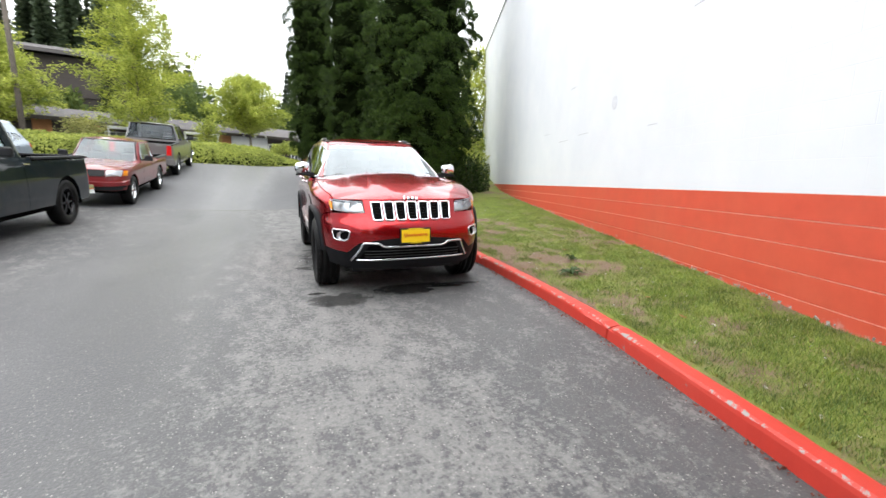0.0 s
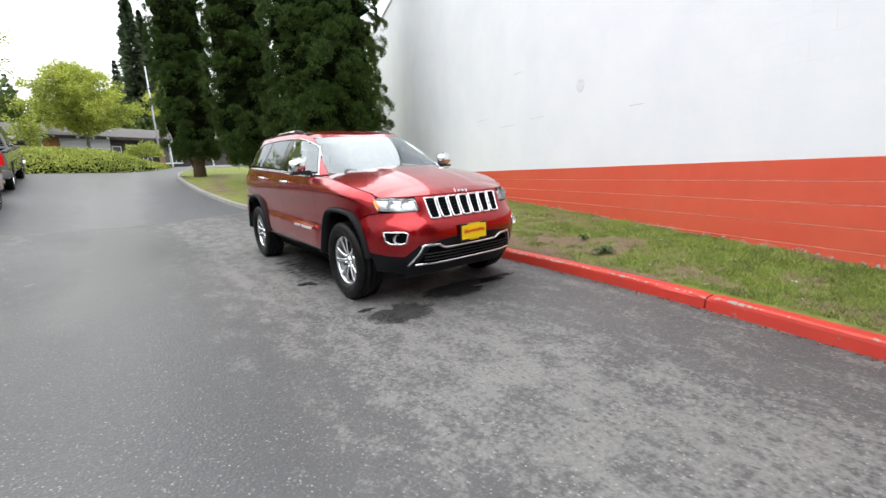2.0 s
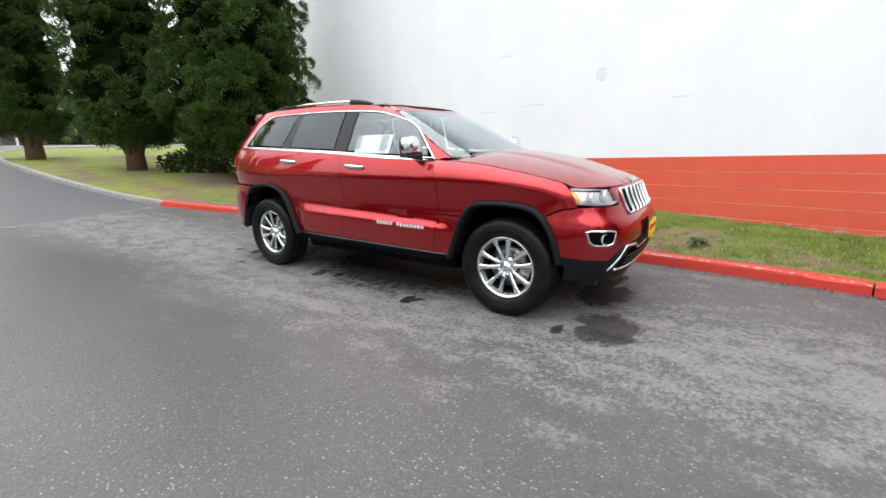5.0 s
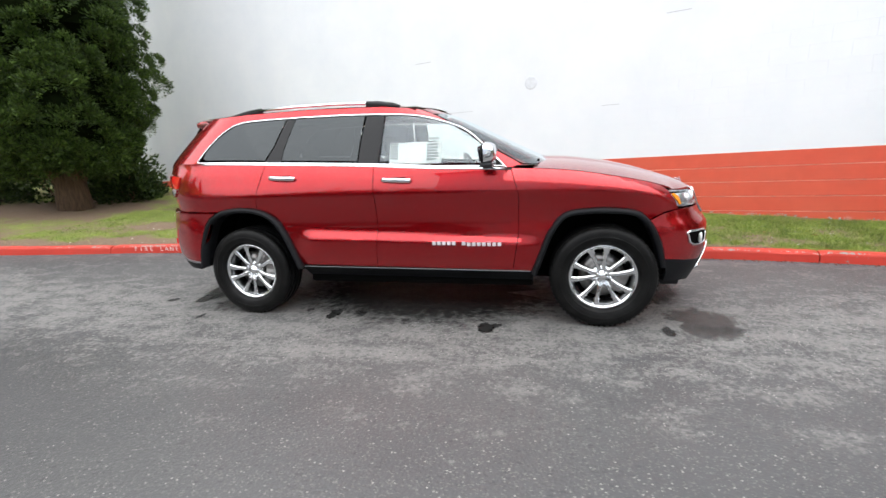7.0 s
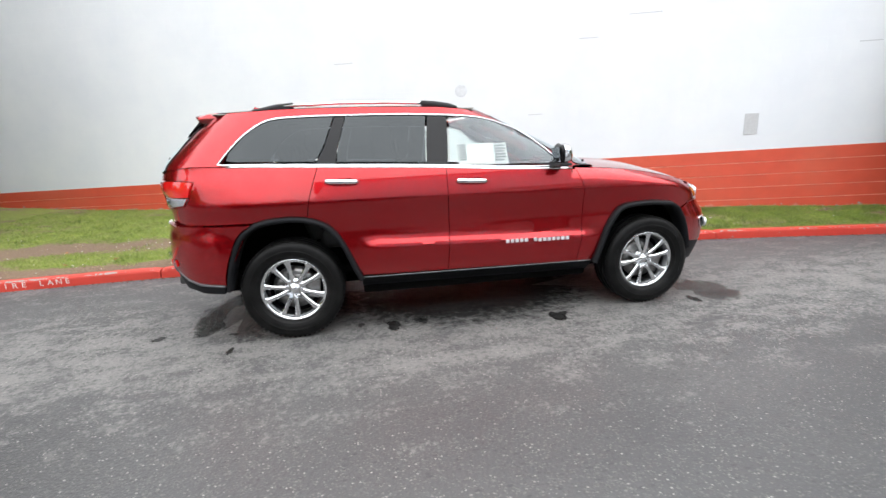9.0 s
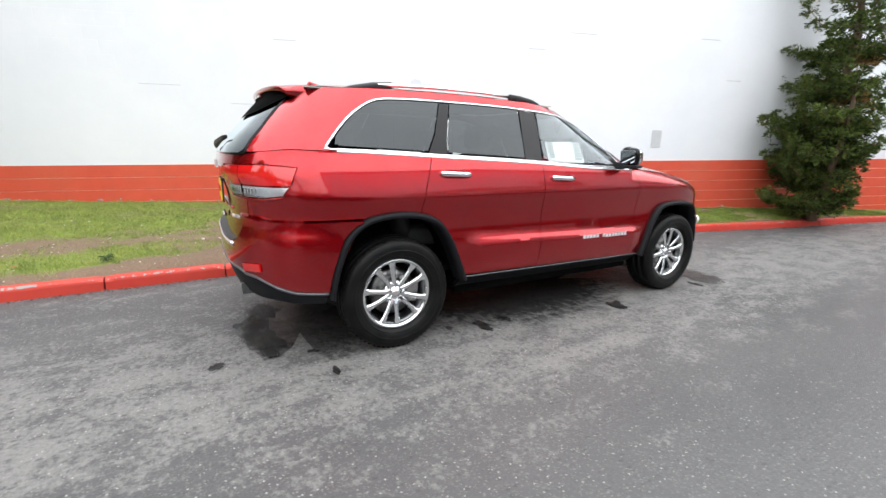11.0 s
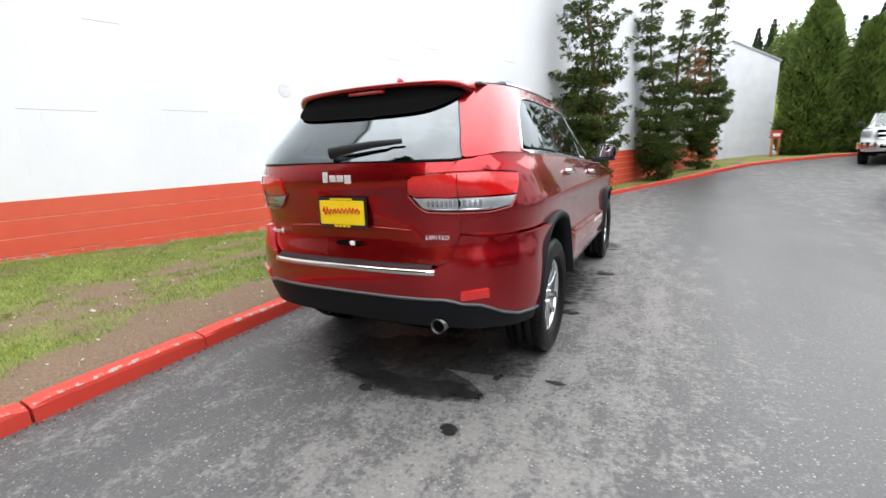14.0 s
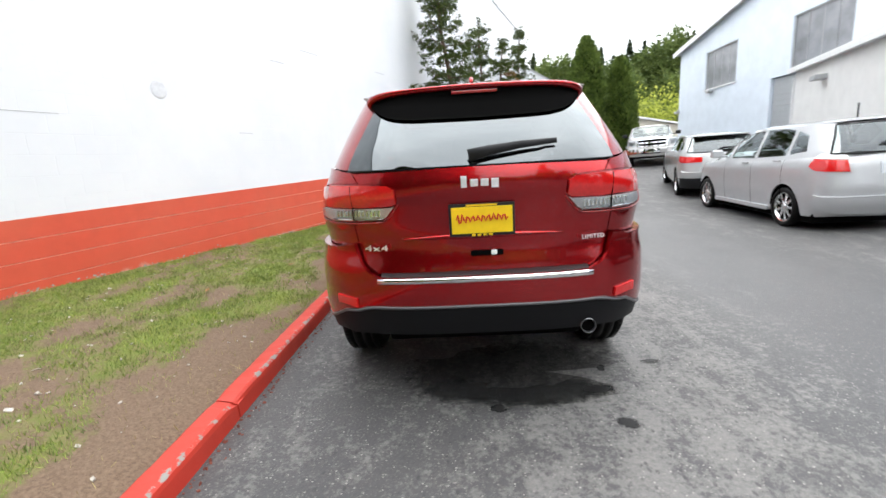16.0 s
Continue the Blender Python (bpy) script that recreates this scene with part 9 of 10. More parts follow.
def shrub(spot, z0, size, seed, leaves=SHRUB_GREEN, count=2600, leaf=0.12, label="dark leafy shrub beside the wall end"):
    """A bush: stems and leaves filling an uneven dome."""
    bush = empty("shrub", (spot[0], spot[1], z0))
    rng = np.random.default_rng(seed)
    wood = bmesh.new()
    for i in range(9):
        a = 2.4 * i
        limb(wood, [(0.05 * cos(a), 0.05 * sin(a), -0.05), (0.3 * size[0] * cos(a), 0.3 * size[1] * sin(a), size[2] * 0.5), (0.6 * size[0] * cos(a), 0.6 * size[1] * sin(a), size[2] * 0.85)], 0.02, 0.005, 4)
    part("stem", wood, BARK, bush)
    d = unit_rows(rng.normal(size=(count, 3)))
    d[:, 2] = np.abs(d[:, 2])
    rr = rng.uniform(0.35, 1.0, count) ** 0.5 * (1 + 0.14 * np.sin(5 * np.arctan2(d[:, 1], d[:, 0]) + seed) + 0.1 * np.sin(7 * d[:, 2] + 4 * d[:, 0]))
    base = d * np.array(size) * rr[:, None]
    blades("leaves", base, d + rng.normal(size=d.shape) * 0.6 + np.array([0, 0, 0.2]), rng.uniform(0.7, 1.3, count) * leaf, rng.uniform(0.4, 0.65, count) * leaf, leaves, bush, "", rng, 0.5)
    tagged(bush, label, "shrub", "shrubs")


column_conifer((3.67, 10.7), 10.5, 1.85, 11, 0.55, 1.45)
column_conifer((1.95, 13.6), 11.0, 1.25, 12, 0.5, 1.1)
column_conifer((0.5, 17.0), 12.0, 1.1, 13, 0.5, 1.1)

scraggly_pine((0.3, -6.2), [([(0, 0, 0), (0.05, 0.05, 1.5), (-0.1, 0.0, 3.2), (0.1, -0.05, 4.8), (0.0, 0.05, 6.6)], 1.0, 0.12),
                             ([(0.05, 0, 0.3), (0.35, -0.4, 1.2), (0.45, -0.55, 2.3), (0.35, -0.5, 3.4)], 0.75, 0.6),
                             ([(-0.05, 0, 0.3), (-0.3, 0.45, 1.0), (-0.45, 0.6, 1.9), (-0.42, 0.65, 2.6)], 0.7, 0.5)], 21,
              [(-0.25, 0.1, 2.0, 0.30), (-0.35, 0.2, 2.6, 0.26)], 1.15)
scraggly_pine((-1.35, -11.5), [([(0, 0, 0), (0.05, 0.1, 1.2), (0.25, 0.4, 2.6), (0.45, 0.65, 4.2), (0.5, 0.8, 5.9)], 0.85, 0.14),
                               ([(0, 0, 0.4), (-0.15, -0.3, 1.4), (-0.35, -0.5, 3.0), (-0.4, -0.7, 4.4), (-0.55, -1.0, 5.6)], 0.75, 0.5),
                               ([(0, 0, 0.3), (0.3, 0.6, 1.0), (0.35, 0.9, 1.8), (0.3, 0.95, 2.5)], 0.6, 0.5)], 22,
              [(-0.55, -0.9, 3.6, 0.35)], 1.0)
scraggly_pine((-2.75, -14.8), [([(0, 0, 0), (-0.05, -0.1, 1.4), (-0.15, -0.3, 3.2), (-0.1, -0.3, 4.8), (-0.2, -0.4, 6.5)], 0.9, 0.2),
                              ([(0, 0, 0.6), (0.3, 0.5, 1.8), (0.4, 0.7, 3.4), (0.5, 0.8, 4.9)], 0.7, 0.7),
                              ([(0, 0, 0.9), (-0.4, -0.7, 2.2), (-0.7, -1.3, 3.6)], 0.5, 1.0),
                              ([(0, 0, 0.9), (-0.55, -0.9, 1.9), (-1.0, -1.7, 3.1)], 0.45, 1.0)], 23,
              [(0.4, 0.7, 3.6, 0.55), (0.35, 0.6, 4.3, 0.45), (0.3, 0.5, 2.9, 0.3)], 1.0)
thuja((-7.0, -19.0), 6.4, 1.02, 31)
thuja((-8.8, -19.0), 5.2, 0.82, 32)

shrub((6.0, 11.6), 0.4, (0.9, 0.8, 1.3), 41)
shrub((4.8, 12.6), 0.45, (1.2, 1.1, 1.25), 45)
shrub((3.4, 13.2), 0.5, (1.0, 0.9, 0.8), 46)
shrub((6.4, 13.0), 0.45, (1.1, 1.1, 1.5), 47)
shrub((5.2, 10.9), 0.4, (0.7, 0.7, 0.8), 42)
shrub((8.0, 16.0), 0.5, (1.2, 1.2, 1.8), 43, IVY_GREEN, 2600, 0.16, "light green leafy shrub behind the wall end")
leafy_tree((9.5, 19.0), 0.8, 1.6, 8.5, 2.6, 44, SPRING_GREEN, 9000, 0.2, "yellow-green tree behind the white wall's end")
leafy_tree((-9.0, 27.5), 1.6, 3.6, 16.5, 2.9, 51, SPRING_GREEN, 42000, 0.15)
leafy_tree((-3.2, 33.5), 1.7, 4.0, 8.4, 3.2, 52, SPRING_GREEN, 34000, 0.16)
leafy_tree((-15.5, 26.5), 1.6, 3.6, 9.0, 3.0, 53, SPRING_GREEN, 28000, 0.15)
leafy_tree((2.9, 33.5), 1.8, 4.3, 8.8, 2.4, 54, SPRING_GREEN, 18000, 0.15)
leafy_tree((-5.9, 31.0), 1.7, 2.9, 4.6, 0.9, 55, SPRING_GREEN, 1500, 0.14, "small yellow-green sapling before the low building", 0.05, "sapling")
leafy_tree((-11.6, 26.5), 1.6, 2.7, 4.0, 1.1, 56, SPRING_PALE, 1800, 0.16, "small pale blossoming tree behind the hedge", 0.06, "small_tree")


# ivy bank between the drive and the low building
BANK = ((-30.0, 16.0), (-16.0, 17.2), (-9.0, 18.6), (-5.3, 19.6), (-2.4, 21.8), (-0.6, 23.2), (0.35, 25.5))


def build_bank():
    rng = np.random.default_rng(61)
    line = [Vector((p[0], p[1], 0)) for p in smooth_line(BANK, 0.3)]
    verts, faces = [], []
    prof = ((0.0, -0.1), (0.05, 0.10), (0.35, 0.30), (0.8, 0.52), (1.5, 0.74), (2.6, 0.86), (3.6, 0.6), (4.4, -0.1))
    pts = []
    for i, p in enumerate(line):
        q, o = line[min(i + 1, len(line) - 1)], line[max(i - 1, 0)]
        d = (q - o).normalized()
        nrm = Vector((-d.y, d.x, 0))
        end = min(1.0, (len(line) - 1 - i) * 0.3 / 3.0)
        for w, h in prof:
            lump = 1 + 0.14 * noise.noise(Vector((p.x * 0.7, p.y * 0.7, w)))
            v = p + nrm * w * (0.5 + 0.5 * end)
            verts.append((v.x, v.y, ground_at(v.x, v.y) + h * lump * (0.25 + 0.75 * end) * (1 if h > 0 else 1)))
    k = len(prof)
    for i in range(len(line) - 1):
        for j in range(k - 1):
            faces.append((i * k + j, (i + 1) * k + j, (i + 1) * k + j + 1, i * k + j + 1))
    # bank surface painted near-black as shade beneath the leaves
    bank = from_lists("ivy_bank", verts, faces, CROWN_SHADE)
    tagged(bank, "low bank overgrown with light green ground cover", "hedge", "", "stuff")
    v, f = np.array(verts), np.array(faces)
    a, b, c, d = (v[f[:, i]] for i in range(4))
    nr = unit_rows(np.cross(b - a, d - a))
    area = np.linalg.norm(np.cross(b - a, d - a), axis=1)
    pick = rng.choice(len(f), 60000, p=area / area.sum())
    u, w = rng.uniform(size=(2, len(pick), 1))
    p = a[pick] * (1 - u) * (1 - w) + b[pick] * u * (1 - w) + c[pick] * u * w + d[pick] * (1 - u) * w
    n_up = nr[pick] * np.sign(nr[pick][:, 2:3] + 1e-3)
    way = n_up + rng.normal(size=p.shape) * 0.7
    leaves = blades("ground_cover", p + n_up * rng.uniform(-0.02, 0.10, (len(p), 1)), way, rng.uniform(0.07, 0.15, len(p)), rng.uniform(0.04, 0.085, len(p)), IVY_GREEN, None, "", rng, 0.5)
    tagged(leaves, "light green leaves of the ground cover on the bank", "ivy", "", "stuff")


build_bank()
shrub((-0.75, 25.4), 2.25, (0.9, 0.9, 0.7), 62, IVY_GREEN, 2400, 0.13, "round clipped light green shrub on the bank")


def ridge_material():
    m, n, l, b = material("wooded_ridge_green")
    p = position(n)
    f = noise_out(n, l, 0.5, 6, 0.7, p)
    l.new(ramp(n, l, f, ((0.3, (0.030, 0.052, 0.018)), (0.5, (0.065, 0.10, 0.03)), (0.72, (0.13, 0.17, 0.05)))), b.inputs["Base Color"])
    b.inputs["Roughness"].default_value = 0.9
    bump(n, l, b, f, 1.0, 1.5)
    return m


WOOD_RIDGE = ridge_material()


def far_woods():
    """Firs and broadleaf crowns of the hills all round."""
    rng = np.random.default_rng(71)
    base, way, ln, wd = [[], []], [[], []], [[], []], [[], []]

    def fir(x, y, z0, h, r, k):
        t = rng.uniform(0.04, 1, k) ** 0.8
        a = rng.uniform(0, 2 * pi, k)
        lay = np.floor(t * h / 0.8) * 0.8 / h
        t = 0.6 * t + 0.4 * np.clip(lay, 0.03, 1)
        rr = r * (1 - t) ** 0.85 * rng.uniform(0.45, 1.0, k) * (0.75 + 0.5 * np.sin(a * 3 + t * 40) ** 2)
        root = rr * 0.35
        base[0].append(np.stack([x + root * np.cos(a), y + root * np.sin(a), z0 + t * h], 1))
        way[0].append(np.stack([np.cos(a), np.sin(a), rng.uniform(-0.5, 0.15, k)], 1))
        ln[0].append(rr * 0.8 + 0.25)
        wd[0].append(rng.uniform(0.25, 0.55, k) * h / 16)

    def crown(x, y, z0, h, r, k):
        k = int(k * 1.5)
        d = unit_rows(rng.normal(size=(k, 3)))
        s = rng.uniform(0.2, 1, k) ** 0.5 * (0.86 + 0.10 * np.sin(4 * np.arctan2(d[:, 1], d[:, 0]) + x) + 0.10 * np.sin(6 * d[:, 2] + y))
        base[1].append(np.array([x, y, z0 + h * 0.52]) + d * np.array([r, r, h * 0.48]) * s[:, None])
        way[1].append(d + rng.normal(size=d.shape) * 0.6)
        ln[1].append(rng.uniform(0.3, 0.75, k))
        wd[1].append(rng.uniform(0.22, 0.5, k))

    def ring(a0, a1, dist, count, tall, share, k, low=0.0):
        for i in range(count):
            a = radians(a0 + (a1 - a0) * (i + rng.uniform(-0.4, 0.4)) / count)
            dd = dist * rng.uniform(0.94, 1.12)
            x, y = dd * sin(a), dd * cos(a)
            h = tall * rng.uniform(0.75, 1.2)
            if rng.uniform() < share:
                fir(x, y, 1.5 + low, h, h * 0.17, k)
            else:
                crown(x, y, 1.3 + low, h * 0.82, h * 0.27, k)

    # north: compass angles from +y, turning to +x
    ring(-62, 24, 80, 60, 13.0, 0.6, 1300)
    ring(-62, 24, 92, 60, 16.0, 0.6, 1100)
    ring(-62, 24, 70, 60, 7.5, 0.25, 1000)
    for x, y, h in ((3.4, 78, 27), (5.0, 79, 24), (6.6, 77, 20), (-33, 66, 27), (-36, 64, 30), (-30, 69, 25), (-39, 66, 26), (-42, 60, 28), (1.0, 82, 17)):
        fir(x, y, 1.5, h, h * 0.14, 3600)
    for i in range(26):
        x = -31 + 0.75 * i + rng.uniform(-0.5, 0.5)
        fir(x, 64 + rng.uniform(0, 10), 1.5, rng.uniform(19, 31) * (1 if i < 17 else 0.55), 3.0, 1700)
    ring(-46, -8, 56, 30, 10.5, 0.15, 1700)
    # west, behind the parked vehicles
    ring(-128, -60, 46, 60, 11.0, 0.45, 260)
    ring(-128, -60, 54, 50, 15.0, 0.6, 220)
    # south
    ring(-215, -130, 84, 76, 15.0, 0.3, 2500, 0.5)
    ring(-215, -130, 96, 76, 19.0, 0.35, 2600, 1.0)
    ring(-200, -135, 62, 56, 6.5, 0.0, 1000)
    # the taller stand on the hill behind the beige shed
    for way_x, tall in ((-0.16, 21), (-0.20, 20), (-0.24, 17), (-0.29, 17), (-0.325, 18.5), (-0.35, 20), (-0.372, 22.5), (-0.395, 20), (-0.415, 21.5), (-0.437, 22.5), (-0.452, 23)):
        x, y = -0.3 + 95 * way_x, 6.0 - 95 * math.sqrt(1 - way_x * way_x)
        for _ in range(3):
            h = tall * rng.uniform(0.8, 1.04)
            if rng.uniform() < 0.3:
                fir(x + rng.uniform(-3, 3), y + rng.uniform(-4, 4), 1.0, h * 1.04, 2.4, 2200)
            else:
                crown(x + rng.uniform(-3, 3), y + rng.uniform(-4, 4), h * 0.42, h * 0.6, 3.4, 1700)
                crown(x + rng.uniform(-3, 3), y + rng.uniform(-4, 4), 1.0, h * 0.62, 4.0, 1500)
    # closed undergrowth of the hillsides
    for a0, a1, dist, top in ((-64, 26, 98, 11.0), (-130, -60, 58, 8.0), (-217, -128, 102, 12.5)):
        k = 11000
        a = np.radians(rng.uniform(a0, a1, k))
        dd = dist * rng.uniform(0.97, 1.03, k)
        z = 1.0 + top * rng.uniform(0, 1, k) ** 0.8 * (0.8 + 0.2 * np.sin(a * 23))
        base[1].append(np.stack([dd * np.sin(a), dd * np.cos(a), z], 1))
        way[1].append(rng.normal(size=(k, 3)) + np.array([0, 0, 0.5]))
        ln[1].append(rng.uniform(0.5, 1.1, k))
        wd[1].append(rng.uniform(0.4, 0.8, k))
    # wooded ridges that close the gaps between the crowns
    for a0, a1, dist, top in ((-66, 28, 112, 10.0), (-132, -58, 64, 8.0), (-219, -126, 114, 18.0)):
        verts, faces = [], []
        cols = 140
        for i in range(cols + 1):
            a = radians(a0 + (a1 - a0) * i / cols)
            tall = top * (0.85 + 0.22 * noise.noise(Vector((i * 0.11, dist, 0))) + 0.10 * noise.noise(Vector((i * 0.6, dist, 4))))
            for r, z in ((0.90, -1.0), (0.93, 0.45 * tall), (0.96, 0.8 * tall), (1.0, tall), (1.08, tall * 0.9), (1.10, -1.0)):
                wob = 1 + 0.012 * noise.noise(Vector((i * 0.7, z, 7)))
                verts.append((dist * r * wob * sin(a), dist * r * wob * cos(a), z + 0.5 * noise.noise(Vector((i * 0.9, r * 40, 1)))))
        for i in range(cols):
            for j in range(5):
                faces.append((i * 6 + j, (i + 1) * 6 + j, (i + 1) * 6 + j + 1, i * 6 + j + 1))
        ridge = from_lists("wooded_ridge", verts, faces, WOOD_RIDGE, None, "", True)
        tagged(ridge, "green wooded ridge behind the far trees", "hill", "", "structure")
    for j, (name, mat_, words) in enumerate((("far_firs", FIR_GREEN, "dark firs of the wooded hills in the distance"), ("far_broadleaf_woods", WOOD_GREEN, "green broadleaf woods of the hills in the distance"))):
        b = np.concatenate(base[j])
        ob = blades(name, b, np.concatenate(way[j]), np.concatenate(ln[j]), np.concatenate(wd[j]), mat_, None, "", rng, 0.45)
        tagged(ob, words, "woods", "", "stuff")
    # bright scrub on the slope beyond the blue building
    b0, w0 = [], []
    for x, y, r in ((-17.5, -48, 4.2), (-21, -50, 5.0), (-13.5, -50, 3.6), (-25, -47, 4.5), (-9.0, -52, 3.0)):
        d = unit_rows(rng.normal(size=(3000, 3)))
        d[:, 2] = np.abs(d[:, 2])
        b0.append(np.array([x, y, 1.5]) + d * np.array([r, r, r * 1.35]) * (rng.uniform(0.5, 1, (3000, 1)) ** 0.5) * (1 + 0.2 * np.sin(5 * d[:, :1] + 4 * d[:, 1:2])))
        w0.append(d + rng.normal(size=d.shape) * 0.6)
    b0 = np.concatenate(b0)
    ob = blades("bright_scrub", b0, np.concatenate(w0), rng.uniform(0.2, 0.45, len(b0)), rng.uniform(0.14, 0.3, len(b0)), SPRING_GREEN, None, "", rng, 0.5)
    tagged(ob, "bright yellow-green scrub on the far slope", "scrub", "", "stuff")


far_woods()


def weed(spot, r, seed, label, mat_):
    """A low rosette of broad leaves on the lawn."""
    w = empty("lawn_weed", (*spot, lawn_z_quick(*spot)))
    rng = np.random.default_rng(seed)
    for i in range(11):
        a = 2.4 * i + rng.uniform(-0.3, 0.3)
        l_, h, wd = r * rng.uniform(0.7, 1.1), rng.uniform(0.02, 0.07), r * 0.16
        d, c = Vector((cos(a), sin(a), 0)), Vector((-sin(a), cos(a), 0))
        rows = [(0.0, 0.0, 0.3), (0.3, h * 0.8, 0.9), (0.65, h, 1.0), (1.0, h * 0.4, 0.1)]
        vs, fs = [], []
        for f, z, k in rows:
            p = d * (l_ * f) + Vector((0, 0, z + 0.004))
            vs += [tuple(p + c * wd * k + Vector((0, 0, 0.01 * k))), tuple(p), tuple(p - c * wd * k + Vector((0, 0, 0.01 * k)))]
        for j in range(3):
            for q in range(2):
                fs.append((j * 3 + q, j * 3 + q + 1, j * 3 + q + 4, j * 3 + q + 3))
        from_lists("leaf", vs, fs, mat_, w)
    tagged(w, label, "weed", "weeds in the lawn")


WEED_GREEN = foliage("broad_weed_leaves", (0.03, 0.06, 0.02), (0.07, 0.12, 0.04), 0.2)
weed((1.75, -1.1), 0.16, 81, "dark green broad-leaved weed growing in the lawn", WEED_GREEN)
weed((2.15, -0.55), 0.09, 82, "small dark green weed growing in the lawn", WEED_GREEN)
weed((1.9, 4.9), 0.08, 83, "small dark green weed growing in the lawn", WEED_GREEN)


def fallen_leaf(spot, turn, seed):
    """A curled dead leaf."""
    rng = np.random.default_rng(seed)
    vs = [(0, -0.04, 0.004), (0.018, -0.01, 0.012), (0.016, 0.02, 0.014), (0, 0.045, 0.02), (-0.016, 0.02, 0.016), (-0.018, -0.01, 0.013), (0, 0, 0.004)]
    fs = [(0, 1, 6), (1, 2, 6), (2, 3, 6), (3, 4, 6), (4, 5, 6), (5, 0, 6)]
    ob = from_lists("fallen_leaf", vs, fs, PINE_DEAD)
    ob.matrix_world = pose(*spot, lawn_z_quick(*spot) + 0.012, 0, 0, turn)
    tagged(ob, "curled rusty brown fallen leaf on the grass", "leaf", "fallen leaves")


for i, (x, y) in enumerate(((1.62, -2.67), (2.39, -0.08), (1.75, -2.2), (2.2, 0.9), (2.6, 2.0), (1.9, 5.6), (2.3, 6.4), (1.75, 6.1), (2.9, 4.4), (1.85, -0.3))):
    fallen_leaf((x, y), 47 * i, i)

# ---------------------------------------------------------------- buildings
def boards(name, colour, pitch, axis, rough=0.5, depth=0.5, spread=0.08, metal=0.0):
    """Painted metal or timber with even ribs along one local axis."""
    m, n, l, b = material(name)
    c = place(n)
    f = noise_out(n, l, 1.6, 5, 0.6, c)
    fine = noise_out(n, l, 26.0, 4, 0.6, c)
    col = ramp(n, l, f, ((0.25, tuple(x * (1 - spread) for x in colour)), (0.75, tuple(min(1, x * (1 + spread)) for x in colour))))
    l.new(col, b.inputs["Base Color"])
    b.inputs["Roughness"].default_value, b.inputs["Metallic"].default_value = rough, metal
    w = node(n, "ShaderNodeTexWave", Scale=1.0 / pitch * 0.314, Distortion=0.0)
    w.bands_direction = axis
    l.new(c, w.inputs["Vector"])
    bump(n, l, b, mix(n, l, 0.15, w.outputs["Color"], fine), depth, 0.02)
    return m


BLUE_METAL = boards("pale_blue_metal_siding", (0.66, 0.73, 0.81), 0.30, "Y", 0.45, 0.35)
ANNEX_WHITE = boards("off_white_siding", (0.70, 0.70, 0.69), 0.25, "Y", 0.55, 0.2)
DOOR_SLAT = simple("grey_door_slat", (0.42, 0.44, 0.46), 0.5, 0.2, 0.06, 8)
WHITE_TRIM = simple("white_trim_paint", (0.76, 0.77, 0.78), 0.5, 0, 0.06, 6)
ROOF_DARK = boards("dark_composition_roof", (0.085, 0.078, 0.076), 0.22, "Y", 0.9, 0.5, 0.25)
ROOF_LIGHT = boards("pale_sheet_roof", (0.50, 0.51, 0.52), 0.4, "Y", 0.5, 0.3)
CEDAR = boards("orange_brown_cedar", (0.36, 0.155, 0.06), 0.15, "X", 0.7, 0.5, 0.2)
DARK_WALL = boards("dark_brown_siding", (0.055, 0.045, 0.04), 0.2, "X", 0.8, 0.4, 0.2)
BEIGE_WALL = boards("beige_siding", (0.58, 0.54, 0.45), 0.2, "Z", 0.7, 0.3)
PANE_DARK = simple("dark_window_pane", (0.05, 0.055, 0.06), 0.06, 0.0, 0.25, 1.5)
PANE_GREY = simple("dusty_grey_pane", (0.26, 0.27, 0.29), 0.2, 0.0, 0.3, 1.2)
STEEL_GREY = simple("weathered_steel", (0.40, 0.41, 0.42), 0.5, 0.3, 0.1, 10)
SIGN_RED = simple("sign_red", (0.55, 0.05, 0.035), 0.5, 0, 0.06)
SIGN_WOOD = simple("orange_stained_post", (0.42, 0.16, 0.055), 0.7, 0, 0.2, 14, 0.2)
HYDRANT_YELLOW = simple("hydrant_yellow", (0.42, 0.30, 0.06), 0.5, 0, 0.1, 12)


def box_part(name, lo, hi, mat_, parent, label="", bevel=0.0, m=None):
    bm = bmesh.new()
    add_box(bm, lo, hi, m, bevel)
    return part(name, bm, mat_, parent, label)


def quad_slab(name, corners, thick, mat_, parent, label=""):
    """A flat slab: four corners of its upper face and a thickness straight down."""
    bm = bmesh.new()
    up = [bm.verts.new(c) for c in corners]
    dn = [bm.verts.new((c[0], c[1], c[2] - thick)) for c in corners]
    bm.faces.new(up)
    bm.faces.new(dn[::-1])
    for i in range(4):
        bm.faces.new((up[i], dn[i], dn[(i + 1) % 4], up[(i + 1) % 4]))
    bmesh.ops.recalc_face_normals(bm, faces=bm.faces)
    return part(name, bm, mat_, parent, label)


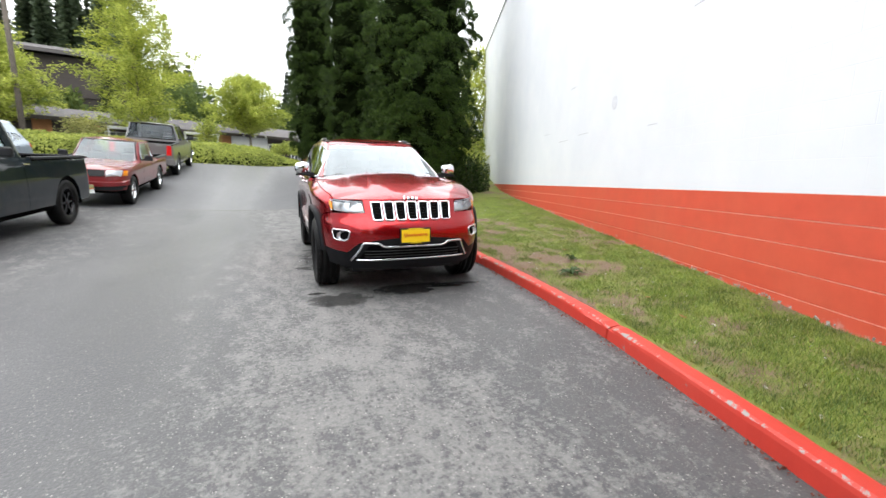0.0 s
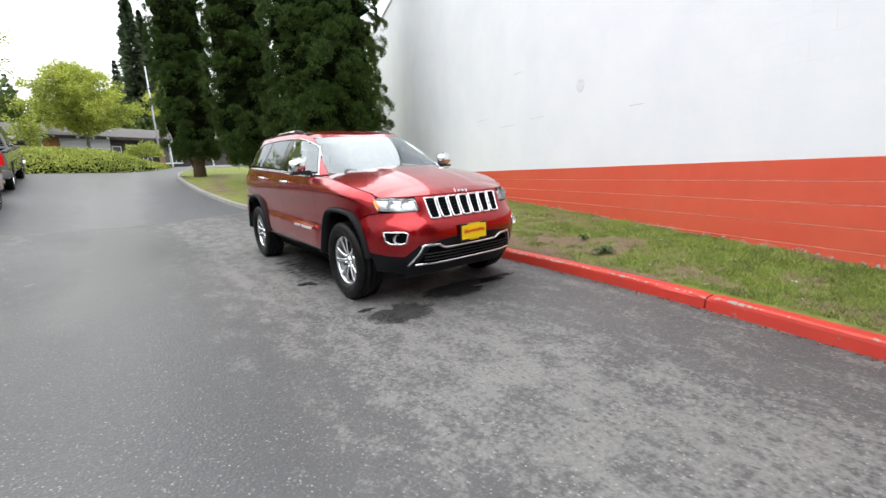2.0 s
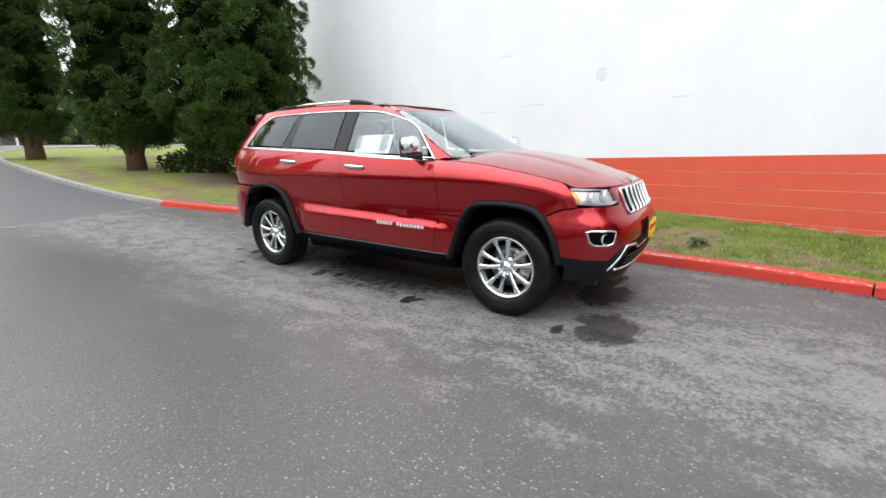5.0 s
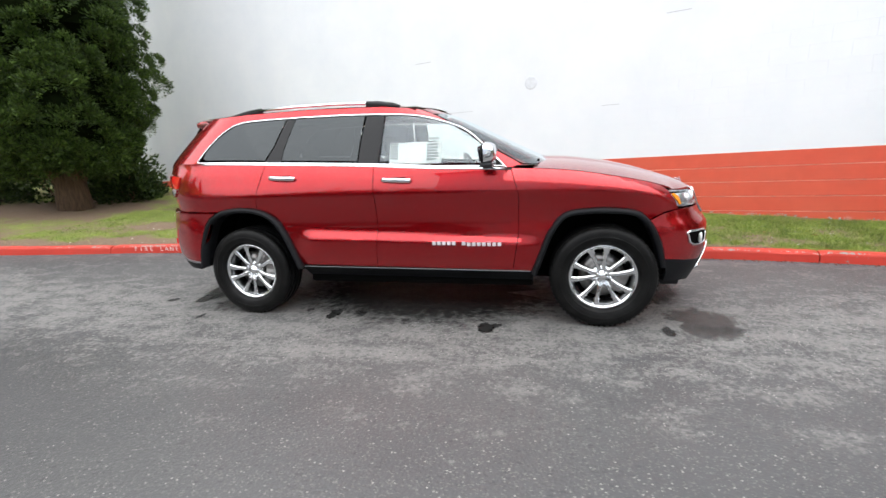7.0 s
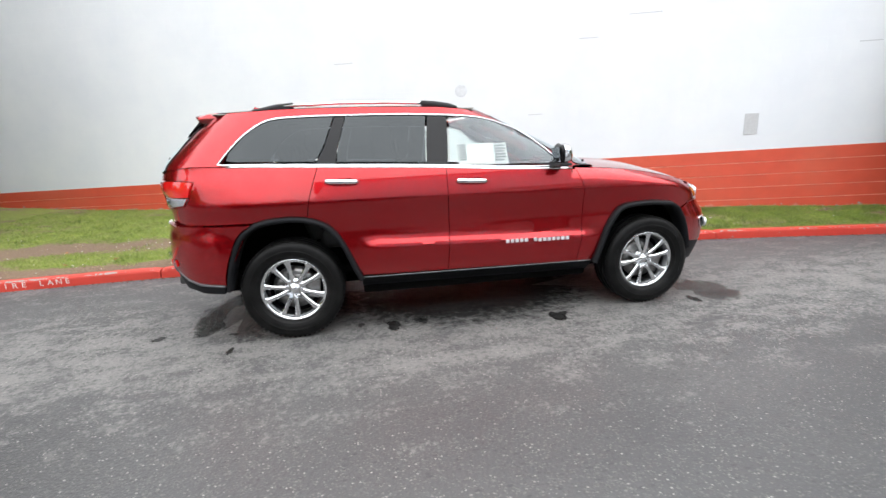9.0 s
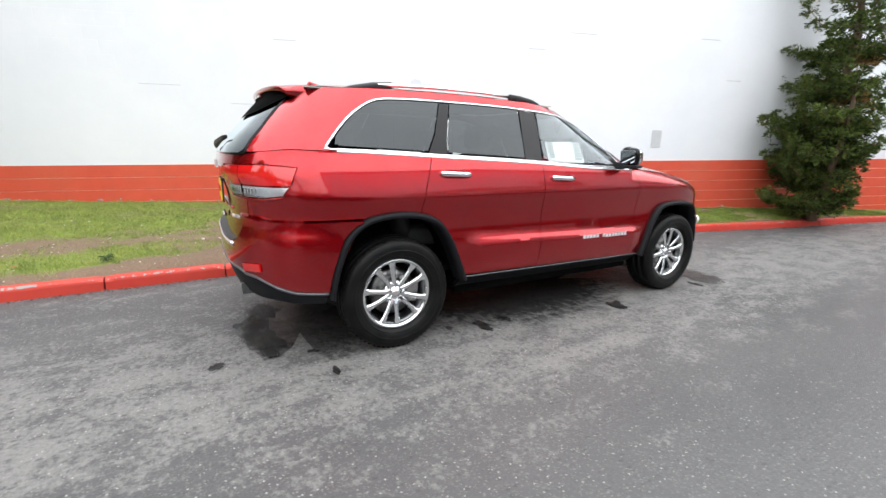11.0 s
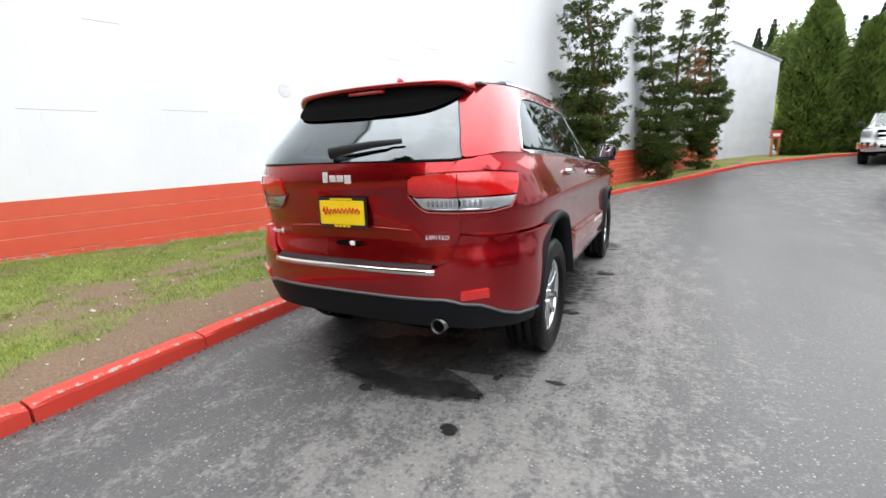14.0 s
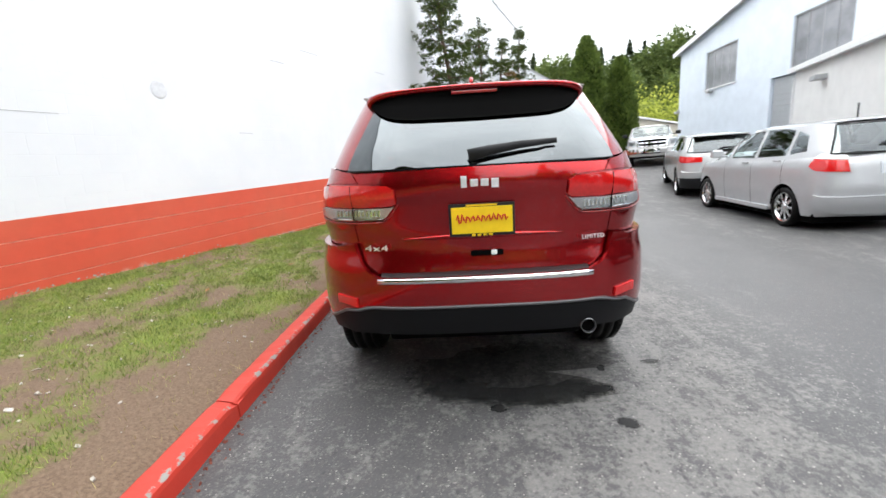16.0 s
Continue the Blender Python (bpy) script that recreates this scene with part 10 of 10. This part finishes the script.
def window_unit(house, x0, x1, z0, z1, y, bars=1, pane_mat=PANE_DARK, frame_mat=WHITE_TRIM, edge=0.06, axis="x"):
    """A window in a wall that faces local -y: frame, panes and sill."""
    bm = bmesh.new()
    for lo, hi in (((x0, y - 0.05, z0), (x0 + edge, y + 0.04, z1)), ((x1 - edge, y - 0.05, z0), (x1, y + 0.04, z1)), ((x0 + edge, y - 0.05, z1 - edge), (x1 - edge, y + 0.04, z1)), ((x0 + edge, y - 0.05, z0), (x1 - edge, y + 0.04, z0 + edge))):
        add_box(bm, lo, hi)
    for i in range(bars):
        c = x0 + (x1 - x0) * (i + 1) / (bars + 1)
        add_box(bm, (c - edge * 0.4, y - 0.045, z0 + edge), (c + edge * 0.4, y + 0.03, z1 - edge))
    w = part("window", bm, frame_mat, house)
    for i in range(bars + 1):
        a, b = x0 + edge + (x1 - x0 - 2 * edge) * i / (bars + 1), x0 + edge + (x1 - x0 - 2 * edge) * (i + 1) / (bars + 1)
        box_part("pane", (a, y - 0.012, z0 + edge), (b, y + 0.012, z1 - edge), pane_mat, w)
    box_part("sill", (x0 - 0.04, y - 0.11, z0 - 0.05), (x1 + 0.04, y - 0.003, z0), frame_mat, w)
    return w


def gable(bm, x0, x1, y0, y1, zs):
    """Walls of a block whose upper edge follows zs: heights at the corners (x0y0, x1y0, x1y1, x0y1)."""
    lo = [bm.verts.new(p) for p in ((x0, y0, -0.4), (x1, y0, -0.4), (x1, y1, -0.4), (x0, y1, -0.4))]
    hi = [bm.verts.new(p) for p in ((x0, y0, zs[0]), (x1, y0, zs[1]), (x1, y1, zs[2]), (x0, y1, zs[3]))]
    for i in range(4):
        bm.faces.new((lo[i], lo[(i + 1) % 4], hi[(i + 1) % 4], hi[i]))
    bm.faces.new(hi)
    bm.faces.new(lo[::-1])
    return bm


def low_building():
    """The long single-storey building beyond the bank, its front along local x."""
    h = empty("low_building", (-12.0, 30.0, 1.7), math.degrees(math.atan2(10, 14)))
    wall = lambda x0, x1, y0, mat_, label: part("wall", gable(bmesh.new(), x0, x1, y0, 7.0, (2.5,) * 4), mat_, h, label)
    wall(-9.0, -0.7, 0.0, DARK_WALL, "dark brown timber wall")
    wall(-0.7, 24.0, 0.02, DARK_WALL, "dark brown timber wall")
    for a, b, y in ((-3.3, -2.4, -0.06), (-1.5, -0.75, -0.06), (-0.65, 0.05, -0.06), (3.2, 3.7, -0.06), (7.75, 8.85, -0.10), (16.0, 16.3, -0.30)):
        box_part("cedar_panel", (a, y, -0.2), (b, 0.01, 2.42), CEDAR, h, "orange-brown cedar boards")
    # roofs
    for a, b, e, r in ((-9.4, -0.75, 2.55, 3.55), (-0.73, 24.5, 2.42, 3.5)):
        quad_slab("roof", [(a, -0.75, e), (b, -0.75, e), (b, 3.6, r), (a, 3.6, r)], 0.16, ROOF_DARK, h, "dark grey-brown composition roof")
        quad_slab("roof", [(a, 3.605, r), (b, 3.605, r), (b, 7.9, e), (a, 7.9, e)], 0.16, ROOF_DARK, h, "dark grey-brown composition roof")
        box_part("fascia", (a, -0.80, e - 0.22), (b, -0.752, e - 0.02), DARK_WALL, h)
    for a, b in ((0.1, 2.3), (4.8, 7.3), (-8.5, -6.4), (16.3, 18.3)):
        box_part("awning", (a, -1.15, 2.05), (b, -0.81, 2.24), WHITE_TRIM, h, "white awning edge", 0.02)
        window_unit(h, a + 0.15, b - 0.15, 0.45, 1.95, 0.0 if a > -0.7 else -0.02, 2)
        for x in (a + 0.05, b - 0.05):
            box_part("post", (x - 0.05, -1.0, -0.3), (x + 0.05, -0.9, 2.05), WHITE_TRIM, h, "white post")
    # garage door, its sections apart
    g = box_part("garage_door", (8.9, -0.06, -0.1), (12.2, 0.015, 2.30), WHITE_TRIM, h, "white sectional garage door")
    for i in range(4):
        for j in range(2):
            box_part("door_panel", (8.97 + 1.62 * j, -0.085, 0.0 + 0.56 * i), (10.52 + 1.62 * j, -0.063, 0.5 + 0.56 * i), WHITE_TRIM, g)
    for i in range(3):
        bm = bmesh.new()
        bmesh.ops.create_uvsphere(bm, u_segments=10, v_segments=6, radius=0.09, matrix=pose(9.5 + i, -0.86, 2.28))
        part("lamp_globe", bm, WHITE_TRIM, h, "white globe lamp")
    window_unit(h, 12.3, 13.0, 0.5, 1.8, 0.02, 0)
    window_unit(h, 14.6, 15.4, 0.2, 1.9, 0.02, 1)
    for x in (18.5, 19.6, 20.9):
        box_part("post", (x - 0.05, -0.75, -0.3), (x + 0.05, -0.65, 2.25), WHITE_TRIM, h, "white post")
    bm = bmesh.new()
    add_tube(bm, [(5.6, 2.6, 3.2), (5.6, 2.6, 4.1)], 0.05, 8)
    add_box(bm, (5.25, 2.45, 4.1), (5.95, 2.75, 4.2), None, 0.03)
    part("roof_vent", bm, STEEL_GREY, h, "pale metal roof vent")
    tagged(h, "long low brown building with dark roof and cedar panels", "building")


low_building()


def blue_building():
    """Pale blue metal building; its long front faces the drive. Local x runs along the front, local -y faces it."""
    h = empty("blue_building", (-12.5, -20.1, 1.0), 88.0)
    front = bmesh.new()
    # front wall with a roofline rising to a ridge, cut through at the windows and the roller door
    outline = [(0, -0.4), (24.0, -0.4), (24.0, 6.3), (14.0, 7.45), (0, 5.35)]
    holes = [[(2.75, 3.05), (5.35, 3.05), (5.35, 4.8), (2.75, 4.8)], [(8.75, 2.9), (11.4, 2.9), (11.4, 4.7), (8.75, 4.7)], [(7.75, -0.2), (9.1, -0.2), (9.1, 2.74), (7.75, 2.74)]]
    def strip(u0, u1, v0, v1u0, v1u1):
        if min(v1u0, v1u1) - v0 < 1e-4:
            return
        fr = [front.verts.new(p) for p in ((u0, 0, v0), (u1, 0, v0), (u1, 0, v1u1), (u0, 0, v1u0))]
        bk = [front.verts.new((v.co.x, 0.18, v.co.z)) for v in fr]
        front.faces.new(fr)
        front.faces.new(bk[::-1])
        for i in range(4):
            front.faces.new((fr[i], bk[i], bk[(i + 1) % 4], fr[(i + 1) % 4]))
    roofline = lambda u: float(np.interp(u, (0, 14, 24), (5.35, 7.45, 6.3)))
    cuts = sorted({0.0, 14.0, 24.0} | {q[0] for hole in holes for q in hole})
    for u0, u1 in zip(cuts, cuts[1:]):
        v = -0.4
        for hole in sorted(holes, key=lambda q: q[0][1]):
            if hole[0][0] <= u0 + 1e-6 and hole[1][0] >= u1 - 1e-6:
                strip(u0, u1, v, hole[0][1], hole[0][1])
                v = hole[2][1]
        strip(u0, u1, v, roofline(u0), roofline(u1))
    bmesh.ops.remove_doubles(front, verts=front.verts, dist=0.0005)
    bmesh.ops.recalc_face_normals(front, faces=front.faces)
    part("front_wall", front, BLUE_METAL, h, "pale blue ribbed metal siding")
    box_part("side_wall", (0.0, 0.182, -0.4), (0.18, 14.0, 5.33), BLUE_METAL, h, "pale blue ribbed metal siding")
    box_part("side_wall", (23.82, 0.182, -0.4), (24.0, 14.0, 6.2), BLUE_METAL, h)
    box_part("back_wall", (0.0, 14.0, -0.4), (24.0, 14.18, 5.3), BLUE_METAL, h)
    quad_slab("roof", [(-0.3, -0.25, 5.42), (14.0, -0.25, 7.56), (14.0, 14.4, 7.56), (-0.3, 14.4, 5.42)], 0.1, ROOF_LIGHT, h, "pale metal roof")
    quad_slab("roof", [(14.003, -0.25, 7.56), (24.3, -0.25, 6.38), (24.3, 14.4, 6.38), (14.003, 14.4, 7.56)], 0.1, ROOF_LIGHT, h, "pale metal roof")
    quad_slab("roof_trim", [(-0.3, -0.30, 5.46), (14.0, -0.30, 7.60), (14.0, -0.252, 7.60), (-0.3, -0.252, 5.46)], 0.24, WHITE_TRIM, h, "white roof edge trim")
    for x0, x1, z0, z1 in ((2.75, 5.35, 3.05, 4.8), (8.75, 11.4, 2.9, 4.7)):
        bm = bmesh.new()
        e = 0.05
        for lo, hi in (((x0, 0.05, z0), (x0 + e, 0.16, z1)), ((x1 - e, 0.05, z0), (x1, 0.16, z1)), ((x0 + e, 0.05, z0), (x1 - e, 0.16, z0 + e)), ((x0 + e, 0.05, z1 - e), (x1 - e, 0.16, z1))):
            add_box(bm, lo, hi)
        bmesh.ops.remove_doubles(bm, verts=bm.verts, dist=0.0005)
        w = part("window", bm, STEEL_GREY, h, "grey metal framed window")
        for i in (1, 2, 3):
            c = x0 + (x1 - x0) * i / 4
            box_part("mullion", (c - 0.01, 0.085, z0 + e), (c + 0.01, 0.12, z1 - e), STEEL_GREY, w)
        for i in range(4):
            a, b = x0 + e + (x1 - x0 - 2 * e) * i / 4, x0 + e + (x1 - x0 - 2 * e) * (i + 1) / 4
            box_part("pane", (a + 0.01, 0.09, z0 + e), (b - 0.01, 0.11, z1 - e), PANE_GREY, w)
        box_part("sill", (x0 - 0.05, -0.05, z0 - 0.05), (x1 + 0.05, 0.05, z0 - 0.003), WHITE_TRIM, w)
    d = box_part("roller_door", (7.78, 0.14, -0.2), (9.07, 0.17, 2.72), STEEL_GREY, h, "grey ribbed roller door")
    for i in range(14):
        box_part("slat", (7.80, 0.105, -0.15 + 0.203 * i), (9.05, 0.139, 0.035 + 0.203 * i), DOOR_SLAT, d)
    # annex that steps out towards the drive
    n_ = empty("annex", (-12.0, -10.75, 1.0), 66.0)
    part("wall", gable(bmesh.new(), 0.0, 8.0, 0.0, 5.0, (2.70, 2.335, 2.50, 2.87)), ANNEX_WHITE, n_, "off-white painted siding")
    quad_slab("roof", [(-0.15, -0.10, 2.80), (8.3, -0.10, 2.42), (8.3, 5.2, 2.6), (-0.15, 5.2, 2.98)], 0.1, ROOF_LIGHT, n_, "pale flat roof")
    quad_slab("gutter", [(-0.2, -0.22, 2.84), (8.3, -0.22, 2.46), (8.3, -0.104, 2.46), (-0.2, -0.104, 2.84)], 0.16, WHITE_TRIM, n_, "white gutter and roof edge")
    bm = bmesh.new()
    add_tube(bm, [(0.05, -0.03, -0.3), (0.05, -0.03, 2.5)], 0.045, 8)
    part("downpipe", bm, WHITE_TRIM, n_, "white downpipe")
    bm = bmesh.new()
    add_box(bm, (3.0, -0.30, 2.02), (3.5, 0.048, 2.16), None, 0.03)
    part("wall_lamp", bm, STEEL_GREY, n_, "grey floodlight under the eave")
    tagged(n_, "off-white annex with white gutter beside the blue building", "building")
    for x, z in ((3.4, 2.85), (0.05, 2.2)):
        bm = bmesh.new()
        add_box(bm, (x - 0.16, -0.22, z), (x + 0.16, -0.02, z + 0.13), None, 0.03)
        add_box(bm, (x - 0.04, -0.08, z + 0.12), (x + 0.04, -0.002, z + 0.22))
        part("wall_lamp", bm, STEEL_GREY, h, "grey wall floodlight")
    tagged(h, "pale blue metal building with dusty windows", "building")


blue_building()


def beige_building():
    h = empty("beige_building", (-12.7, -36.0, 0.75), 180.0)
    part("wall", gable(bmesh.new(), 0.0, 5.0, -6.0, 0.0, (3.3, 2.3, 2.3, 3.3)), BEIGE_WALL, h, "beige siding")
    quad_slab("roof", [(-0.25, -6.3, 3.48), (5.3, -6.3, 2.38), (5.3, 0.3, 2.38), (-0.25, 0.3, 3.48)], 0.12, WHITE_TRIM, h, "pale roof edge")
    box_part("door", (1.0, 0.002, -0.2), (2.6, 0.05, 2.0), DOOR_SLAT, h, "grey door")
    tagged(h, "small beige shed with a pale sloping roof", "building")


beige_building()


def end_block():
    """Low white block where the long wall ends."""
    b = empty("white_end_block", (-4.1, -20.7, 0.4), 200.0)
    part("wall", gable(bmesh.new(), 0.0, 2.2, 0.0, 6.0, (5.9, 4.9, 4.9, 5.9)), WHITE_BLOCK_PLAIN, b, "white painted block wall")
    quad_slab("coping", [(-0.02, -0.05, 5.98), (2.26, -0.05, 4.96), (2.26, 6.05, 4.96), (-0.02, 6.05, 5.98)], 0.08, STEEL_GREY, b, "grey metal coping")
    tagged(b, "low white painted block building with sloping top", "building")


WHITE_BLOCK_PLAIN = simple("white_block_paint", (0.74, 0.76, 0.79), 0.7, 0, 0.06, 2.0, 0.2)
end_block()


def post_sign():
    x, y = -5.85, -18.55
    s = empty("post_sign", (x, y, ground_at(x, y)), 8.0)
    for dx in (-0.13, 0.13):
        box_part("post", (dx - 0.045, -0.045, -0.1), (dx + 0.045, 0.045, 0.86), SIGN_WOOD, s, "orange stained timber post", 0.008)
    box_part("sign_board", (-0.2, -0.03, 0.862), (0.2, 0.03, 1.2), SIGN_RED, s, "red sign board", 0.01)
    box_part("sign_mark", (-0.13, 0.031, 0.95), (0.13, 0.036, 1.08), WHITE_TRIM, s, "pale unreadable lettering")
    tagged(s, "small red sign on two orange timber posts", "sign")


post_sign()


def hydrant():
    x, y = -7.75, -18.55
    g = empty("hydrant", (x, y, ground_at(x, y)))
    bm = bmesh.new()
    add_lathe(bm, [(0.14, -0.02), (0.14, 0.05), (0.10, 0.06), (0.095, 0.45), (0.125, 0.47), (0.125, 0.52), (0.10, 0.56), (0.06, 0.66), (0.02, 0.69)], Matrix(), 16)
    part("barrel", bm, HYDRANT_YELLOW, g, "", True)
    for dx in (-1, 1):
        bm = bmesh.new()
        add_tube(bm, [(0.08 * dx, 0, 0.36), (0.17 * dx, 0, 0.36)], 0.05, 10)
        part("outlet_cap", bm, HYDRANT_YELLOW, g)
    tagged(g, "yellow cast iron hydrant by the thuja", "hydrant")


hydrant()


def pole(spot, z0, z1, r, label, mat_, arms=()):
    p = empty("utility_pole", (*spot, z0))
    bm = bmesh.new()
    add_tube(bm, [(0, 0, -0.3), (0, 0, z1 - z0)], r, 12, r * 0.7)
    part("shaft", bm, mat_, p, "", True)
    for z, w in arms:
        box_part("crossarm", (-w, -0.06, z), (w, 0.06, z + 0.14), mat_, p)
    tagged(p, label, "pole")


pole((0.25, 29.0), 1.75, 7.7, 0.06, "pale grey lamp pole beyond the bank", STEEL_GREY)
pole((-13.5, 24.2), 1.6, 13.0, 0.14, "brown timber utility pole with two crossarms", BARK_GREY, ((8.3, 1.5), (9.1, 1.5)))


def hill_house():
    """A dark brown house high on the slope, seen between the firs."""
    h = empty("hill_house", (-27.0, 52.0, 9.0), 18.0)
    part("wall", gable(bmesh.new(), 0.0, 11.0, 0.0, 6.0, (3.6,) * 4), DARK_WALL, h, "dark brown timber wall")
    quad_slab("roof", [(-0.8, -1.2, 4.0), (11.8, -1.2, 4.0), (11.8, 3.0, 5.1), (-0.8, 3.0, 5.1)], 0.35, ROOF_DARK, h, "dark brown roof")
    quad_slab("roof", [(-0.8, 3.003, 5.1), (11.8, 3.003, 5.1), (11.8, 7.0, 4.0), (-0.8, 7.0, 4.0)], 0.35, ROOF_DARK, h, "dark brown roof")
    box_part("foundation", (0.2, 0.2, -9.0), (10.8, 5.8, -0.41), DARK_WALL, h, "dark tall foundation on the slope")
    tagged(h, "dark brown house on the wooded slope", "building")


hill_house()
